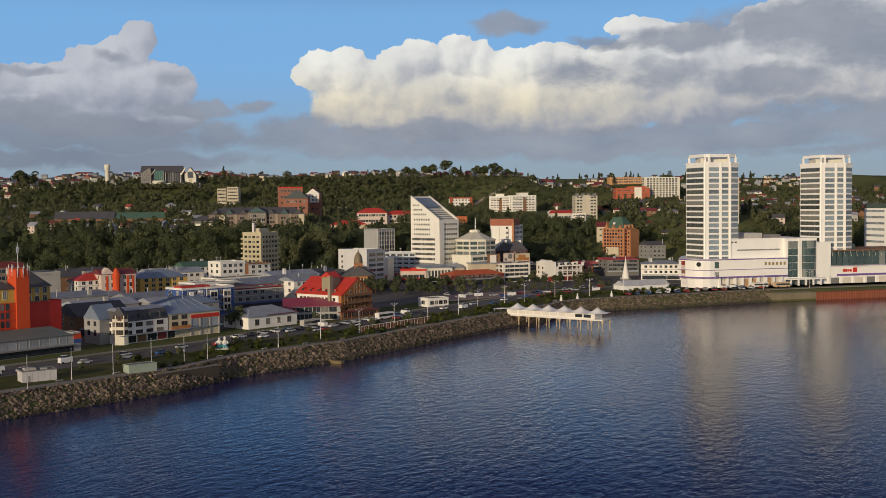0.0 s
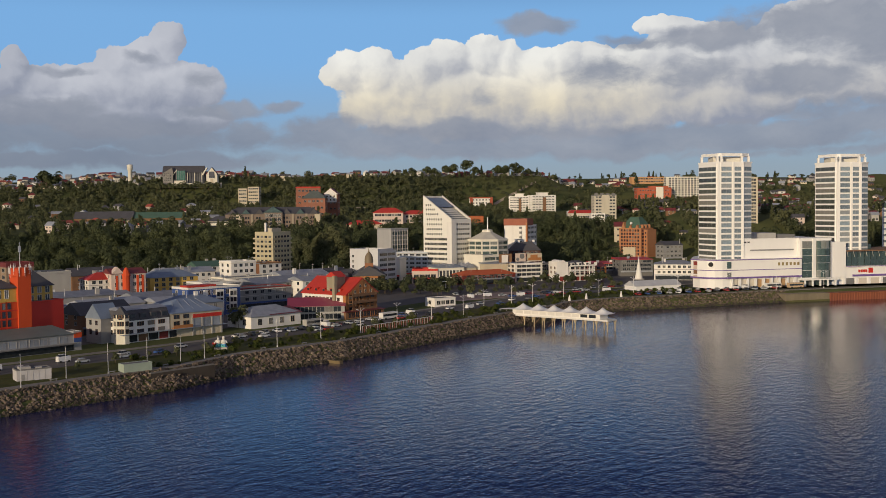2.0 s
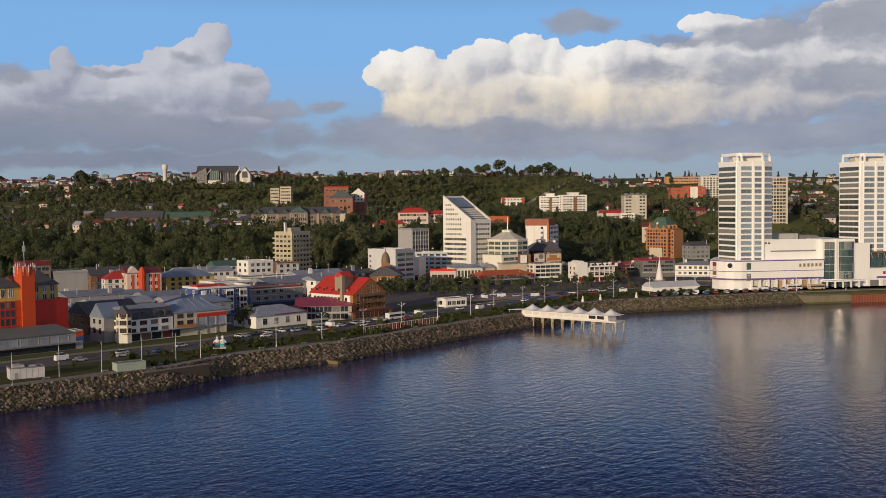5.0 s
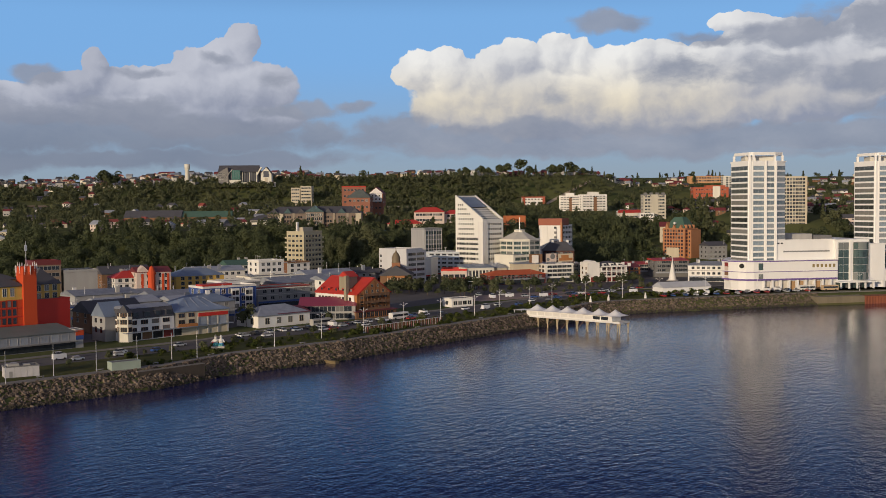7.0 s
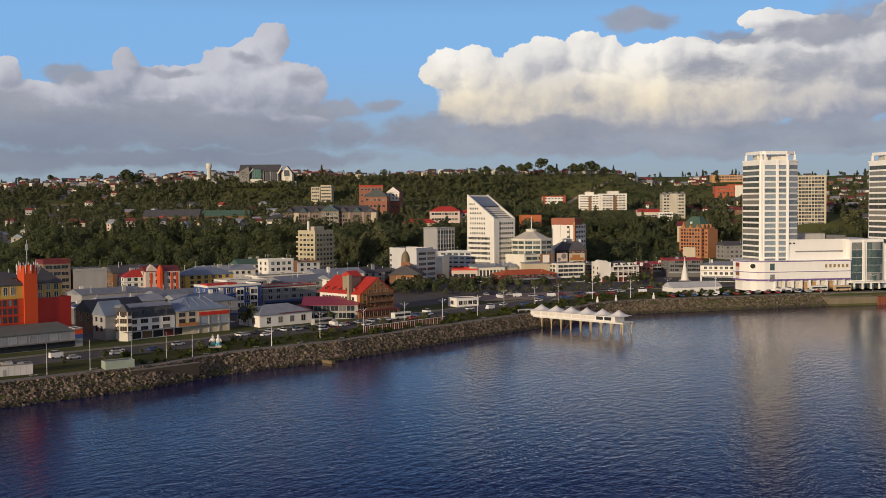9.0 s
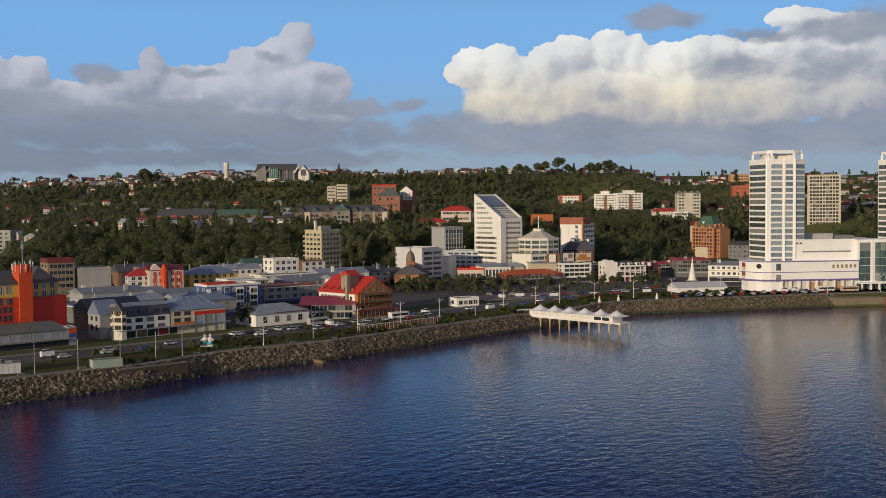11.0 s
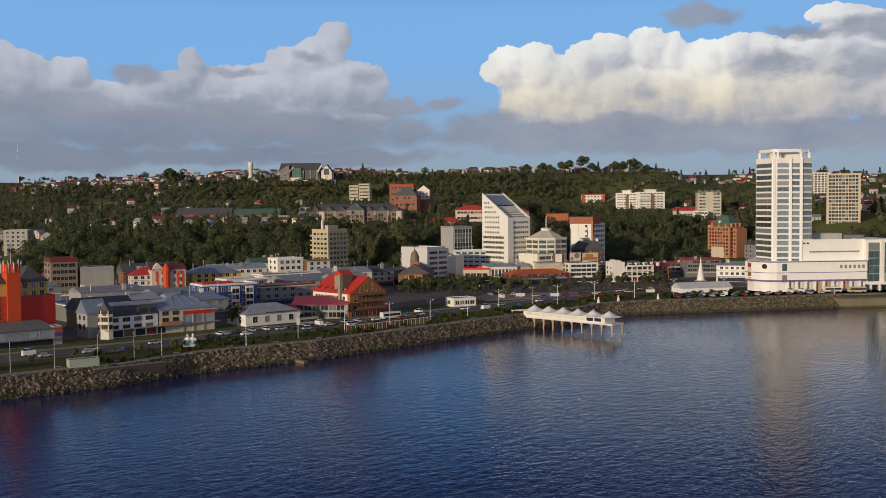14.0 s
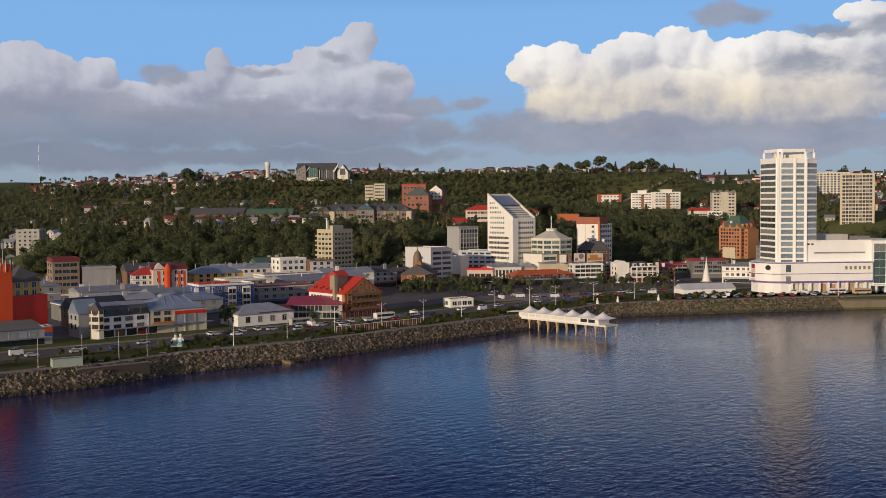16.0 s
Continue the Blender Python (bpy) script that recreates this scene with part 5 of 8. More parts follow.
def billboard(A, B, z0, z1, mat, label):
    m, L = local(A, B, z0)
    b = thing("billboard", m, label, "billboard", "rooftop billboards")
    part("panel", Shape().box(0, 0, 1.0, L, 0.25, z1 - z0), mat, b)
    for x in (0.6, L / 2, L - 0.6):
        part("post", Shape().tube((x, 0.5, -0.5), (x, 0.5, z1 - z0 - 0.3), 0.1), METAL, b)
    return b, L


billboard((95, 642), (103, 643.5), 16.4, 22.6, BROWNW, "brown rooftop billboard with a white poster")
b, L = billboard((96.5, 641), (100.5, 641.8), 16.4, 22, WHITE, "white rooftop poster board")
b, L = billboard((105, 642), (111.5, 644), 16.8, 22.8, PINK, "rooftop billboard with dark round shapes")
part("printed_disc", Shape().tube((4.4, -0.02, 4.2), (4.4, -0.06, 4.2), 1.6, n=16).tube((1.4, -0.02, 2.4), (1.4, -0.06, 2.4), 1.0, n=16), DARKCON, b)
b, L = billboard((112.5, 643), (122, 646.5), 16.8, 22.6, BEIGE, "rooftop billboard with a brown picture")
part("printed_band", Shape().box(0.5, -0.06, 1.6, L - 0.5, -0.02, 3.2).prism([(2, -0.06), (7, -0.06), (7, -0.02), (2, -0.02)], 3.2, 5), BROWN, b)
g = thing("sail_sculpture", pose(182, 646, 5.5), "tall white sail-like cone monument", "monument")
part("sail", Shape().lathe([(2.6, 0), (2.0, 3), (1.2, 7), (0.5, 11), (0.06, 14.5)], 10), WHITE, g, smooth=True)
part("ring_base", Shape().lathe([(3.6, 0), (3.6, 0.6), (2.6, 0.6)], 16), CONCRETE, g)
g = thing("event_tent", local((158, 562), (190, 572.5), 5.4)[0], "large white marquee tent beside the car park", "tent")
part("canvas_wall", Shape().box(0, 0, 0, 29, 11, 2.5), FABRIC, g)
part("canvas_roof", Shape().faces([(-0.4, -0.4, 2.5), (29.4, -0.4, 2.5), (29.4, 11.4, 2.5), (-0.4, 11.4, 2.5), (-0.4, 5.5, 5.2), (29.4, 5.5, 5.2)], [(0, 1, 5, 4), (2, 3, 4, 5), (1, 2, 5), (3, 0, 4)]), surface("grey_canvas", (0.45, 0.46, 0.48), 0.7), g)

# ---------------------------------------------------------------- shopping centre and towers
mall_dir = Vector((0.986, 0.166))


def mall_pt(s, back=0.0):
    """A plan point s metres along the shopping centre's front and so far behind it."""
    p = Vector((205, 566.9)) + mall_dir * s + Vector((-0.166, 0.986)) * back
    return (p.x, p.y)


g = thing("shopping_centre", pose(0, 0, 5.5), "large white shopping centre with violet trim bands", "shopping centre")
curve = [mall_pt(6.0, 40), mall_pt(-8.2, 16), mall_pt(-7.0, 9.5), mall_pt(-4.6, 4.5), mall_pt(-1.5, 1.2), mall_pt(2.5, 0)]
body_plan = curve + [mall_pt(51, 0), mall_pt(51, 60), mall_pt(25, 60)]
part("podium", Shape().prism(body_plan, 5.4, 15.8), MALLW, g)
part("ground_storey", Shape().prism([mall_pt(7, 39), mall_pt(-7.0, 15.8), mall_pt(-5.9, 9.5), mall_pt(-3.8, 5), mall_pt(-1, 2), mall_pt(3, 0.8), mall_pt(8, 0.8), mall_pt(8, 2), mall_pt(51, 2), mall_pt(51, 58), mall_pt(25, 58)], -2, 5.4), MALLW, g)
for z, t in ((5.75, 0.42), (9.9, 0.16), (15.5, 0.24)):
    outer = [mall_pt(5.8, 40), mall_pt(-8.4, 16), mall_pt(-7.2, 9.4), mall_pt(-4.8, 4.3), mall_pt(-1.6, 1.0), mall_pt(2.5, -0.2), mall_pt(51.1, -0.2), mall_pt(51.1, 3), mall_pt(0, 8)]
    part("violet_band", Shape().prism(outer, z - t, z + t), PURPLE, g)
for k in range(9):
    a, b_ = mall_pt(8 + k * 4.85, -0.05), mall_pt(9 + k * 4.85, -0.05)
    part("pillar", Shape().prism([a, b_, mall_pt(9 + k * 4.85, 1.2), mall_pt(8 + k * 4.85, 1.2)], -1, 5.3), MALLW, g)
for k in range(8):
    part("shopfront", Shape().prism([mall_pt(9.2 + k * 4.85, 1.8), mall_pt(12.7 + k * 4.85, 1.8), mall_pt(12.7 + k * 4.85, 2.2), mall_pt(9.2 + k * 4.85, 2.2)], -0.3, 4.5), surface("tan_shutter", (0.42, 0.26, 0.13), 0.7, var=0.2) if k in (3, 4, 6) else surface("pale_shutter", (0.60, 0.55, 0.47), 0.75, var=0.12), g)
for z in (7.0, 12.8):
    part("window_slot", Shape().prism([mall_pt(5.2, -0.12), mall_pt(7.8, -0.12), mall_pt(7.8, 0.3), mall_pt(5.2, 0.3)], z - 1.9, z + 1.7), GLASSG, g)
s = Shape()
for k in range(6):        # the store's name, as plain bars
    x = 36.3 + k * 2.4
    s.prism([mall_pt(x, -0.2), mall_pt(x + 1.2, -0.2), mall_pt(x + 1.2, -0.01), mall_pt(x, -0.01)], 11.9, 13.6)
part("sign_bars", s, surface("gilt_letters", (0.28, 0.22, 0.10), 0.5), g, "row of dark gilt sign bars")
c = mall_pt(-3.2, 2.4)
part("round_emblem", Shape().tube((c[0] - 0.3, c[1] - 0.6, 13.2), (c[0] + 0.1, c[1] + 0.3, 13.2), 1.25, n=20), BLACK, g, "black round emblem")
for i, z in enumerate((6, 8.8, 11.4, 13.6)):
    part("poster", Shape().prism([mall_pt(-7.9, 13.4), mall_pt(-7.35, 10.4), mall_pt(-7.0, 10.4), mall_pt(-7.55, 13.4)], z - 1.1, z + 1.1), (PINK, BROWNW, PINK, DARKRED)[i], g)
part("upper_store", Shape().prism([mall_pt(17, 5), mall_pt(52, 5), mall_pt(52, 50), mall_pt(26, 50), mall_pt(6, 16), mall_pt(17, 14)], 15.8, 26.2), MALLW, g)
part("ledge", Shape().prism([mall_pt(22, 4.6), mall_pt(49, 4.6), mall_pt(49, 5), mall_pt(22, 5)], 20.0, 20.7), GREYW, g)
part("parapet", Shape().prism([mall_pt(16.8, 4.8), mall_pt(52.2, 4.8), mall_pt(52.2, 5.6), mall_pt(16.8, 5.6)], 26.2, 26.8), MALLW, g)
part("roof_plant", Shape().prism([mall_pt(22, 18), mall_pt(46, 18), mall_pt(46, 34), mall_pt(22, 34)], 26.2, 29.4), CONCRETE, g)
part("roof_plant", Shape().prism([mall_pt(47, 18), mall_pt(58, 18), mall_pt(58, 30), mall_pt(47, 30)], 26.2, 28.4), DARKCON, g)
for k in range(2):
    part("roof_vent", Shape().prism([mall_pt(18.5 + 2 * k, 4.9), mall_pt(19.7 + 2 * k, 4.9), mall_pt(19.7 + 2 * k, 5.1), mall_pt(18.5 + 2 * k, 5.1)], 24.4, 25.2), BLACK, g)
# glazed atrium: each pane is a part
part("atrium_frame", Shape().prism([mall_pt(51.5, 2), mall_pt(71, 2), mall_pt(71, 40), mall_pt(51.5, 40)], 3.5, 26.5), MALLW, g)
def drum(u):
    """A plan point on the bowed glass bay, u from 0 to 1, and its outward step."""
    ang = radians(-44 + 88 * u)
    return 65.9 + 6.6 * math.sin(ang), 1.75 - (6.6 * math.cos(ang) - 4.75)


for row in range(5):
    z0, z1 = 4.6 + row * 4.1, 8.5 + row * 4.1
    for col in range(2):
        x0 = 52.6 + col * 3.1
        part("pane", Shape().prism([mall_pt(x0, 1.8), mall_pt(x0 + 2.9, 1.8), mall_pt(x0 + 2.9, 1.98), mall_pt(x0, 1.98)], z0, z1), GLASSG, g)
    for col in range(4):
        rim = [drum((col + 0.02 + 0.96 * k / 6) / 4) for k in range(7)]
        part("pane", Shape().prism([mall_pt(*p) for p in rim] + [mall_pt(p[0], p[1] + 0.15) for p in rim[::-1]], z0, z1), GLASSG, g)
    rim = [drum(k / 20) for k in range(21)]
    part("transom", Shape().prism([mall_pt(p[0], p[1] - 0.08) for p in rim] + [mall_pt(p[0], 2.0) for p in rim[::-1]], z1 - 0.02, z1 + 0.24), SASH, g)
part("mullion", Shape().prism([mall_pt(59.0, 1.4), mall_pt(60.2, 1.4), mall_pt(60.2, 2), mall_pt(59.0, 2)], 3.5, 26), MALLW, g)
part("canopy", Shape().prism([mall_pt(51, -2.5), mall_pt(73, -2.5), mall_pt(73, 4), mall_pt(51, 4)], 3.3, 4.0), MALLW, g)
part("atrium_base", Shape().prism([mall_pt(51.2, 4), mall_pt(71.5, 4), mall_pt(71.5, 40), mall_pt(51.2, 40)], -2, 3.4), DARKCON, g, "dark recessed entrance")
for k in range(6):
    part("entrance_door", Shape().prism([mall_pt(52.5 + k * 3.1, 3.85), mall_pt(54.9 + k * 3.1, 3.85), mall_pt(54.9 + k * 3.1, 3.99), mall_pt(52.5 + k * 3.1, 3.99)], -0.2, 2.8), GLASSG, g)
for k in range(5):
    part("pillar", Shape().prism([mall_pt(51.8 + k * 4.8, -1.9), mall_pt(52.6 + k * 4.8, -1.9), mall_pt(52.6 + k * 4.8, -1.1), mall_pt(51.8 + k * 4.8, -1.1)], -0.4, 3.3), MALLW, g)
# east wing
part("east_store", Shape().prism([mall_pt(71, 4), mall_pt(190, 4), mall_pt(190, 60), mall_pt(71, 60)], -2, 10.2), MALLW, g)
part("east_upper", Shape().prism([mall_pt(70.5, 3), mall_pt(81, 3), mall_pt(81, 40), mall_pt(70.5, 40)], 3.9, 24.0), MALLW, g)
part("east_ledge", Shape().prism([mall_pt(76, 3.2), mall_pt(190, 3.2), mall_pt(190, 4), mall_pt(76, 4)], 9.5, 10.2), MALLW, g)
part("east_line", Shape().prism([mall_pt(76, 3.1), mall_pt(190, 3.1), mall_pt(190, 3.2), mall_pt(76, 3.2)], 9.9, 10.15), PURPLE, g)
part("east_band", Shape().prism([mall_pt(86, 3.4), mall_pt(190, 3.4), mall_pt(190, 4), mall_pt(86, 4)], 4.3, 5.4), PURPLE, g)
part("terrace_roof", Shape().prism([mall_pt(80.5, 3.6), mall_pt(190, 3.6), mall_pt(190, 40), mall_pt(80.5, 40)], 18.5, 19.1), BROWNW, g)
for k in range(26):
    x0 = 83 + k * 4.1
    part("pane", Shape().prism([mall_pt(x0, 6), mall_pt(x0 + 3.8, 6), mall_pt(x0 + 3.8, 6.2), mall_pt(x0, 6.2)], 10.3, 18.5), GLASSG, g)
    part("terrace_strut", Shape().tube((*mall_pt(x0, 4.6), 18.3), (*mall_pt(x0 + 1.6, 6.0), 15.4), 0.12, n=6), CREAM, g)
part("glass_lantern", Shape().prism([mall_pt(92, 14), mall_pt(105, 14), mall_pt(105, 27), mall_pt(92, 27)], 19.1, 21.8).prism([mall_pt(92, 14), mall_pt(105, 14), mall_pt(105, 27), mall_pt(92, 27)], 21.8, 25.0, 0, [mall_pt(96, 18), mall_pt(101, 18), mall_pt(101, 23), mall_pt(96, 23)]), GLASSG, g, "blue-grey glass roof lantern")
part("red_emblem", Shape().prism([mall_pt(96.4, 3.7), mall_pt(99.2, 3.7), mall_pt(99.2, 3.95), mall_pt(96.4, 3.95)], 6.2, 8.9), REDP, g, "red square store emblem")
s = Shape()
for k in range(4):
    s.prism([mall_pt(89.8 + k * 1.5, 3.75), mall_pt(91.0 + k * 1.5, 3.75), mall_pt(91.0 + k * 1.5, 3.95), mall_pt(89.8 + k * 1.5, 3.95)], 6.6, 8.1)
part("sign_bars", s, REDP, g, "row of red sign bars")
for k in range(13):
    part("shutter", Shape().prism([mall_pt(82 + k * 8, 3.88), mall_pt(87.2 + k * 8, 3.88), mall_pt(87.2 + k * 8, 3.99), mall_pt(82 + k * 8, 3.99)], -0.3, 3.4), surface("pale_shutter", (0.60, 0.55, 0.47)) if k % 3 else DARKCON, g)
for k in range(14):
    part("pillar", Shape().prism([mall_pt(80 + k * 8, 3.5), mall_pt(81.2 + k * 8, 3.5), mall_pt(81.2 + k * 8, 4), mall_pt(80 + k * 8, 4)], -1, 3.9), MALLW, g)

TOWER = [(-6.2, 17.0), (-1.6, 0.6), (0.4, -0.4), (14.0, 1.4), (20.0, 5.5), (21.2, 20.0), (10, 27.0)]


def tower(origin, label):
    g = thing("tower_block", pose(origin[0], origin[1], 5.5), label, "tower block", "white towers of the shopping centre")
    part("wall", Shape().prism(TOWER, 0, 68.5), MALLW, g)
    part("roof_slab", Shape().prism([(x * 1.03, y * 1.03) for x, y in TOWER], 68.5, 69.3), MALLW, g)
    zs = [65.4 - 3.1 * i for i in range(19)]
    for i, z in enumerate(zs):
        def band(a, b, f0, f1, mat, bars):
            a, b = Vector(TOWER[a]), Vector(TOWER[b])
            p, q = a + (b - a) * f0, a + (b - a) * f1
            return put_windows(g, p, q, [z], 1, (q - p).length, 2.05, SASH, mat, bars)
        # west face gets the glass with shade in its base colour
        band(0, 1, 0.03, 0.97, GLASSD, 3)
        band(2, 3, 0.04, 0.47, GLASSB, 1)
        band(2, 3, 0.60, 0.89, GLASSB, 1)
        band(3, 4, 0.05, 0.97, GLASSB, 2)
        band(4, 5, 0.05, 0.95, GLASSB, 4)
    for a in ((-0.6, 0.0), (8.0, 0.6), (13.7, 1.4)):
        part("pier", Shape().box(a[0] - 0.45, a[1] - 0.55, 0, a[0] + 0.45, a[1] + 0.9, 69), MALLW, g)
    ring = [(-4.6, 16.4), (-0.6, 1.8), (1.4, 1.0), (13.4, 2.4), (18.6, 6.2), (19.4, 19.4)]
    for (x0, y0), (x1, y1) in zip(ring, ring[1:]):
        d = Vector((x1 - x0, y1 - y0)).normalized()
        nx, ny = -d.y * 0.55, d.x * 0.55
        plan = [(x0 - d.x * 0.3, y0 - d.y * 0.3), (x1 + d.x * 0.3, y1 + d.y * 0.3), (x1 + d.x * 0.3 + nx * 2, y1 + d.y * 0.3 + ny * 2), (x0 - d.x * 0.3 + nx * 2, y0 - d.y * 0.3 + ny * 2)]
        part("crown_beam", Shape().prism(plan, 72.3, 73.9), MALLW, g)
        part("crown_post", Shape().box(x0 - 0.55, y0 - 0.35, 69.3, x0 + 0.55, y0 + 0.75, 72.3), MALLW, g)
    part("plant_room", Shape().prism([(-1, 8), (14, 6), (15, 18), (0, 19)], 69.3, 72.2), CREAM, g)
    return g


t1 = tower((207.8, 573.2), "white residential tower with ribbon windows and open roof crown")
copy_thing(t1, pose(282.5, 589.0, 5.5))
g, L, h = building("curved_block", "white mid-rise block with a green-glazed top", (346, 636), (372, 641), 20, 5.5, 48, MALLW, ("flat", GLASSG, 3), 11, 3, 3, (4.4, 1.2), WHITE, GLASSB, 3)

# ---------------------------------------------------------------- pier restaurant
g = thing("pier_restaurant", local((75.5, 460.5), (110.5, 428.5), 0)[0], "white pier restaurant under a row of tent peaks on piles", "pier")
PL = math.hypot(35.5, 32.5)
part("deck", Shape().box(-6, 0, 4.3, PL, 7.4, 4.9), WHITE, g)
part("wall", Shape().box(1, 0.4, 4.9, PL - 4, 7, 7.0), WHITE, g)
for k in range(10):
    x = 2 + k * (PL - 2.5) / 9
    for y in (0.5, 6.9):
        part("pier_post", Shape().tube((x, y, -4), (x, y, 3.0), 0.24, n=8).tube((x, y, 2.6), (x, y, 4.3), 0.24, 0.75, n=8), surface("pale_pile", (0.42, 0.34, 0.22), 0.9, var=0.3), g)
for k in range(10):
    x = 3 + k * 4.0
    mat = GLASS if k > 7 else surface("blinds", (0.62, 0.60, 0.56), 0.7)
    part("window", Shape().box(x, 0.28, 5.4, x + 3.3, 0.4, 6.7), mat, g)
for k in range(6):      # peaked membrane bays
    x0, x1 = 0.5 + k * 7.85, 0.5 + (k + 1) * 7.85
    n = 8
    s = Shape()
    rows = []
    for i in range(n + 1):
        for j in range(n + 1):
            u, w_ = 2 * i / n - 1, 2 * j / n - 1
            r = max(abs(u), abs(w_)) * 0.6 + 0.4 * math.hypot(u, w_) / 1.414
            z = 7.0 + 2.7 * max(0.0, 1 - r) ** 1.8 + 0.25 * (abs(u) * abs(w_))
            rows.append((x0 + (x1 - x0) * i / n, -0.6 + 8.6 * j / n, z))
    f = [(i * (n + 1) + j, (i + 1) * (n + 1) + j, (i + 1) * (n + 1) + j + 1, i * (n + 1) + j + 1) for i in range(n) for j in range(n)]
    s.faces(rows, f)
    part("tent_bay", s, FABRIC, g, smooth=True)
for k in range(6):
    x = 4 + k * 7.6
    part("cross_brace", Shape().tube((x, 0.5, 0.4), (x + 3.6, 0.5, 4.2), 0.1, n=6), BROWNW, g)
part("entrance_canopy", Shape().box(-6, 1, 4.9, 0, 6, 5.1).faces([(-6.4, 0.6, 6.6), (0.4, 0.6, 7.0), (0.4, 6.4, 7.0), (-6.4, 6.4, 6.6), (-6.4, 0.6, 6.75), (0.4, 0.6, 7.15), (0.4, 6.4, 7.15), (-6.4, 6.4, 6.75)], [(3, 2, 1, 0), (4, 5, 6, 7), (0, 1, 5, 4), (1, 2, 6, 5), (2, 3, 7, 6), (3, 0, 4, 7)]).tube((-6, 1, 5), (-6, 1, 6.6), 0.1).tube((-6, 6, 5), (-6, 6, 6.6), 0.1), WHITE, g)
for k in range(6):
    part("railing", Shape().box(PL - 3.6 + k * 0.6, 0.1, 4.9, PL - 3.54 + k * 0.6, 0.16, 6.0), WHITEMETAL, g)

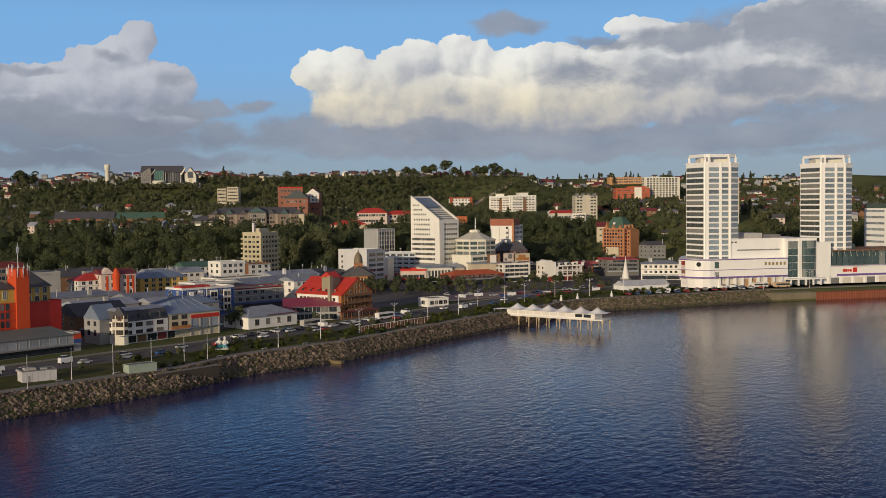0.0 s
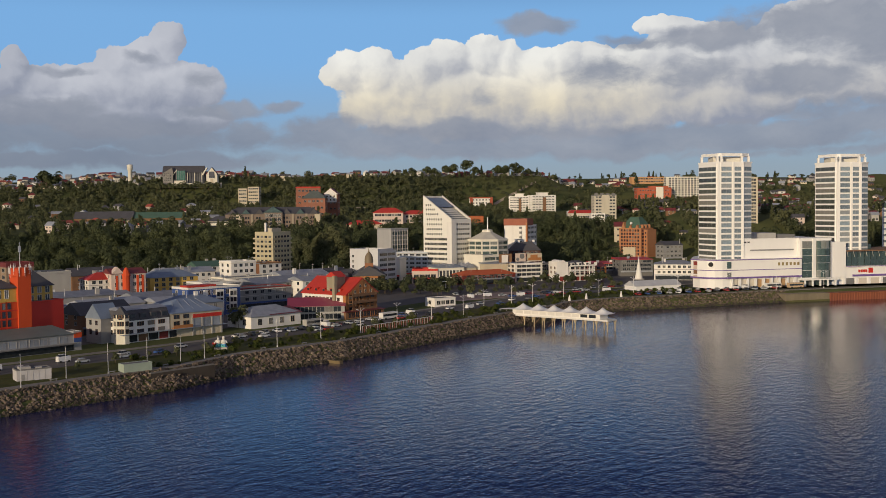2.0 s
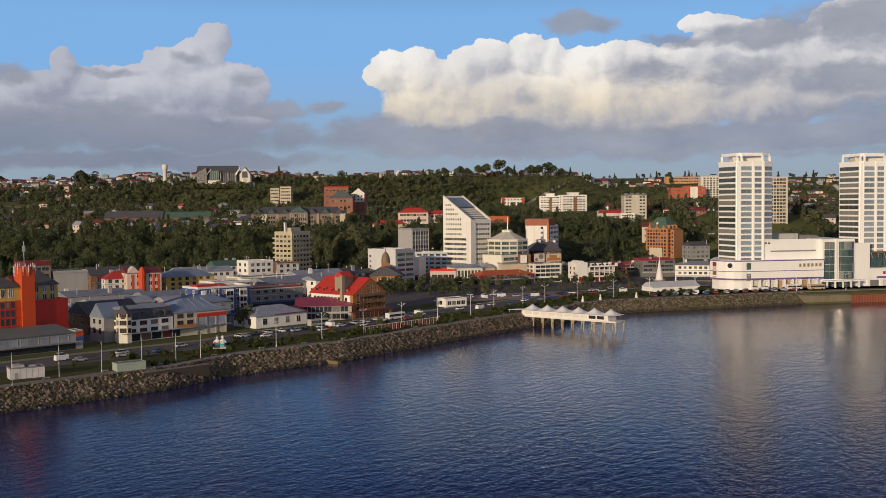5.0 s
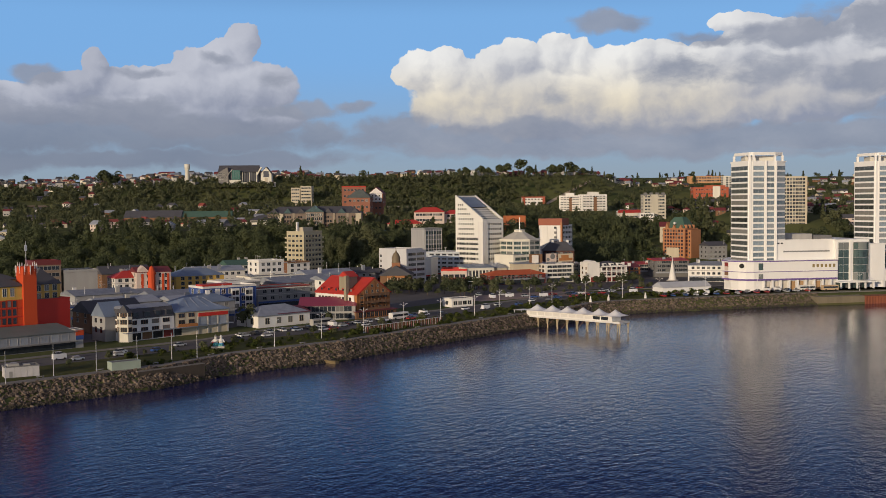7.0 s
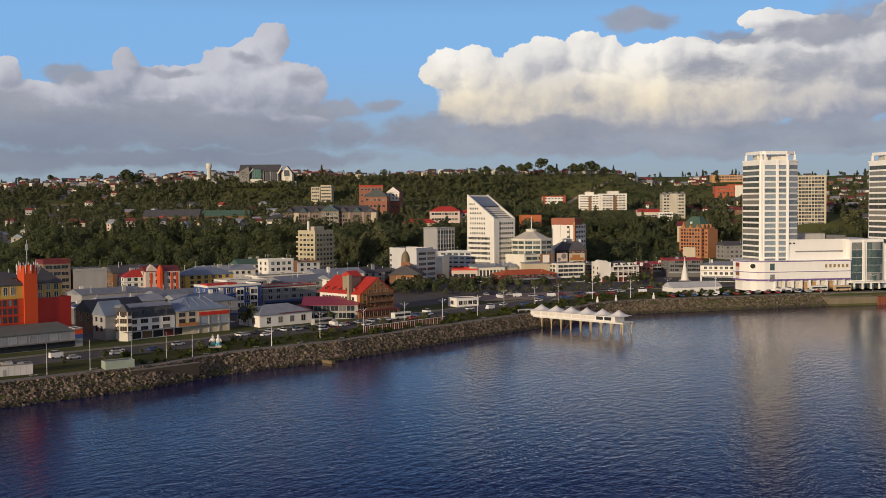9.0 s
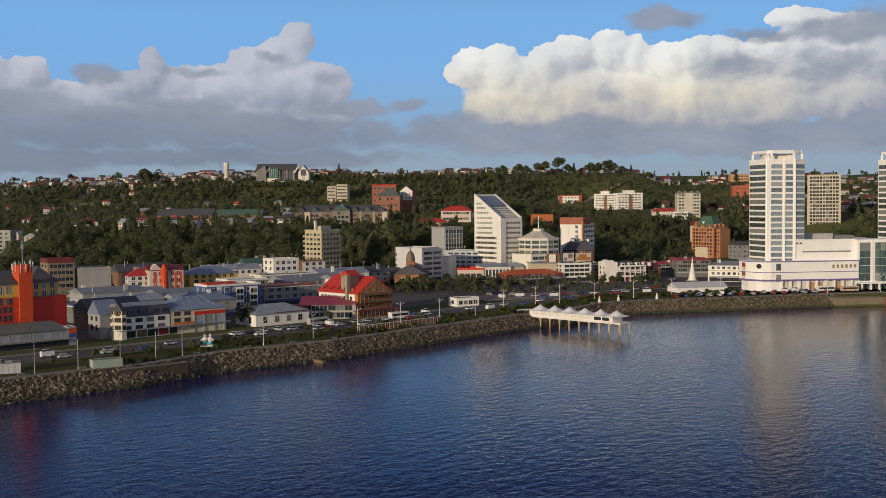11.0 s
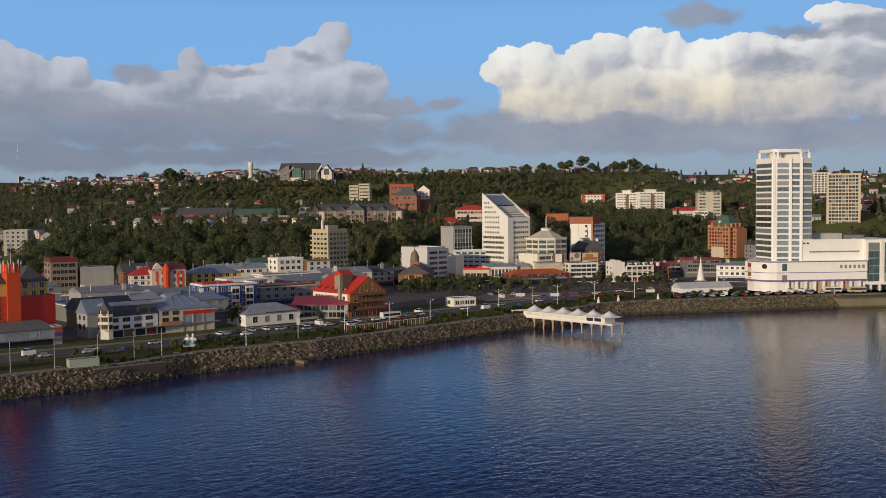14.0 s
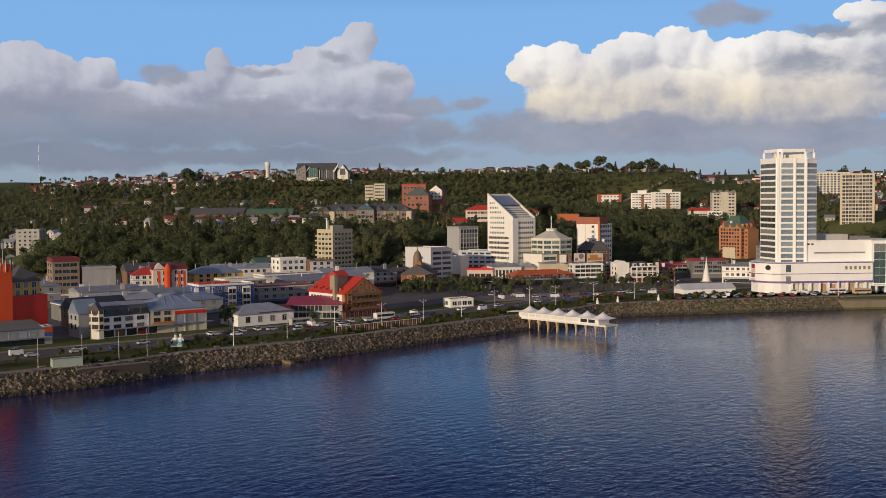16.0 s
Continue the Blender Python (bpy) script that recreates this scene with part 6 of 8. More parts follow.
# ---------------------------------------------------------------- hill landmarks
HILLBRICK = surface("dull_red_brick", (0.27, 0.115, 0.075), 0.85, var=0.2)
H = [
    ("apartment_block", "pair of beige towers on the hillside", (-139, 1362), (-128, 1362), 12, 40, 75, BEIGE, ("flat", None, 0.6), 8, 4, 2, (1.6, 1.4)),
    ("apartment_block", "beige tower with a pointed roof corner", (-127, 1362), (-113, 1360), 12, 40, 77, BEIGE, ("flat", None, 0.6), 9, 5, 2, (1.6, 1.4)),
    ("hill_flats", "red brick flats with a grey-green hipped roof", (-42, 1012), (-20, 1010), 18, 36, 60, HILLBRICK, ("hip", surface("weathered_slate", (0.10, 0.115, 0.105), 0.7, var=0.25), 7), 4, 5, 3, (1.6, 1.6)),
    ("hill_flats", "tall red brick block with an orange roof line", (-48, 1030), (-25, 1032), 16, 36, 70, HILLBRICK, ("flat", REDTIN, 1.2), 6, 6, 2, (1.5, 1.4)),
    ("hill_flats", "tall brick block with a white half-timbered gable", (-22, 1036), (-9, 1034), 14, 36, 64, HILLBRICK, ("gable_y", BROWNTIN, 6), 5, 3, 2, (1.3, 1.3)),
    ("school", "white school building with a bright red roof", (22.8, 898), (48, 896), 16, 33, 46.6, PINK, ("hip", REDTIN, 4.0), 3, 8, 3, (1.8, 1.5)),
    ("school", "white school wing with a red roof", (48, 902), (84, 905), 14, 33, 45.0, PINK, ("hip", REDTIN, 3.2), 3, 10, 2, (1.6, 1.5)),
    ("long_shed", "low building with a red hipped roof", (2, 868), (30, 870), 14, 30, 37.5, BEIGE, ("hip", REDTIN, 3.2), 1, 8, 0, (1.6, 1.4)),
    ("apartment_block", "white and red apartment block on the hill", (158, 1396), (187, 1397), 14, 40, 60.5, WHITE, ("flat", surface("brick_red_edge", (0.36, 0.09, 0.05), 0.8), 1.6), 5, 6, 2, (1.5, 1.4)),
    ("apartment_block", "white apartment block with long balconies", (187, 1245), (211, 1240), 14, 38, 61, WHITE, ("flat", None, 1.0), 8, 6, 2, (2.2, 1.3)),
    ("apartment_block", "white stepped apartment block with balconies", (211.5, 1236), (242, 1240), 14, 38, 62, WHITE, ("flat", None, 1.0), 8, 7, 2, (2.2, 1.3)),
    ("apartment_block", "cream tower block with dark crowning fins", (254, 1090), (277, 1089), 18, 28, 60.5, surface("weathered_cream", (0.50, 0.46, 0.37), 0.85, var=0.18, streak=True), ("flat", DARKCON, 1.2), 10, 7, 2, (1.7, 1.3)),
    ("white_wing", "white low wing before the cream tower", (248, 1078), (262, 1077), 12, 28, 42, WHITE, ("flat", None, 0.6), 4, 5, 0, (1.3, 1.3)),
    ("long_block", "long orange apartment block on the ridge", (424, 1592), (530, 1596), 14, 74, 91, surface("apricot_plaster", (0.52, 0.29, 0.14), 0.8), ("flat", None, 0.8), 4, 24, 0, (2.2, 1.5)),
    ("clinic", "red institutional block with white stair", (390, 1432), (437, 1430), 18, 46, 72, surface("brick_red_render", (0.40, 0.10, 0.05), 0.8), ("flat", None, 1.0), 5, 12, 3, (1.3, 1.3)),
    ("clinic_wing", "low ochre wing with a barrel roof", (395, 1330), (450, 1332), 18, 46, 56, surface("sand_plaster", (0.48, 0.36, 0.22), 0.8), ("flat", None, 0.8), 1, 9, 0, (2.0, 1.5)),
    ("apartment_tower", "pale apartment tower with many small windows", (321.5, 884), (346, 877), 16, 30, 72.5, BEIGE, ("flat", None, 1.0), 15, 9, 5, (1.5, 1.6)),
    ("apartment_tower", "grey-white tower with a grid of small windows", (434, 1445), (484, 1443), 14, 46, 87, CREAM, ("flat", None, 1.0), 13, 10, 2, (2.0, 1.7)),
    ("long_shed", "long dark-roofed school hall", (-248, 1000), (-196, 1002), 18, 36, 43.0, BROWNW, ("gable_x", DARKTIN, 6.5), 1, 10, 0, (1.6, 1.2)),
    ("long_shed", "school hall with a green roof", (-196, 1004), (-150, 1006), 16, 36, 43.0, BROWNW, ("gable_x", GREENTIN, 5.5), 1, 9, 0, (1.6, 1.2)),
    ("long_shed", "low house row with a red roof", (238, 1130), (263, 1132), 12, 34, 42.5, CREAM, ("gable_x", REDTIN, 3.0), 1, 8, 0, (1.6, 1.2)),
    ("long_shed", "orange hall on the hillside", (100, 905), (117, 907), 12, 30, 42, surface("dull_orange_render", (0.42, 0.13, 0.05), 0.8), ("flat", None, 0.8), 1, 8, 0, (1.6, 1.2)),
    ("stone_house", "pale stone house with a brown gabled roof", (236, 930), (262, 924), 16, 16, 32, BEIGE, ("gable_x", BROWNTIN, 4.0), 3, 7, 2, (1.4, 1.3)),
]
for name, label, A, B, dep, z0, top, wall, roof, fl, nf, ns, win in H:
    g, L, h = building(name, label, A, B, dep, z0, top, wall, roof, fl, nf, ns, win)
    if "balconies" in label:
        for i in range(fl):
            z = h / fl * (i + 0.12)
            part("balcony", Shape().box(0.4, -1.6, z, L * 0.46, -0.01, z + 1.05).box(L * 0.62, -1.6, z, L - 0.4, -0.01, z + 1.05), WHITE, g)
        part("balcony_recess", Shape().box(L * 0.48, -0.5, 1.0, L * 0.60, -0.01, h - 2), BROWNW, g, "brown timber recess between the balconies")
        part("penthouse", Shape().box(L * 0.3, 2, h, L * 0.7, 9, h + 3.6), WHITE, g)
        part("penthouse_canopy", Shape().box(L * 0.26, 1.4, h + 3.6, L * 0.74, 9.6, h + 4.0), CREAM, g)
    if "half-timbered" in label:
        part("white_gable", Shape().box(0.8, -0.5, h - 8, L - 0.8, -0.01, h).faces([(-0.4, -0.6, h), (L + 0.4, -0.6, h), (L / 2, -0.6, h + 5.4), (-0.4, -0.01, h), (L + 0.4, -0.01, h), (L / 2, -0.01, h + 5.4)], [(0, 1, 2), (1, 4, 5, 2), (3, 0, 2, 5)]), WHITE, g)
        put_windows(g, (0.8, -0.5), (L - 0.8, -0.5), [h - 5.5, h - 2.2], 3, 1.2, 1.4, BROWNW, bars=0)
    if "red apartment" in label:
        for x in (-0.4, L - 3.2):
            part("red_end", Shape().box(x, -0.5, -2, x + 3.6, -0.01, h + 1.6), surface("brick_red_edge", (0.36, 0.09, 0.05), 0.8), g, "brick-red end pier")
    if "crowning fins" in label:
        part("blank_panel", Shape().box(L * 0.34, -0.35, h * 0.30, L * 0.66, -0.01, h + 0.6), surface("weathered_cream", (0.50, 0.46, 0.37), 0.85), g)
        part("white_front", Shape().box(0.5, -2.2, -2, L * 0.72, -0.01, h * 0.36), WHITE, g, "white lower front")
        for k in range(4):
            part("crown_fin", Shape().box(L * (0.02 + 0.26 * k), -0.3, h - 0.6, L * (0.16 + 0.26 * k), 3, h + 2.6), DARKCON, g)
    if "institutional" in label:
        part("white_stair", Shape().box(L * 0.55, -0.8, h * 0.45, L * 0.76, -0.01, h + 2.0), CREAM, g)
        part("roof_house", Shape().box(L * 0.36, 2, h, L * 0.92, 12, h + 3.4), surface("brick_red_render", (0.40, 0.10, 0.05), 0.8), g)

g, L, h = building("college", "long stone college with dark glazed roofs", (-97, 880), (-20, 882), 20, 30, 46.6, surface("brown_stone", (0.20, 0.155, 0.125), 0.85, var=0.2, streak=True), ("hip", DARKTIN, 5.5), 4, 0, 0)
for k in range(7):
    x = 2 + k * 11
    put_windows(g, (x, 0), (x + 7, 0), [3, 6.5, 10, 13.4], 3, 1.4, 1.8, BROWNW, bars=0)
    part("stone_pier", Shape().box(x + 7.5, -0.6, -3, x + 9.2, 0, h), surface("dull_stone", (0.31, 0.26, 0.20), 0.85, var=0.2, streak=True), g)
    part("glazed_gable", Shape().faces([(x, -0.4, h), (x + 7, -0.4, h), (x + 3.5, -0.4, h + 4), (x, 6, h), (x + 7, 6, h), (x + 3.5, 6, h + 4)], [(0, 1, 2), (1, 4, 5, 2), (3, 0, 2, 5)]), GLASSG if k % 2 else DARKTIN, g)
part("centre_bay", Shape().box(31, -3, -3, 46, 0, h + 1).faces([(30.5, -3.5, h + 1), (46.5, -3.5, h + 1), (46.5, 8, h + 1), (30.5, 8, h + 1), (38.5, -3.5, h + 6), (38.5, 8, h + 6)], [(1, 2, 5, 4), (3, 0, 4, 5), (0, 1, 4), (2, 3, 5)], 1), [surface("brown_stone", (0.20, 0.155, 0.125)), GLASSG], g)
put_windows(g, (31, -3), (46, -3), [2.4, 5.6, 8.8, 12.0, 15.2], 4, 2.7, 2.3, CREAM, bars=1)
part("white_wing", Shape().box(-14, -2, -4, 7, 12, h - 5.5), CREAM, g, "pale low wing with long window bands")
part("wing_roof", Shape().faces([(-15, -3, h - 5.5), (8, -3, h - 5.5), (8, 13, h - 5.5), (-15, 13, h - 5.5), (-8, 5, h - 1.5), (8, 5, h - 0.5)], [(0, 1, 5, 4), (2, 3, 4, 5), (1, 2, 5), (3, 0, 4)]), DARKTIN, g)
for z in (2.6, 6.4, 9.4):
    part("window_band", Shape().box(-13, -2.1, z, 6, -1.99, z + 1.3), GLASS, g)
for x in (8.5, 72):
    part("stone_pier", Shape().box(x, -1.4, -3, x + 4.4, -0.7, h - 0.4), BEIGE, g)

SLATE = surface("slate_cladding", (0.075, 0.08, 0.10), 0.5, var=0.2)
g = thing("culture_centre", local((-243, 1426), (-190, 1428), 86.0)[0], "dark slate-roofed culture centre with a glass front on the ridge", "culture centre")
part("hall", Shape().box(0, 4, -8, 53, 26, 11.5), SLATE, g)
part("roof", Shape().faces([(-0.8, 1, 12.0), (53, 1, 12.0), (53, 14, 21.4), (-0.8, 14, 21.4), (-0.8, 27, 12.0), (53, 27, 12.0)], [(0, 1, 2, 3), (3, 2, 5, 4), (1, 5, 2), (4, 0, 3)]), DARKTIN, g)
part("west_front", Shape().box(0, 0, -8, 13, 4, 11).faces([(-0.5, -0.3, 11), (13.5, -0.3, 11), (13.5, 8, 11), (-0.5, 8, 11), (12, -0.3, 18.5), (12, 8, 18.5)], [(0, 1, 4), (1, 2, 5, 4), (3, 0, 4, 5)]), surface("grey_stone_cladding", (0.20, 0.19, 0.18), 0.8, var=0.2), g, "grey stone front with small windows")
put_windows(g, (0, 0), (12, 0), [1.6, 4.8, 8.0, 10.6], 4, 1.3, 1.5, CREAM, bars=0)
part("white_verge", Shape().faces([(12.8, -0.5, 9.0), (13.5, -0.5, 9.0), (18.9, -0.5, 16.0), (18.2, -0.5, 16.4), (12.8, 0, 9.0), (13.5, 0, 9.0), (18.9, 0, 16.0), (18.2, 0, 16.4)], [(0, 1, 2, 3), (1, 5, 6, 2), (4, 0, 3, 7)]), CREAM, g)
part("glass_box", Shape().box(18, -1.5, 2.0, 29, 4, 14.5), surface("green_reflecting_glass", (0.06, 0.15, 0.12), 0.12, var=0.2, bump=0, spec=0.8), g, "green glass front box")
for k in range(5):
    part("mullion", Shape().box(17.8 + k * 2.75, -1.75, 2.0, 18.1 + k * 2.75, -1.5, 14.5), SASH, g)
for k in range(7):
    part("column", Shape().box(31 + k * 3.1, 0.6, -6, 31.7 + k * 3.1, 1.4, 12), CREAM if k % 3 == 0 else DARKCON, g)
part("white_base", Shape().box(15, -3.5, -8, 30, 2, 1.6).box(12, -5, -8, 76, -3.5, -1.8), CREAM, g, "white terrace wall and base")
part("gable_hall", Shape().box(56, -1, -8, 70, 20, 9).faces([(55.5, -1.5, 9), (70.5, -1.5, 9), (70.5, 20.5, 9), (55.5, 20.5, 9), (63, -1.5, 18.5), (63, 20.5, 18.5)], [(0, 1, 4), (2, 3, 5)], 0).faces([(55.2, -2, 8.6), (55.2, 20.5, 8.6), (63, 20.5, 18.9), (63, -2, 18.9), (70.8, -2, 8.6), (70.8, 20.5, 8.6)], [(0, 3, 2, 1), (3, 4, 5, 2)], 1), [CREAM, DARKTIN], g)
part("glass_panel", Shape().box(59.5, -1.6, 5.0, 66.5, -1.01, 13.2), SLATE, g)
part("doorway", Shape().box(61, -1.3, -2, 65, -1.01, 4), BEIGE, g)
part("white_verge", Shape().faces([(49.5, -0.5, 8.5), (51.5, -0.5, 8.5), (57.5, -0.5, 18.0), (56.0, -0.5, 18.6), (49.5, 6, 8.5), (51.5, 6, 8.5), (57.5, 6, 18.0), (56.0, 6, 18.6)], [(0, 1, 2, 3), (4, 0, 3, 7), (1, 5, 6, 2)]), CREAM, g)
g = thing("water_tower", pose(-296, 1480, 84), "white concrete water tower on the ridge", "water tower")
part("shaft", Shape().lathe([(3.0, -6), (2.8, 19), (3.7, 20.5), (3.9, 26.5), (3.4, 27.0), (0.1, 27.4)], 16), CREAM, g, smooth=True)

# ---------------------------------------------------------------- houses over the hillsides
KEEP_OUT = [(-100, 870, -15, 910), (-55, 1000, -5, 1060), (-145, 1345, -105, 1385), (18, 885, 90, 925), (0, 860, 32, 890), (155, 1385, 190, 1420), (184, 1225, 246, 1262),
            (246, 1070, 282, 1112), (418, 1560, 535, 1612), (385, 1400, 490, 1465), (390, 1310, 455, 1350), (316, 850, 352, 905), 
            (-250, 990, -148, 1025), (236, 1125, 265, 1148), (98, 900, 132, 922), (234, 918, 266, 948), (-250, 1418, -170, 1460), (205, 690, 276, 895), (-305, 1470, -287, 1490), (150, 1350, 195, 1386), (184, 1195, 246, 1226), (-122, 1320, -105, 1346)]
OPEN_SLOPE = (285, 1200, 430, 1545)


def blocked(x, y, pad=0):
    return any(a - pad < x < c + pad and b - pad < y < d + pad for a, b, c, d in KEEP_OUT)


HOUSES = []
hr = random.Random(11)
HILLRED = surface("weathered_red_tin", (0.27, 0.062, 0.042), 0.6, var=0.25)
walls = [WHITE, BEIGE, BEIGE, PINK, GREYW, CREAM, BROWNW, CONCRETE]
roofs = [HILLRED, BROWNTIN, DARKTIN, GREYTIN, BROWNTIN, DARKTIN, DARKTIN, GREYTIN, GREYTIN]
wall_words = ["white", "beige", "beige", "pinkish", "grey", "cream", "brown timber", "concrete"]
roof_words = ["red tin", "maroon tin", "dark shingle", "grey tin", "maroon tin", "dark shingle", "dark shingle", "grey tin", "grey tin"]
WMESH = {}


def hill_house(x, y, wi, ri):
    z = land_z(x, y)
    L, dep, hh = hr.uniform(6.5, 11), hr.uniform(6, 9), hr.choice([3.0, 3.2, 5.2, 5.6])
    g = thing("house", pose(x, y, z, 0, 0, hr.uniform(-35, 35)), f"{wall_words[wi]} hillside house with a {roof_words[ri]} roof", "house", "houses on the hillsides")
    part("wall", Shape().box(0, 0, -5, L, dep, hh), walls[wi], g)
    part("roof", roof_shape(hr.choice(["gable_x", "gable_y", "hip", "gable_x"]), L, dep, hh, hr.uniform(1.8, 3.2)), [roofs[ri]], g)
    put_windows(g, (0, 0), (L, 0), [1.7] if hh < 5 else [1.6, 4.3], 2 if y < 1350 else 1, 1.3 if y < 1350 else 2.6, 1.2, WHITE, bars=0)
    HOUSES.append((x + L / 2, y + dep / 2))


def scatter_houses(count, x0, x1, y0, y1):
    done = 0
    for _ in range(count * 8):
        x, y = hr.uniform(x0, x1), hr.uniform(y0, y1)
        if blocked(x, y, 8) or (OPEN_SLOPE[0] < x < OPEN_SLOPE[2] and OPEN_SLOPE[1] < y < OPEN_SLOPE[3]) or any((x - a) ** 2 + (y - b) ** 2 < 260 for a, b in HOUSES) or abs(x) > 0.52 * y + 60:
            continue
        k = hr.randrange(8)
        hill_house(x, y, k, hr.randrange(9))
        done += 1
        if done == count:
            break


scatter_houses(20, -290, -110, 800, 960)
scatter_houses(18, -430, -285, 770, 1000)
scatter_houses(9, -440, -140, 1060, 1380)
scatter_houses(14, -480, -120, 1390, 1560)
scatter_houses(38, -520, -120, 1552, 1600)
scatter_houses(44, -110, 330, 1552, 1600)
scatter_houses(46, 290, 560, 860, 1250)
scatter_houses(30, 330, 720, 1250, 1600)
scatter_houses(26, -620, -360, 1500, 1660)
scatter_houses(14, 240, 330, 1100, 1250)
scatter_houses(22, 300, 470, 1010, 1300)
scatter_houses(4, -420, -180, 1080, 1300)


def far_houses(spots):
    """The crowd of small houses further off, too many to count: walls and gable roofs joined."""
    s = Shape()
    for x0, x1, y0, y1, count in spots:
        for _ in range(count * 5):
            x, y = hr.uniform(x0, x1), hr.uniform(y0, y1)
            if count <= 0:
                break
            if blocked(x, y, 8) or abs(x) > 0.52 * y + 60 or any((x - a) ** 2 + (y - b) ** 2 < 150 for a, b in HOUSES):
                continue
            count -= 1
            z, turn = land_z(x, y), math.radians(hr.uniform(-40, 40))
            L, dep, hh, rise = hr.uniform(6, 12), hr.uniform(6, 8), hr.choice([2.8, 3.0, 5.4]), hr.uniform(1.6, 2.8)
            c, t = math.cos(turn), math.sin(turn)

            def at(px, py, pz):
                return (x + px * c - py * t, y + px * t + py * c, z + pz)
            wall, roof = hr.randrange(5), 5 + hr.randrange(5)
            s.faces([at(0, 0, -5), at(L, 0, -5), at(L, dep, -5), at(0, dep, -5), at(0, 0, hh), at(L, 0, hh), at(L, dep, hh), at(0, dep, hh), at(0, dep / 2, hh + rise), at(L, dep / 2, hh + rise)],
                    [(0, 1, 5, 4), (2, 3, 7, 6), (1, 2, 6, 9, 5), (3, 0, 4, 8, 7)], wall)
            s.faces([at(-0.5, -0.5, hh), at(L + 0.5, -0.5, hh), at(L + 0.5, dep / 2, hh + rise + 0.25), at(-0.5, dep / 2, hh + rise + 0.25), at(L + 0.5, dep + 0.5, hh), at(-0.5, dep + 0.5, hh)],
                    [(0, 1, 2, 3), (3, 2, 4, 5)], roof)
            for k in range(2):
                w0 = L * (0.18 + 0.42 * k)
                s.faces([at(w0, -0.04, 1.0), at(w0 + 1.5, -0.04, 1.0), at(w0 + 1.5, -0.04, 2.3), at(w0, -0.04, 2.3)], [(0, 1, 2, 3)], 10)
            HOUSES.append((x + L / 2, y + dep / 2))
    ob = new("far_houses", s.mesh("far_houses", [CREAM, BEIGE, CONCRETE, GREYW, BROWNW, BROWNTIN, DARKTIN, GREYTIN, BROWNTIN, DARKTIN, GLASS]))
    tagged(ob, "crowd of small gabled houses over the far hillsides", "houses", kind="stuff")


far_houses([(-560, 60, 1535, 1600, 70), (60, 800, 1560, 1640, 80), (390, 820, 880, 1300, 130), (400, 840, 1300, 1560, 70), (-520, -250, 1000, 1400, 14), (-640, -300, 1440, 1560, 40)])


def ribbon(name, pts, width, mat, label, category):
    """A narrow track draped over the land."""
    v, f = [], []
    n = 24
    for i in range(n + 1):
        t = i / n * (len(pts) - 1)
        k = min(int(t), len(pts) - 2)
        a, b = Vector(pts[k]), Vector(pts[k + 1])
        p = a + (b - a) * (t - k)
        for off in (-width / 2, width / 2):
            v.append((p.x, p.y + off, land_z(p.x, p.y + off) + 0.7))
    f = [(2 * i, 2 * i + 2, 2 * i + 3, 2 * i + 1) for i in range(n)]
    tagged(new(name, mesh_of(name, v, f, mat)), label, category, kind="structure")


PALE = surface("pale_earth", (0.36, 0.30, 0.22), 0.95, var=0.25)
ribbon("earth_track", [(-46, 1235), (-20, 1262), (0, 1290)], 26, PALE, "pale bare earth track on the slope", "track")
ribbon("earth_track", [(8, 1285), (40, 1310)], 16, PALE, "pale earth scar on the slope", "track")
ribbon("earth_track", [(190, 1405), (225, 1450), (262, 1500)], 9, PALE, "thin diagonal track up the slope", "track")
ribbon("earth_bank", [(-470, 1352), (-440, 1352)], 40, surface("clay_bank", (0.22, 0.16, 0.10), 0.95, var=0.3), "bare clay bank on the hillside", "bank")
KEEP_OUT += [(-50, 1200, 5, 1300), (5, 1275, 45, 1315), (-475, 1325, -436, 1375)]
building("grey_flats", "tall grey concrete flats in the lower town", (-318, 800), (-300, 802), 14, 5.5, 34, CONCRETE, ("flat", None, 0.8), 9, 4, 2, (1.3, 1.2))

g = thing("radio_mast", pose(-697, 1620, 88), "thin red and white lattice mast on the ridge", "mast")
part("mast", Shape().tube((0, 0, 0), (0, 0, 61), 0.26, 0.12, 6), METAL, g)
for z in (15, 30, 44):
    part("guy_ring", Shape().tube((0, 0, z), (0, 0, z + 4), 0.27, 0.22, 6), DARKRED, g)

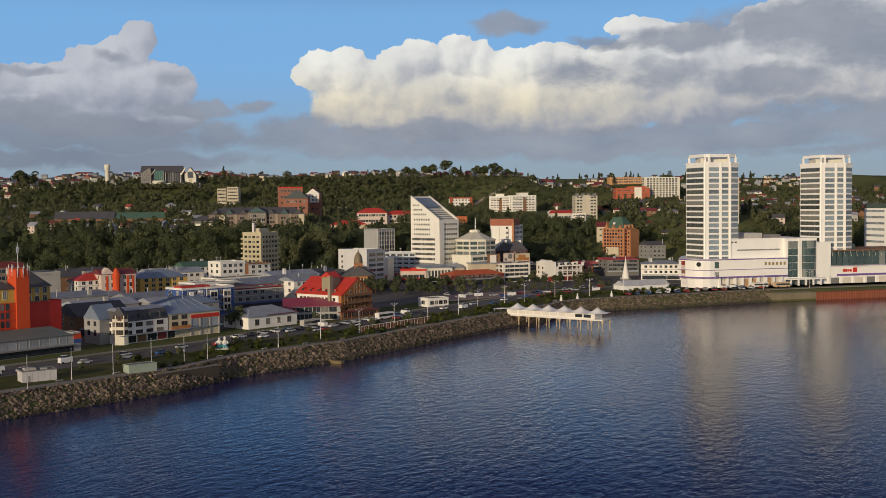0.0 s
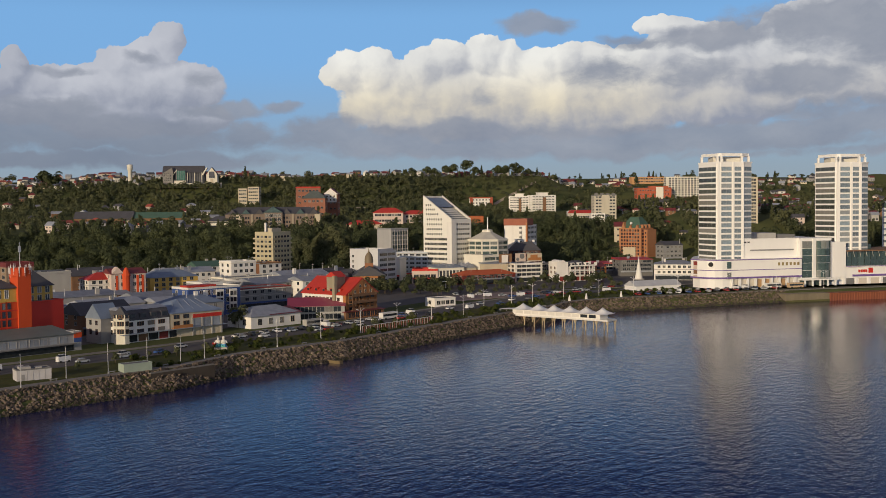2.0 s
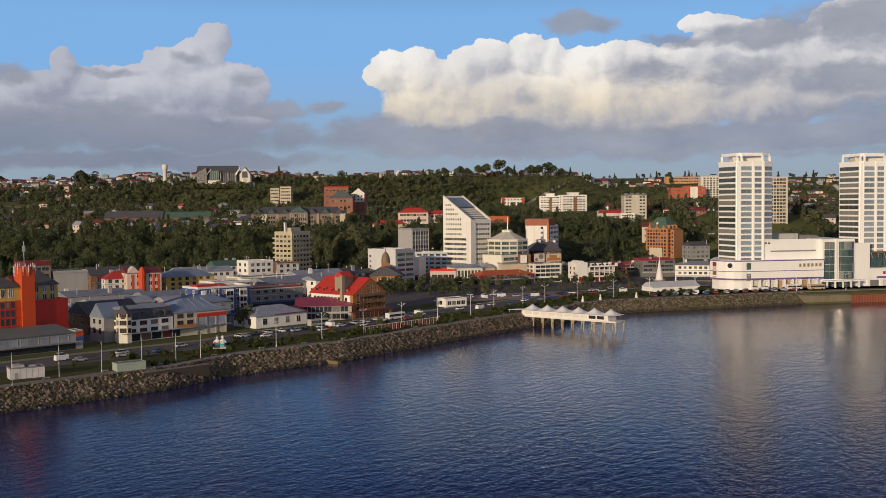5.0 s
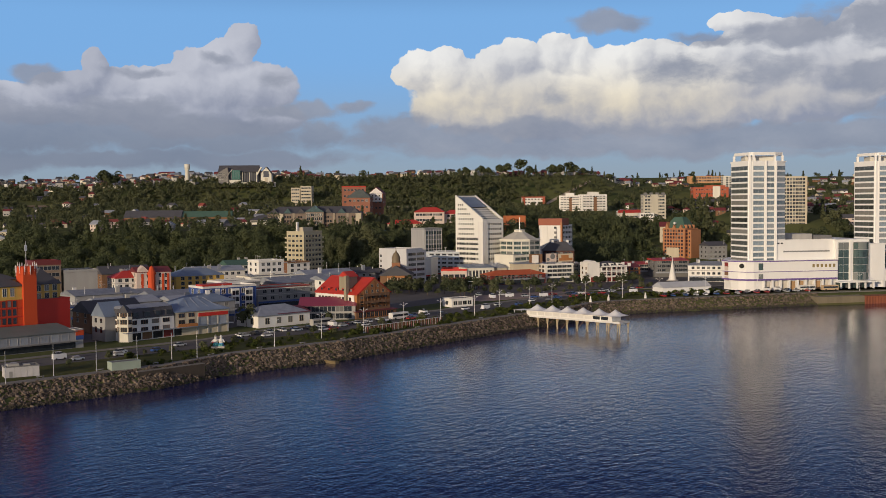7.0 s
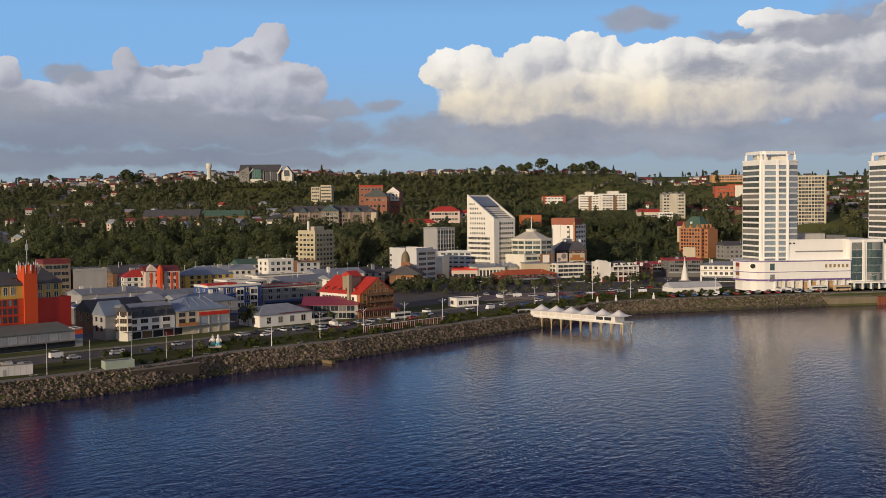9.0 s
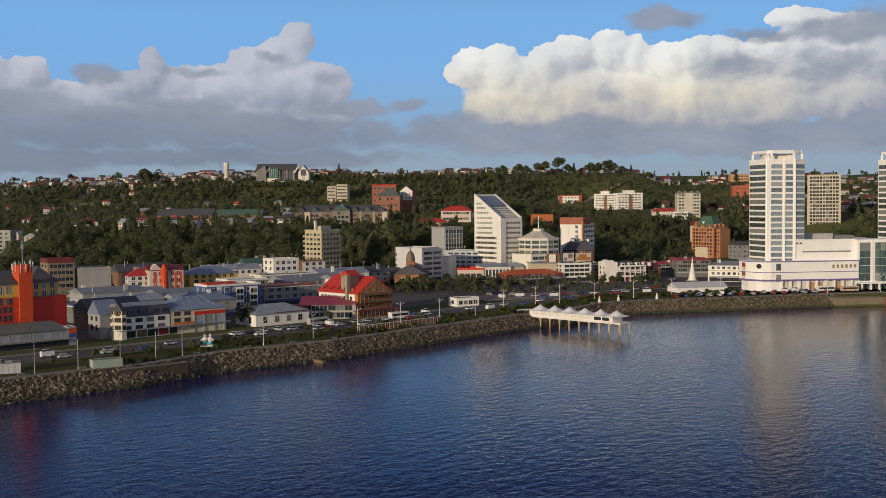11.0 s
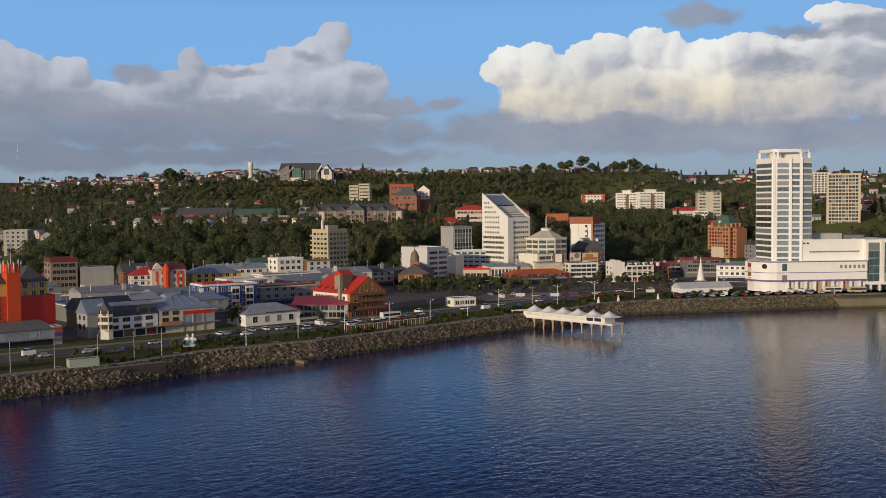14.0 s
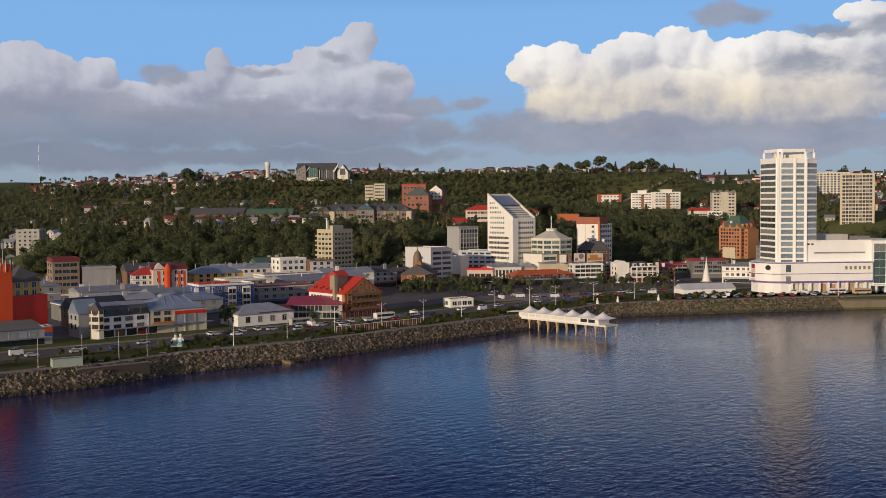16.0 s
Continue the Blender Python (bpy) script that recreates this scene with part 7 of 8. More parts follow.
# ---------------------------------------------------------------- trees
def clump_tree(seed, height, spread, leaves, shape="round", size=1.0):
    """Leaf clumps (small crossed blades) over a lobed crown, trunk and limbs apart. Returns arrays for crown and trunk."""
    rr = np.random.RandomState(seed)
    lobes = []
    for k in range(9 if shape == "round" else 12):
        if shape == "round":
            a, r, z = rr.uniform(0, 6.28), rr.uniform(0, 0.62), rr.uniform(0.35, 0.86)
            lobes.append((spread * r * math.cos(a) * (1.15 - abs(z - 0.55)), spread * r * math.sin(a) * (1.15 - abs(z - 0.55)), height * z, spread * rr.uniform(0.36, 0.6)))
        elif shape == "pine":
            a, r, z = rr.uniform(0, 6.28), rr.uniform(0.1, 0.72), rr.uniform(0.46, 0.94)
            lobes.append((spread * r * math.cos(a), spread * r * math.sin(a), height * z, spread * rr.uniform(0.30, 0.46)))
        elif shape == "column":
            z = 0.16 + 0.74 * k / 12
            a, r = rr.uniform(0, 6.28), spread * rr.uniform(0.1, 0.42)
            lobes.append((r * math.cos(a), r * math.sin(a), height * z, spread * (0.72 - 0.5 * abs(z - 0.42))))
        else:
            z = 0.15 + 0.8 * k / 12
            a = rr.uniform(0, 6.28)
            r = spread * (1 - z) * 0.8
            lobes.append((r * 0.4 * math.cos(a), r * 0.4 * math.sin(a), height * z, max(0.5, r)))
    lobes = np.array(lobes)
    pick = rr.randint(0, len(lobes), leaves)
    d = rr.normal(size=(leaves, 3))
    d /= np.linalg.norm(d, axis=1)[:, None]
    d[:, 2] = np.where(d[:, 2] < -0.5, -d[:, 2], d[:, 2])
    rad = rr.uniform(0.90, 1.06, leaves)
    c = lobes[pick, :3] + d * (lobes[pick, 3] * rad)[:, None] * np.array([1, 1, 0.8])
    q = rr.normal(size=(leaves, 3))
    t = np.cross(d, q)
    t /= np.linalg.norm(t, axis=1)[:, None] + 1e-9
    b = np.cross(d + 0.5 * q * 0.4, t)
    b /= np.linalg.norm(b, axis=1)[:, None] + 1e-9
    s = size * rr.uniform(0.6, 1.25, leaves)[:, None]
    v = np.stack([c - t * s, c - b * s * 0.7 + d * s * 0.25, c + t * s, c + b * s * 0.7 + d * s * 0.25], 1).reshape(-1, 3)
    f = np.arange(leaves * 4).reshape(-1, 4)
    return v, f, lobes


def np_mesh(name, v, f, mat):
    me = bpy.data.meshes.new(name)
    me.vertices.add(len(v))
    me.vertices.foreach_set("co", np.ascontiguousarray(v, dtype=np.float32).ravel())
    n = f.shape[1]
    me.loops.add(f.size)
    me.loops.foreach_set("vertex_index", f.astype(np.int32).ravel())
    me.polygons.add(len(f))
    me.polygons.foreach_set("loop_start", np.arange(0, f.size, n, dtype=np.int32))
    me.materials.append(mat)
    me.update(calc_edges=True)
    return me


def trunk_shape(height, lobes, r=0.25):
    s = Shape()
    s.tube((0, 0, -0.6), (0.1, 0, height * 0.45), r, r * 0.7, 7).tube((0.1, 0, height * 0.45), (0, 0.1, height * 0.8), r * 0.7, r * 0.2, 6)
    for x, y, z, _ in lobes[:6]:
        s.tube((0.08, 0, min(z * 0.6, height * 0.5)), (x * 0.8, y * 0.8, z), r * 0.4, r * 0.1, 5)
    return s


KINDS = []
for seed, hgt, spr, lv, shp, size, mat in ((1, 11, 4.8, 420, "round", 0.75, LEAF), (2, 9, 4.2, 380, "round", 0.7, LEAF), (3, 13, 4.6, 440, "round", 0.8, LEAFDARK),
                                           (4, 15, 3.6, 380, "cone", 0.75, LEAFDARK), (5, 17, 5.2, 420, "pine", 0.8, LEAFDARK), (6, 19, 8.6, 800, "pine", 0.95, LEAFDARK), (7, 13, 7.6, 800, "round", 0.85, LEAFDARK),
                                           (8, 28, 5.4, 1500, "column", 0.62, LEAF)):
    v, f, lobes = clump_tree(seed, hgt, spr, lv, shp, size)
    KINDS.append((np_mesh("crown", v, f, mat), trunk_shape(hgt, lobes).mesh("trunk", BARK), v, f, hgt))


def tree(x, y, kind, scale, label, z=None, group="trees"):
    g = thing("tree", pose(x, y, land_z(x, y) if z is None else z, 0, 0, (x * 37 + y * 11) % 360), label, "tree", group)
    g.scale = (scale, scale, scale)
    part("crown", KINDS[kind][0], None, g)
    part("trunk", KINDS[kind][1], None, g)
    return g


def woods(name, label, spots, kinds, mat, seed, leaves=150, size=1.35):
    """A far wood: many small trees joined into one object."""
    rr = np.random.RandomState(seed)
    protos = []
    for k, (shp, hgt, spr) in enumerate(kinds):
        for j in range(3):
            protos.append(clump_tree(seed * 31 + k * 7 + j, hgt, spr, leaves, shp, size)[:2])
    vs, fs, base = [], [], 0
    for x, y, z, sc in spots:
        v, f = protos[rr.randint(len(protos))]
        a = rr.uniform(0, 6.28)
        ca, sa = math.cos(a), math.sin(a)
        p = np.stack([v[:, 0] * ca - v[:, 1] * sa, v[:, 0] * sa + v[:, 1] * ca, v[:, 2] - 1.5], 1) * sc + np.array([x, y, z])
        vs.append(p)
        fs.append(f + base)
        base += len(v)
    ob = new(name, np_mesh(name, np.concatenate(vs), np.concatenate(fs), mat))
    tagged(ob, label, "woods", kind="stuff")


tr = random.Random(21)


def near_house(x, y, r):
    return any(abs(a - x) < r and -r * 1.6 < b - y < r * 3.2 for a, b in HOUSES)


def wood_spots(x0, x1, y0, y1, step, lo, hi, keep=1.0, houses=7.0):
    out = []
    y = y0
    while y < y1:
        x = x0
        while x < x1:
            px, py = x + tr.uniform(-0.5, 0.5) * step, y + tr.uniform(-0.5, 0.5) * step
            open_slope = 285 < px < 400 and 1270 < py < 1530
            if abs(px) < 0.5 * py + 80 and tr.random() < (0.55 if open_slope else keep) and not blocked(px, py + 12, 9) and not blocked(px, py, 5) and not (houses and near_house(px, py, houses)):
                out.append((px, py, land_z(px, py), tr.uniform(lo, hi)))
            x += step
        y += step
    return out


ROUND = [("round", 11, 5.0), ("round", 9, 4.6)]
MIXED = [("round", 10, 4.6), ("cone", 13, 3.2), ("round", 8, 4.4)]
belt = wood_spots(-268, 62, 700, 742, 10, 0.85, 1.3, 1.0, 0) + wood_spots(-268, 62, 748, 796, 13, 1.0, 1.35, 1.0, 0) + wood_spots(62, 215, 735, 1010, 11.5, 0.75, 1.4, 0.95, 0) + wood_spots(215, 290, 895, 1060, 12, 0.6, 1.15, 0.85, 0) + wood_spots(240, 470, 765, 870, 11, 0.7, 1.2, 0.85)
woods("wood", "dense dark green wood at the foot of the hill", belt, [("round", 13, 6.6), ("round", 10, 5.8), ("round", 15, 6.0), ("cone", 14, 4.8)], EVERGREEN, 3, 800, 0.52)
woods("wood", "scrubby trees between the hillside houses", wood_spots(-520, 270, 790, 1100, 13, 0.55, 1.05, 0.85) + wood_spots(270, 700, 790, 1260, 12, 0.8, 1.3, 0.9, 6.0), MIXED, LEAF, 5, 190, 0.95)
woods("wood", "green wooded slope below the ridge", wood_spots(-640, 860, 1100, 1530, 13, 0.6, 1.0, 0.92), [("round", 10, 5.0), ("round", 9, 5.4), ("cone", 12, 3.4)], LEAF, 7, 104, 1.15)
woods("wood", "thick scrub on the steep bank below the ridge", wood_spots(-560, 160, 1350, 1470, 10, 0.6, 1.0, 0.95, 4.0), ROUND, LEAF, 15, 80, 1.4)
woods("wood", "line of trees along the ridge", wood_spots(-800, 820, 1615, 1760, 26, 0.5, 1.1, 0.5), MIXED, LEAFDARK, 9, 140, 1.1)

for x, y, k, sc in ((167, 1528, 5, 1.25), (146, 1530, 6, 1.35), (139, 1534, 6, 1.2), (122, 1534, 6, 0.95), (112, 1536, 6, 1.15), (90, 1538, 6, 1.0), (181, 1531, 6, 1.15), (189, 1533, 3, 1.2), (212, 1530, 6, 1.3), (222, 1532, 6, 1.3),
                    (236, 1531, 5, 1.05), (243, 1533, 6, 1.25), (258, 1534, 6, 0.9), (270, 1536, 3, 0.9), (-395, 1440, 6, 1.9), (-384, 1444, 2, 1.7), (-62, 1590, 0, 1.3), (-98, 1580, 1, 1.2), (-150, 1560, 3, 1.2), (300, 1562, 1, 1.3), (335, 1560, 3, 1.0),
                    (-560, 1600, 6, 0.9), (-485, 1590, 0, 1.3), (430, 1590, 3, 1.2), (520, 1600, 2, 1.3), (80, 1560, 0, 1.0), (300, 1560, 6, 0.8)):
    tree(x, y, k, sc, "tall dark tree standing on the ridge")
for x, y, k, sc in ((-8, 716, 7, 1.25), (-13, 714, 7, 1.1), (-3, 714, 7, 1.15), (-18, 717, 7, 0.95), (2, 717, 7, 1.0), (-24, 719, 7, 0.9), (-31, 720, 7, 0.95), (-10, 709, 7, 0.95), (-37, 721, 7, 0.85)):
    tree(x, y, k, sc, "tall bulky cypress at the edge of the wood")
for x, y, k, sc in ((46, 604, 0, 0.75), (52, 600, 1, 0.8), (60, 602, 0, 0.7), (66, 600, 2, 0.6), (38, 606, 1, 0.75), (74, 606, 0, 0.7), (30, 596, 0, 0.7), (24, 598, 1, 0.7),
                    (-37, 421, 0, 0.95), (-6, 432, 1, 0.55), (20, 585, 0, 0.8), (28, 580, 1, 0.9), (36, 586, 2, 0.7), (44, 588, 0, 0.85), (54, 590, 1, 0.8), (62, 592, 0, 0.8), (70, 594, 1, 0.7), (16, 575, 1, 0.8), (24, 570, 0, 0.7), (34, 572, 1, 0.75), (50, 580, 2, 0.6), (80, 600, 0, 0.6), (88, 606, 1, 0.55), (96, 610, 0, 0.5), (104, 614, 1, 0.55), (112, 618, 1, 0.6), (120, 628, 2, 0.6), (126, 622, 0, 0.6), (158, 640, 1, 0.55), (146, 630, 0, 0.5)):
    tree(x, y, k, sc, "leafy green street tree", 5.5)

for k in range(46):     # park before the civic hall and rows along the avenue
    x = tr.uniform(8, 70) if k < 30 else tr.uniform(84, 160)
    y = tr.uniform(548, 604) if k < 30 else 566 + 0.42 * (x - 60) + tr.uniform(8, 26)
    tree(x, y, tr.choice([2, 2, 6, 0]), tr.uniform(0.36, 0.6), "dark leafy park tree beside the avenue", 5.5)
for k in range(14):
    x = -72 + k * 8
    tree(x, shore_y(x) + tr.uniform(33, 43), tr.choice([0, 1]), tr.uniform(0.25, 0.42), "small round tree in the seafront garden", 5.5)

for x, y, k, sc in ((-252, 1402, 0, 1.0), (-238, 1406, 1, 0.9), (-226, 1400, 0, 0.9), (-214, 1404, 2, 0.8), (-200, 1400, 1, 0.9), (-186, 1404, 0, 1.0), (-172, 1408, 0, 1.1), (-244, 1388, 1, 1.1),
                    (-220, 1386, 0, 1.1), (-196, 1388, 1, 1.0), (-178, 1390, 0, 1.0), (-160, 1396, 2, 0.9), (-232, 1372, 0, 1.0), (-206, 1374, 1, 1.0)):
    tree(x, y, k, sc, "leafy tree on the slope below the culture centre")
for k in range(16):
    x = -256 + k * 5.6
    tree(x, 1419 + tr.uniform(-2, 2), tr.choice([0, 1]), tr.uniform(1.05, 1.3), "leafy tree on the slope below the culture centre")
for k in range(22):
    x = 64 + k * 4.6
    tree(x, 556 + 0.42 * (x - 60) + tr.uniform(-16, 10), tr.choice([0, 1, 1]), tr.uniform(0.28, 0.5), "small leafy tree on the plaza", 5.5)

# low shrubs of the seafront gardens
sh = random.Random(8)
spots = []
for _ in range(330):
    x = sh.uniform(-60, 190)
    d = sh.uniform(17, 45)
    spots.append((x, shore_y(x) + d, 5.4, sh.uniform(0.10, 0.3)))
woods("shrubbery", "low green shrubs along the seafront gardens", spots, [("round", 7, 6.0)], SHRUB, 13, 70, 1.8)

# ---------------------------------------------------------------- street furniture
def lamp_parts(p):
    s = thing("street_lamp", p, "tall white double-armed street lamp", "street lamp", "seafront lamps")
    part("pole", Shape().tube((0, 0, 0), (0, 0, 9.6), 0.11, 0.06, 8).tube((0, 0, 0), (0, 0, 0.8), 0.18, 0.16, 8), WHITEMETAL, s)
    for sgn in (-1, 1):
        arm = part("arm", Shape().tube((0, 0, 8.0), (sgn * 1.5, 0, 8.9), 0.05, 0.04, 6), WHITEMETAL, s)
        part("lamp_head", Shape().prism([(sgn * 1.6 - 0.4, -0.14), (sgn * 1.6 + 0.4, -0.14), (sgn * 1.6 + 0.4, 0.14), (sgn * 1.6 - 0.4, 0.14)], 8.87, 9.03), WHITEMETAL, arm)
    return s


lamp = lamp_parts(pose(-3.7, 380.5, 5.4, 0, 0, 45))
for x, y in ((-17.7, 361.9), (10.4, 396), (24.7, 416.8), (39.2, 431.5), (53.5, 445.2),
             (65.8, 475), (80.7, 491.7), (92.6, 504.5), (110.7, 520.4), (130.8, 530.8), (151, 540), (177, 549), (205, 553), (233, 556), (262, 562)):
    copy_thing(lamp, pose(x, y, 5.4, 0, 0, 45 if x < 90 else 15))
pole = thing("light_pole", pose(-79.6, 289.7, 5.4), "slim grey-white light pole with a small head", "light pole", "slim poles of the western promenade")
part("pole", Shape().tube((0, 0, 0), (0, 0, 8.6), 0.11, 0.07, 8).tube((0, 0, 0), (0, 0, 0.6), 0.17, 0.15, 8), METAL, pole)
part("lamp_head", Shape().tube((0, 0, 8.6), (0, 0, 8.75), 0.14, 0.2, 8).tube((0, 0, 8.75), (0, 0, 8.95), 0.2, 0.1, 8), DARKCON, pole)
for x, y in ((-71.5, 303.4), (-61.8, 311), (-52.8, 321.2), (-44.3, 328.7), (-38.3, 336.7), (-88, 276)):
    copy_thing(pole, pose(x, y, 5.4))


def car_parts(paint, van=False):
    car = thing("car", pose(0, 0, 0), "parked car beside the avenue", "car", "cars along the seafront")
    hh = 1.9 if van else 0.85
    part("body", Shape().prism([(-2.1, -0.85), (2.1, -0.85), (2.1, 0.85), (-2.1, 0.85)], 0.3, hh, 0, [(-2.05, -0.8), (2.0, -0.8), (2.0, 0.8), (-2.05, 0.8)]), paint, car)
    part("cabin", Shape().prism([(-1.7, -0.78), (1.1, -0.78), (1.1, 0.78), (-1.7, 0.78)], hh, hh + 0.55, 0, [(-1.3, -0.62), (0.5, -0.62), (0.5, 0.62), (-1.3, 0.62)]), GLASS, car)
    part("roof_panel", Shape().box(-1.3, -0.62, hh + 0.552, 0.5, 0.62, hh + 0.6), paint, car)
    for x in (-1.35, 1.35):
        for y in (-0.86, 0.86):
            part("wheel", Shape().tube((x, y - 0.1, 0.32), (x, y + 0.1, 0.32), 0.32, n=10), BLACK, car)
    return car


cars = [car_parts(p) for p in CARPAINT] + [car_parts(CARPAINT[0], True)]
cr = random.Random(17)
used = set()


def put_car(x, y, turn):
    k = cr.choice([0, 0, 1, 1, 2, 3, 4, 5])
    m = pose(x, y, 5.62, 0, 0, turn)
    if k in used:
        copy_thing(cars[k], m)
    else:
        used.add(k)
        cars[k].matrix_world = m


for k in range(6):
    used.add(k)
    x = -95 + k * 31
    cars[k].matrix_world = pose(x, shore_y(x) + 50, 5.62, 0, 0, 45)
for k in range(30):     # car park before the shopping centre
    x = 152 + k * 2.9 + cr.uniform(-0.5, 0.5)
    y = shore_y(x) + 20 + (k % 2) * 7
    put_car(x, y, 100 + cr.uniform(-8, 8))
for k in range(34):
    x = -130 + k * 8.2 + cr.uniform(-2, 2)
    y = shore_y(x) + (50 if k % 2 else 58) + cr.uniform(-1, 1)
    put_car(x, y, 45 if x < 85 else 17)
for k in range(16):
    put_car(-34 + k * 4.4, shore_y(-34 + k * 4.4) + 62, 130)


for k in range(20):     # cars standing and waiting on the plaza and the avenue
    x = 60 + k * 5.6 + cr.uniform(-2, 2)
    put_car(x, 540 + 0.42 * (x - 60) + cr.choice([-14, -6, 4, 12]) + cr.uniform(-2, 2), 20 + cr.choice([0, 0, 90]) + cr.uniform(-6, 6))


def bus(x, y, turn, mat):
    g = thing("bus", pose(x, y, 5.62, 0, 0, turn), "white city bus with dark windows on the avenue", "bus")
    part("body", Shape().box(-4.5, -1.2, 0.5, 4.5, 1.2, 3.0), mat, g)
    part("window_strip", Shape().box(-4.2, -1.24, 1.5, 4.2, -1.2, 2.4).box(-4.2, 1.2, 1.5, 4.2, 1.24, 2.4), GLASS, g)
    for wx in (-2.8, 2.8):
        part("wheel", Shape().tube((wx, -1.25, 0.5), (wx, 1.25, 0.5), 0.5, n=12), BLACK, g)


bus(22, 441, 45, WHITE)
bus(-8, 420, 45, CONCRETE)
bus(234, 563, 12, WHITE)
bus(246, 562, 12, surface("sand_bus_paint", (0.50, 0.36, 0.22), 0.5))

# low walls and benches along the seafront walk
for x in range(-74, 120, 13):
    g = thing("bench", pose(x, shore_y(x) + 17.2, 5.42, 0, 0, 45 if x < 85 else 17), "low concrete bench on the promenade", "bench", "promenade benches")
    part("seat", Shape().box(-1.1, -0.25, 0.40, 1.1, 0.25, 0.52), CONCRETE, g)
    for sx in (-0.8, 0.8):
        part("leg", Shape().box(sx - 0.12, -0.2, 0, sx + 0.12, 0.2, 0.40), DARKCON, g)

# pink railing beside the avenue
g = thing("railing", local((11, 396), (40, 428), 5.4)[0], "red and white slatted railing beside the promenade", "railing")
RL = math.hypot(29, 32)
part("top_rail", Shape().box(0, -0.06, 2.5, RL, 0.06, 2.65), WHITEMETAL, g)
for k in range(40):
    part("slat", Shape().box(k * RL / 40, -0.05, 0, k * RL / 40 + 0.3, 0.05, 2.5), surface("faded_red_paint", (0.33, 0.11, 0.09), 0.7) if k % 2 else PINK, g)

g = thing("bandstand", pose(56.5, 594, 5.6, 0, 0, 10), "small white arched canopy on posts in the square", "canopy")
s = Shape()
for k in range(12):
    a, b = math.pi * k / 12, math.pi * (k + 1) / 12
    p, q = (-4 * math.cos(a), 3.0 + 1.7 * math.sin(a)), (-4 * math.cos(b), 3.0 + 1.7 * math.sin(b))
    s.faces([(p[0], -2.5, p[1]), (q[0], -2.5, q[1]), (q[0], 2.5, q[1]), (p[0], 2.5, p[1]), (p[0] * 0.95, -2.5, p[1] - 0.3), (q[0] * 0.95, -2.5, q[1] - 0.3), (q[0] * 0.95, 2.5, q[1] - 0.3), (p[0] * 0.95, 2.5, p[1] - 0.3)],
            [(0, 1, 2, 3), (7, 6, 5, 4), (4, 5, 1, 0), (3, 2, 6, 7)])
part("arched_roof", s, WHITE, g)
for x in (-3.6, -1.2, 1.2, 3.6):
    for y in (-2.2, 2.2):
        part("post", Shape().tube((x, y, 0), (x, y, 3.2), 0.14, n=8), WHITE, g)

g, L, h = building("cafe", "small white round-ended cafe pavilion", (45, 491), (55, 497), 8, 5.5, 9.2, WHITE, ("flat", None, 0.4), 1, 4, 1, (1.6, 1.5), CREAM, category="pavilion")
g, L, h = building("kiosk", "off-white flat-roofed kiosk beside the promenade", (-83.5, 299), (-75.5, 303.5), 5, 5.2, 8.4, surface("greyed_white_boards", (0.46, 0.45, 0.46), 0.8, var=0.2), ("flat", DARKCON, 0.35), category="kiosk")
part("door", Shape().box(1.2, -0.06, 0.0, 2.1, -0.01, 2.1), GREYW, g)
part("roof_box", Shape().box(1.0, 1.0, h, 4.0, 3.6, h + 0.8).box(5.2, 1.2, h, 7.0, 3.4, h + 0.5), CONCRETE, g)
for k in range(4):
    part("wall_joint", Shape().box(2.6 + k * 1.6, -0.05, 0.1, 2.7 + k * 1.6, -0.01, h - 0.2), CONCRETE, g)
g, L, h = building("shed", "low green-grey service shed", (-57.5, 311.5), (-50.5, 316.5), 4, 5.2, 7.6, surface("pale_green_paint", (0.30, 0.36, 0.30), 0.8), ("flat", None, 0.2), category="shed")
building("promenade_wall", "dark stone retaining wall along the walk", (-50, 311.5), (-34, 327.5), 1.2, 0.4, 4.9, surface("mossy_stone", (0.075, 0.06, 0.045), 0.9, var=0.3), ("flat", PAVING, 0.25), category="wall")

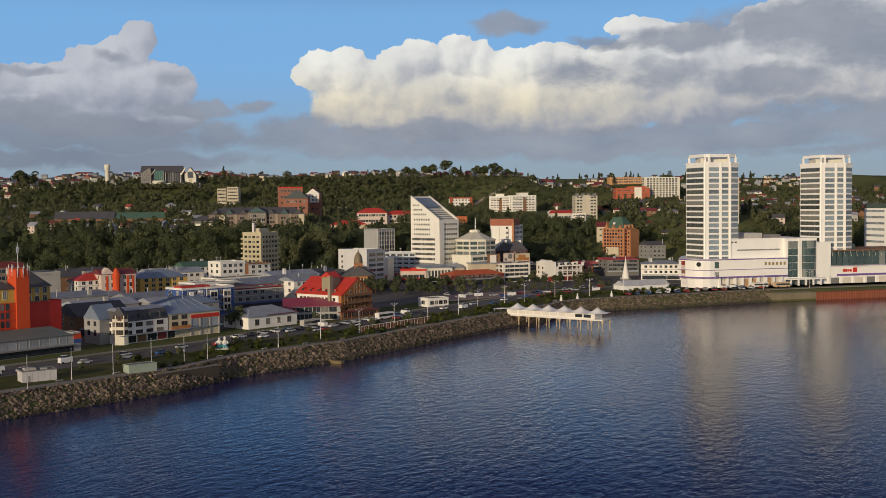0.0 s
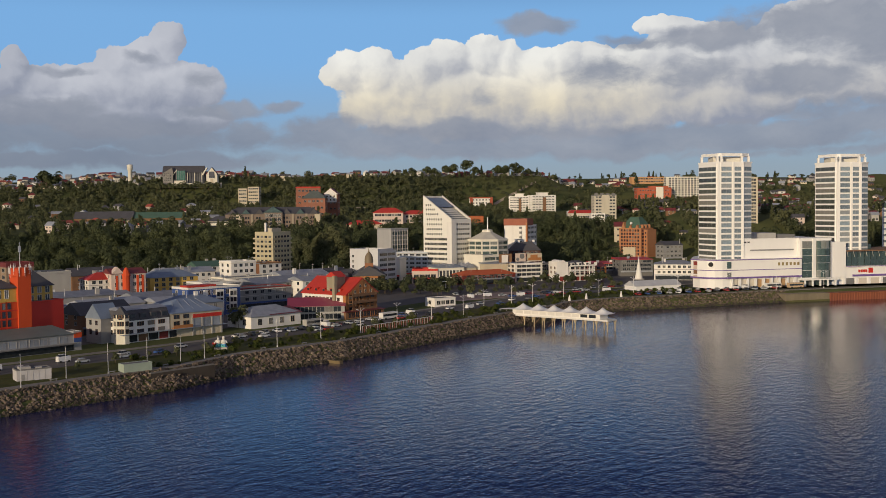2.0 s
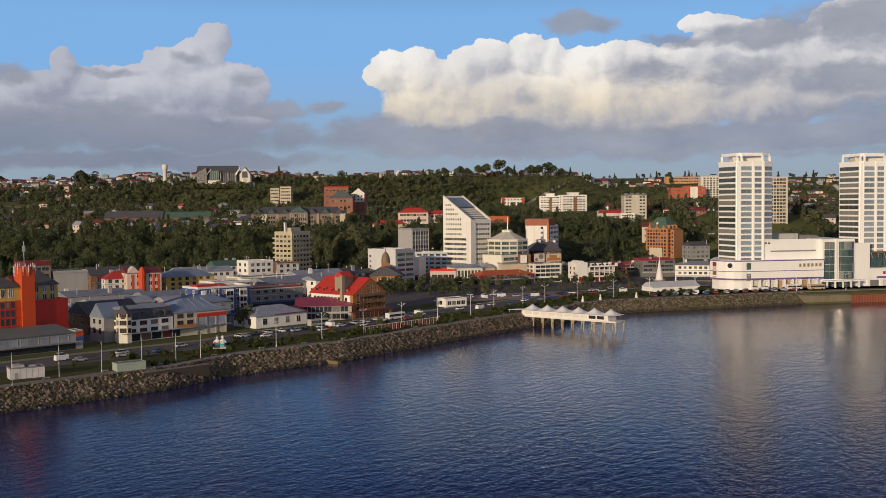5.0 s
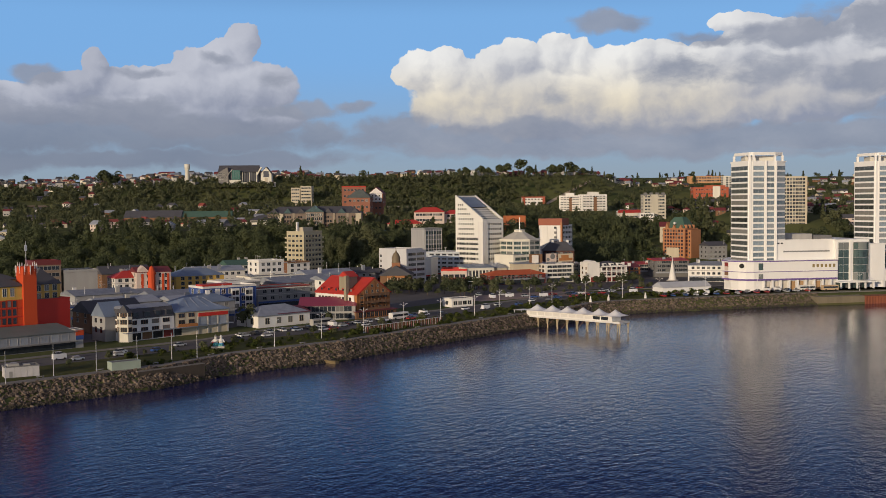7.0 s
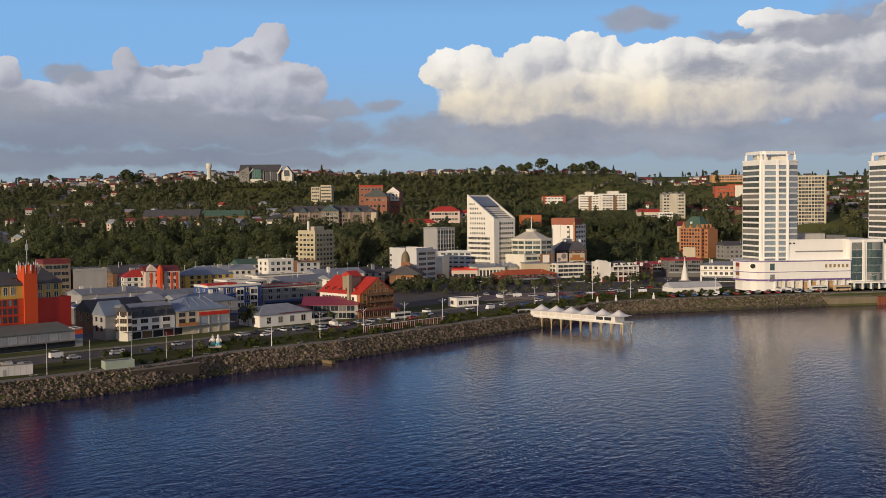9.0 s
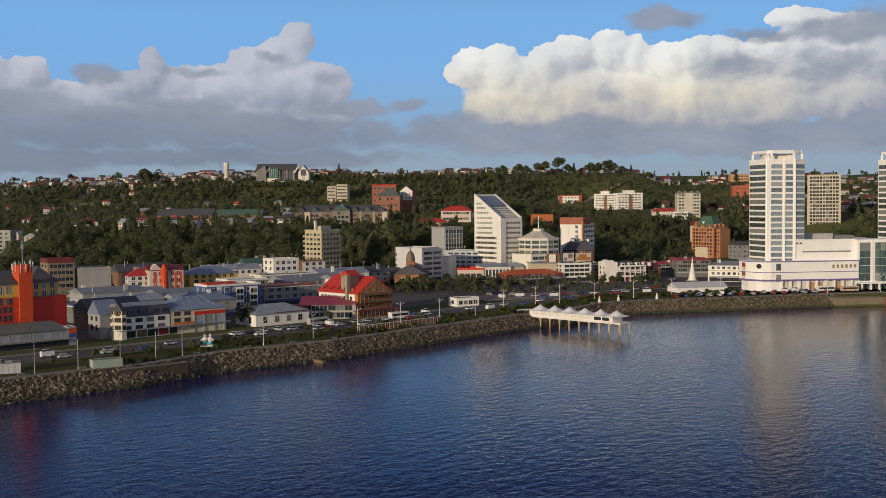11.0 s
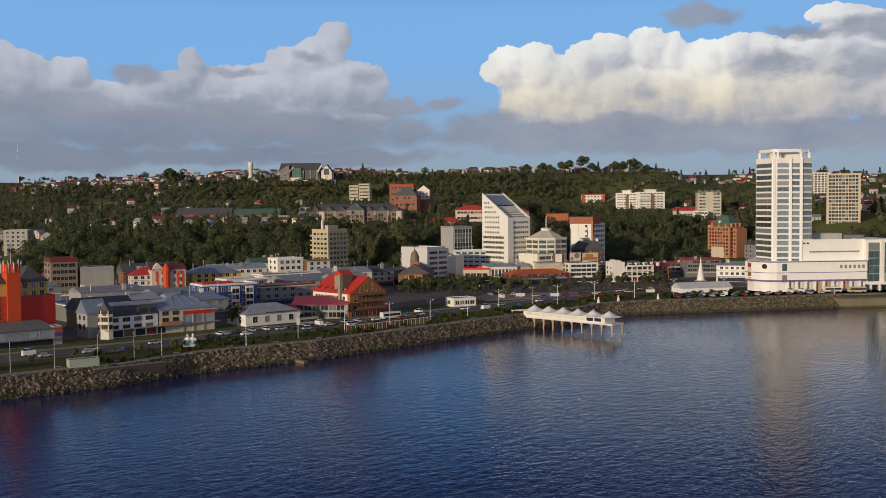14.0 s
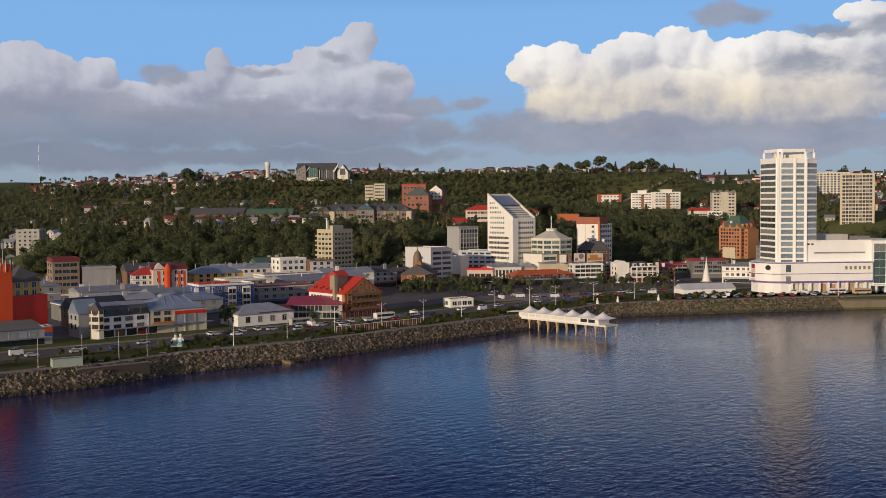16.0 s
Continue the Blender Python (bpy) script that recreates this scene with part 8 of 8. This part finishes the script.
s = Shape()
for cx, turn, mat in ((-1.25, 1, 0), (1.25, -1, 1)):
    s.lathe([(1.25, 0.0), (1.35, 0.9), (1.0, 1.8)], 12, cx, 0, 1 if mat == 0 else 3)
    s.lathe([(1.0, 1.8), (1.15, 2.6), (0.95, 3.5), (0.4, 4.0), (0.62, 4.5), (0.6, 5.0), (0.3, 5.4), (0.05, 5.5)], 12, cx, 0, 0)
    s.tube((cx + 0.9 * turn, -0.2, 3.3), (cx + 0.2 * turn, -1.3, 2.3), 0.34, 0.28, 8, 0)
    s.tube((cx - 0.9 * turn, 0.0, 3.3), (cx - 1.7 * turn, -0.7, 2.2), 0.34, 0.26, 8, 0)
    s.tube((cx - 0.4, -0.6, 1.0), (cx - 0.5, -2.0, 0.9), 0.5, 0.42, 8, 1)
    s.tube((cx + 0.4, -0.6, 1.0), (cx + 0.5, -2.0, 0.9), 0.5, 0.42, 8, 1)
s.lathe([(0.66, 4.75), (0.5, 5.35), (0.1, 5.7)], 12, -1.25, 0, 4).box(-3, -1.8, -0.6, 3, 1.8, 0.5, 2)
g = new("monument", s.mesh("monument", [WHITE, surface("turquoise_paint", (0.10, 0.42, 0.40), 0.6), CONCRETE, surface("sky_blue_paint", (0.08, 0.28, 0.50), 0.6), DARKCON]))
g.matrix_world = pose(-36.0, 359, 5.9) @ Matrix.Scale(0.72, 4)
tagged(g, "painted white and turquoise pair statue on a plinth", "statue")
boat = thing("landing_stage", local((-3.5, 362), (4.2, 355.2), 0)[0], "weathered timber landing box at the waterline", "landing")
part("hull", Shape().box(0, 0, -0.6, 9, 1.6, 0.95), surface("weathered_planks", (0.16, 0.12, 0.06), 0.9, var=0.3), boat)
for x, y in ((122, 520), (112, 512), (142, 530)):
    g = thing("bollard_monument", pose(x, y, 5.3), "small white figure-like marker stone", "marker stone", "white markers on the lawn")
    part("stone", Shape().lathe([(0.7, 0), (0.55, 1.6), (0.3, 2.0), (0.38, 2.6), (0.1, 3.0)], 10), WHITE, g)
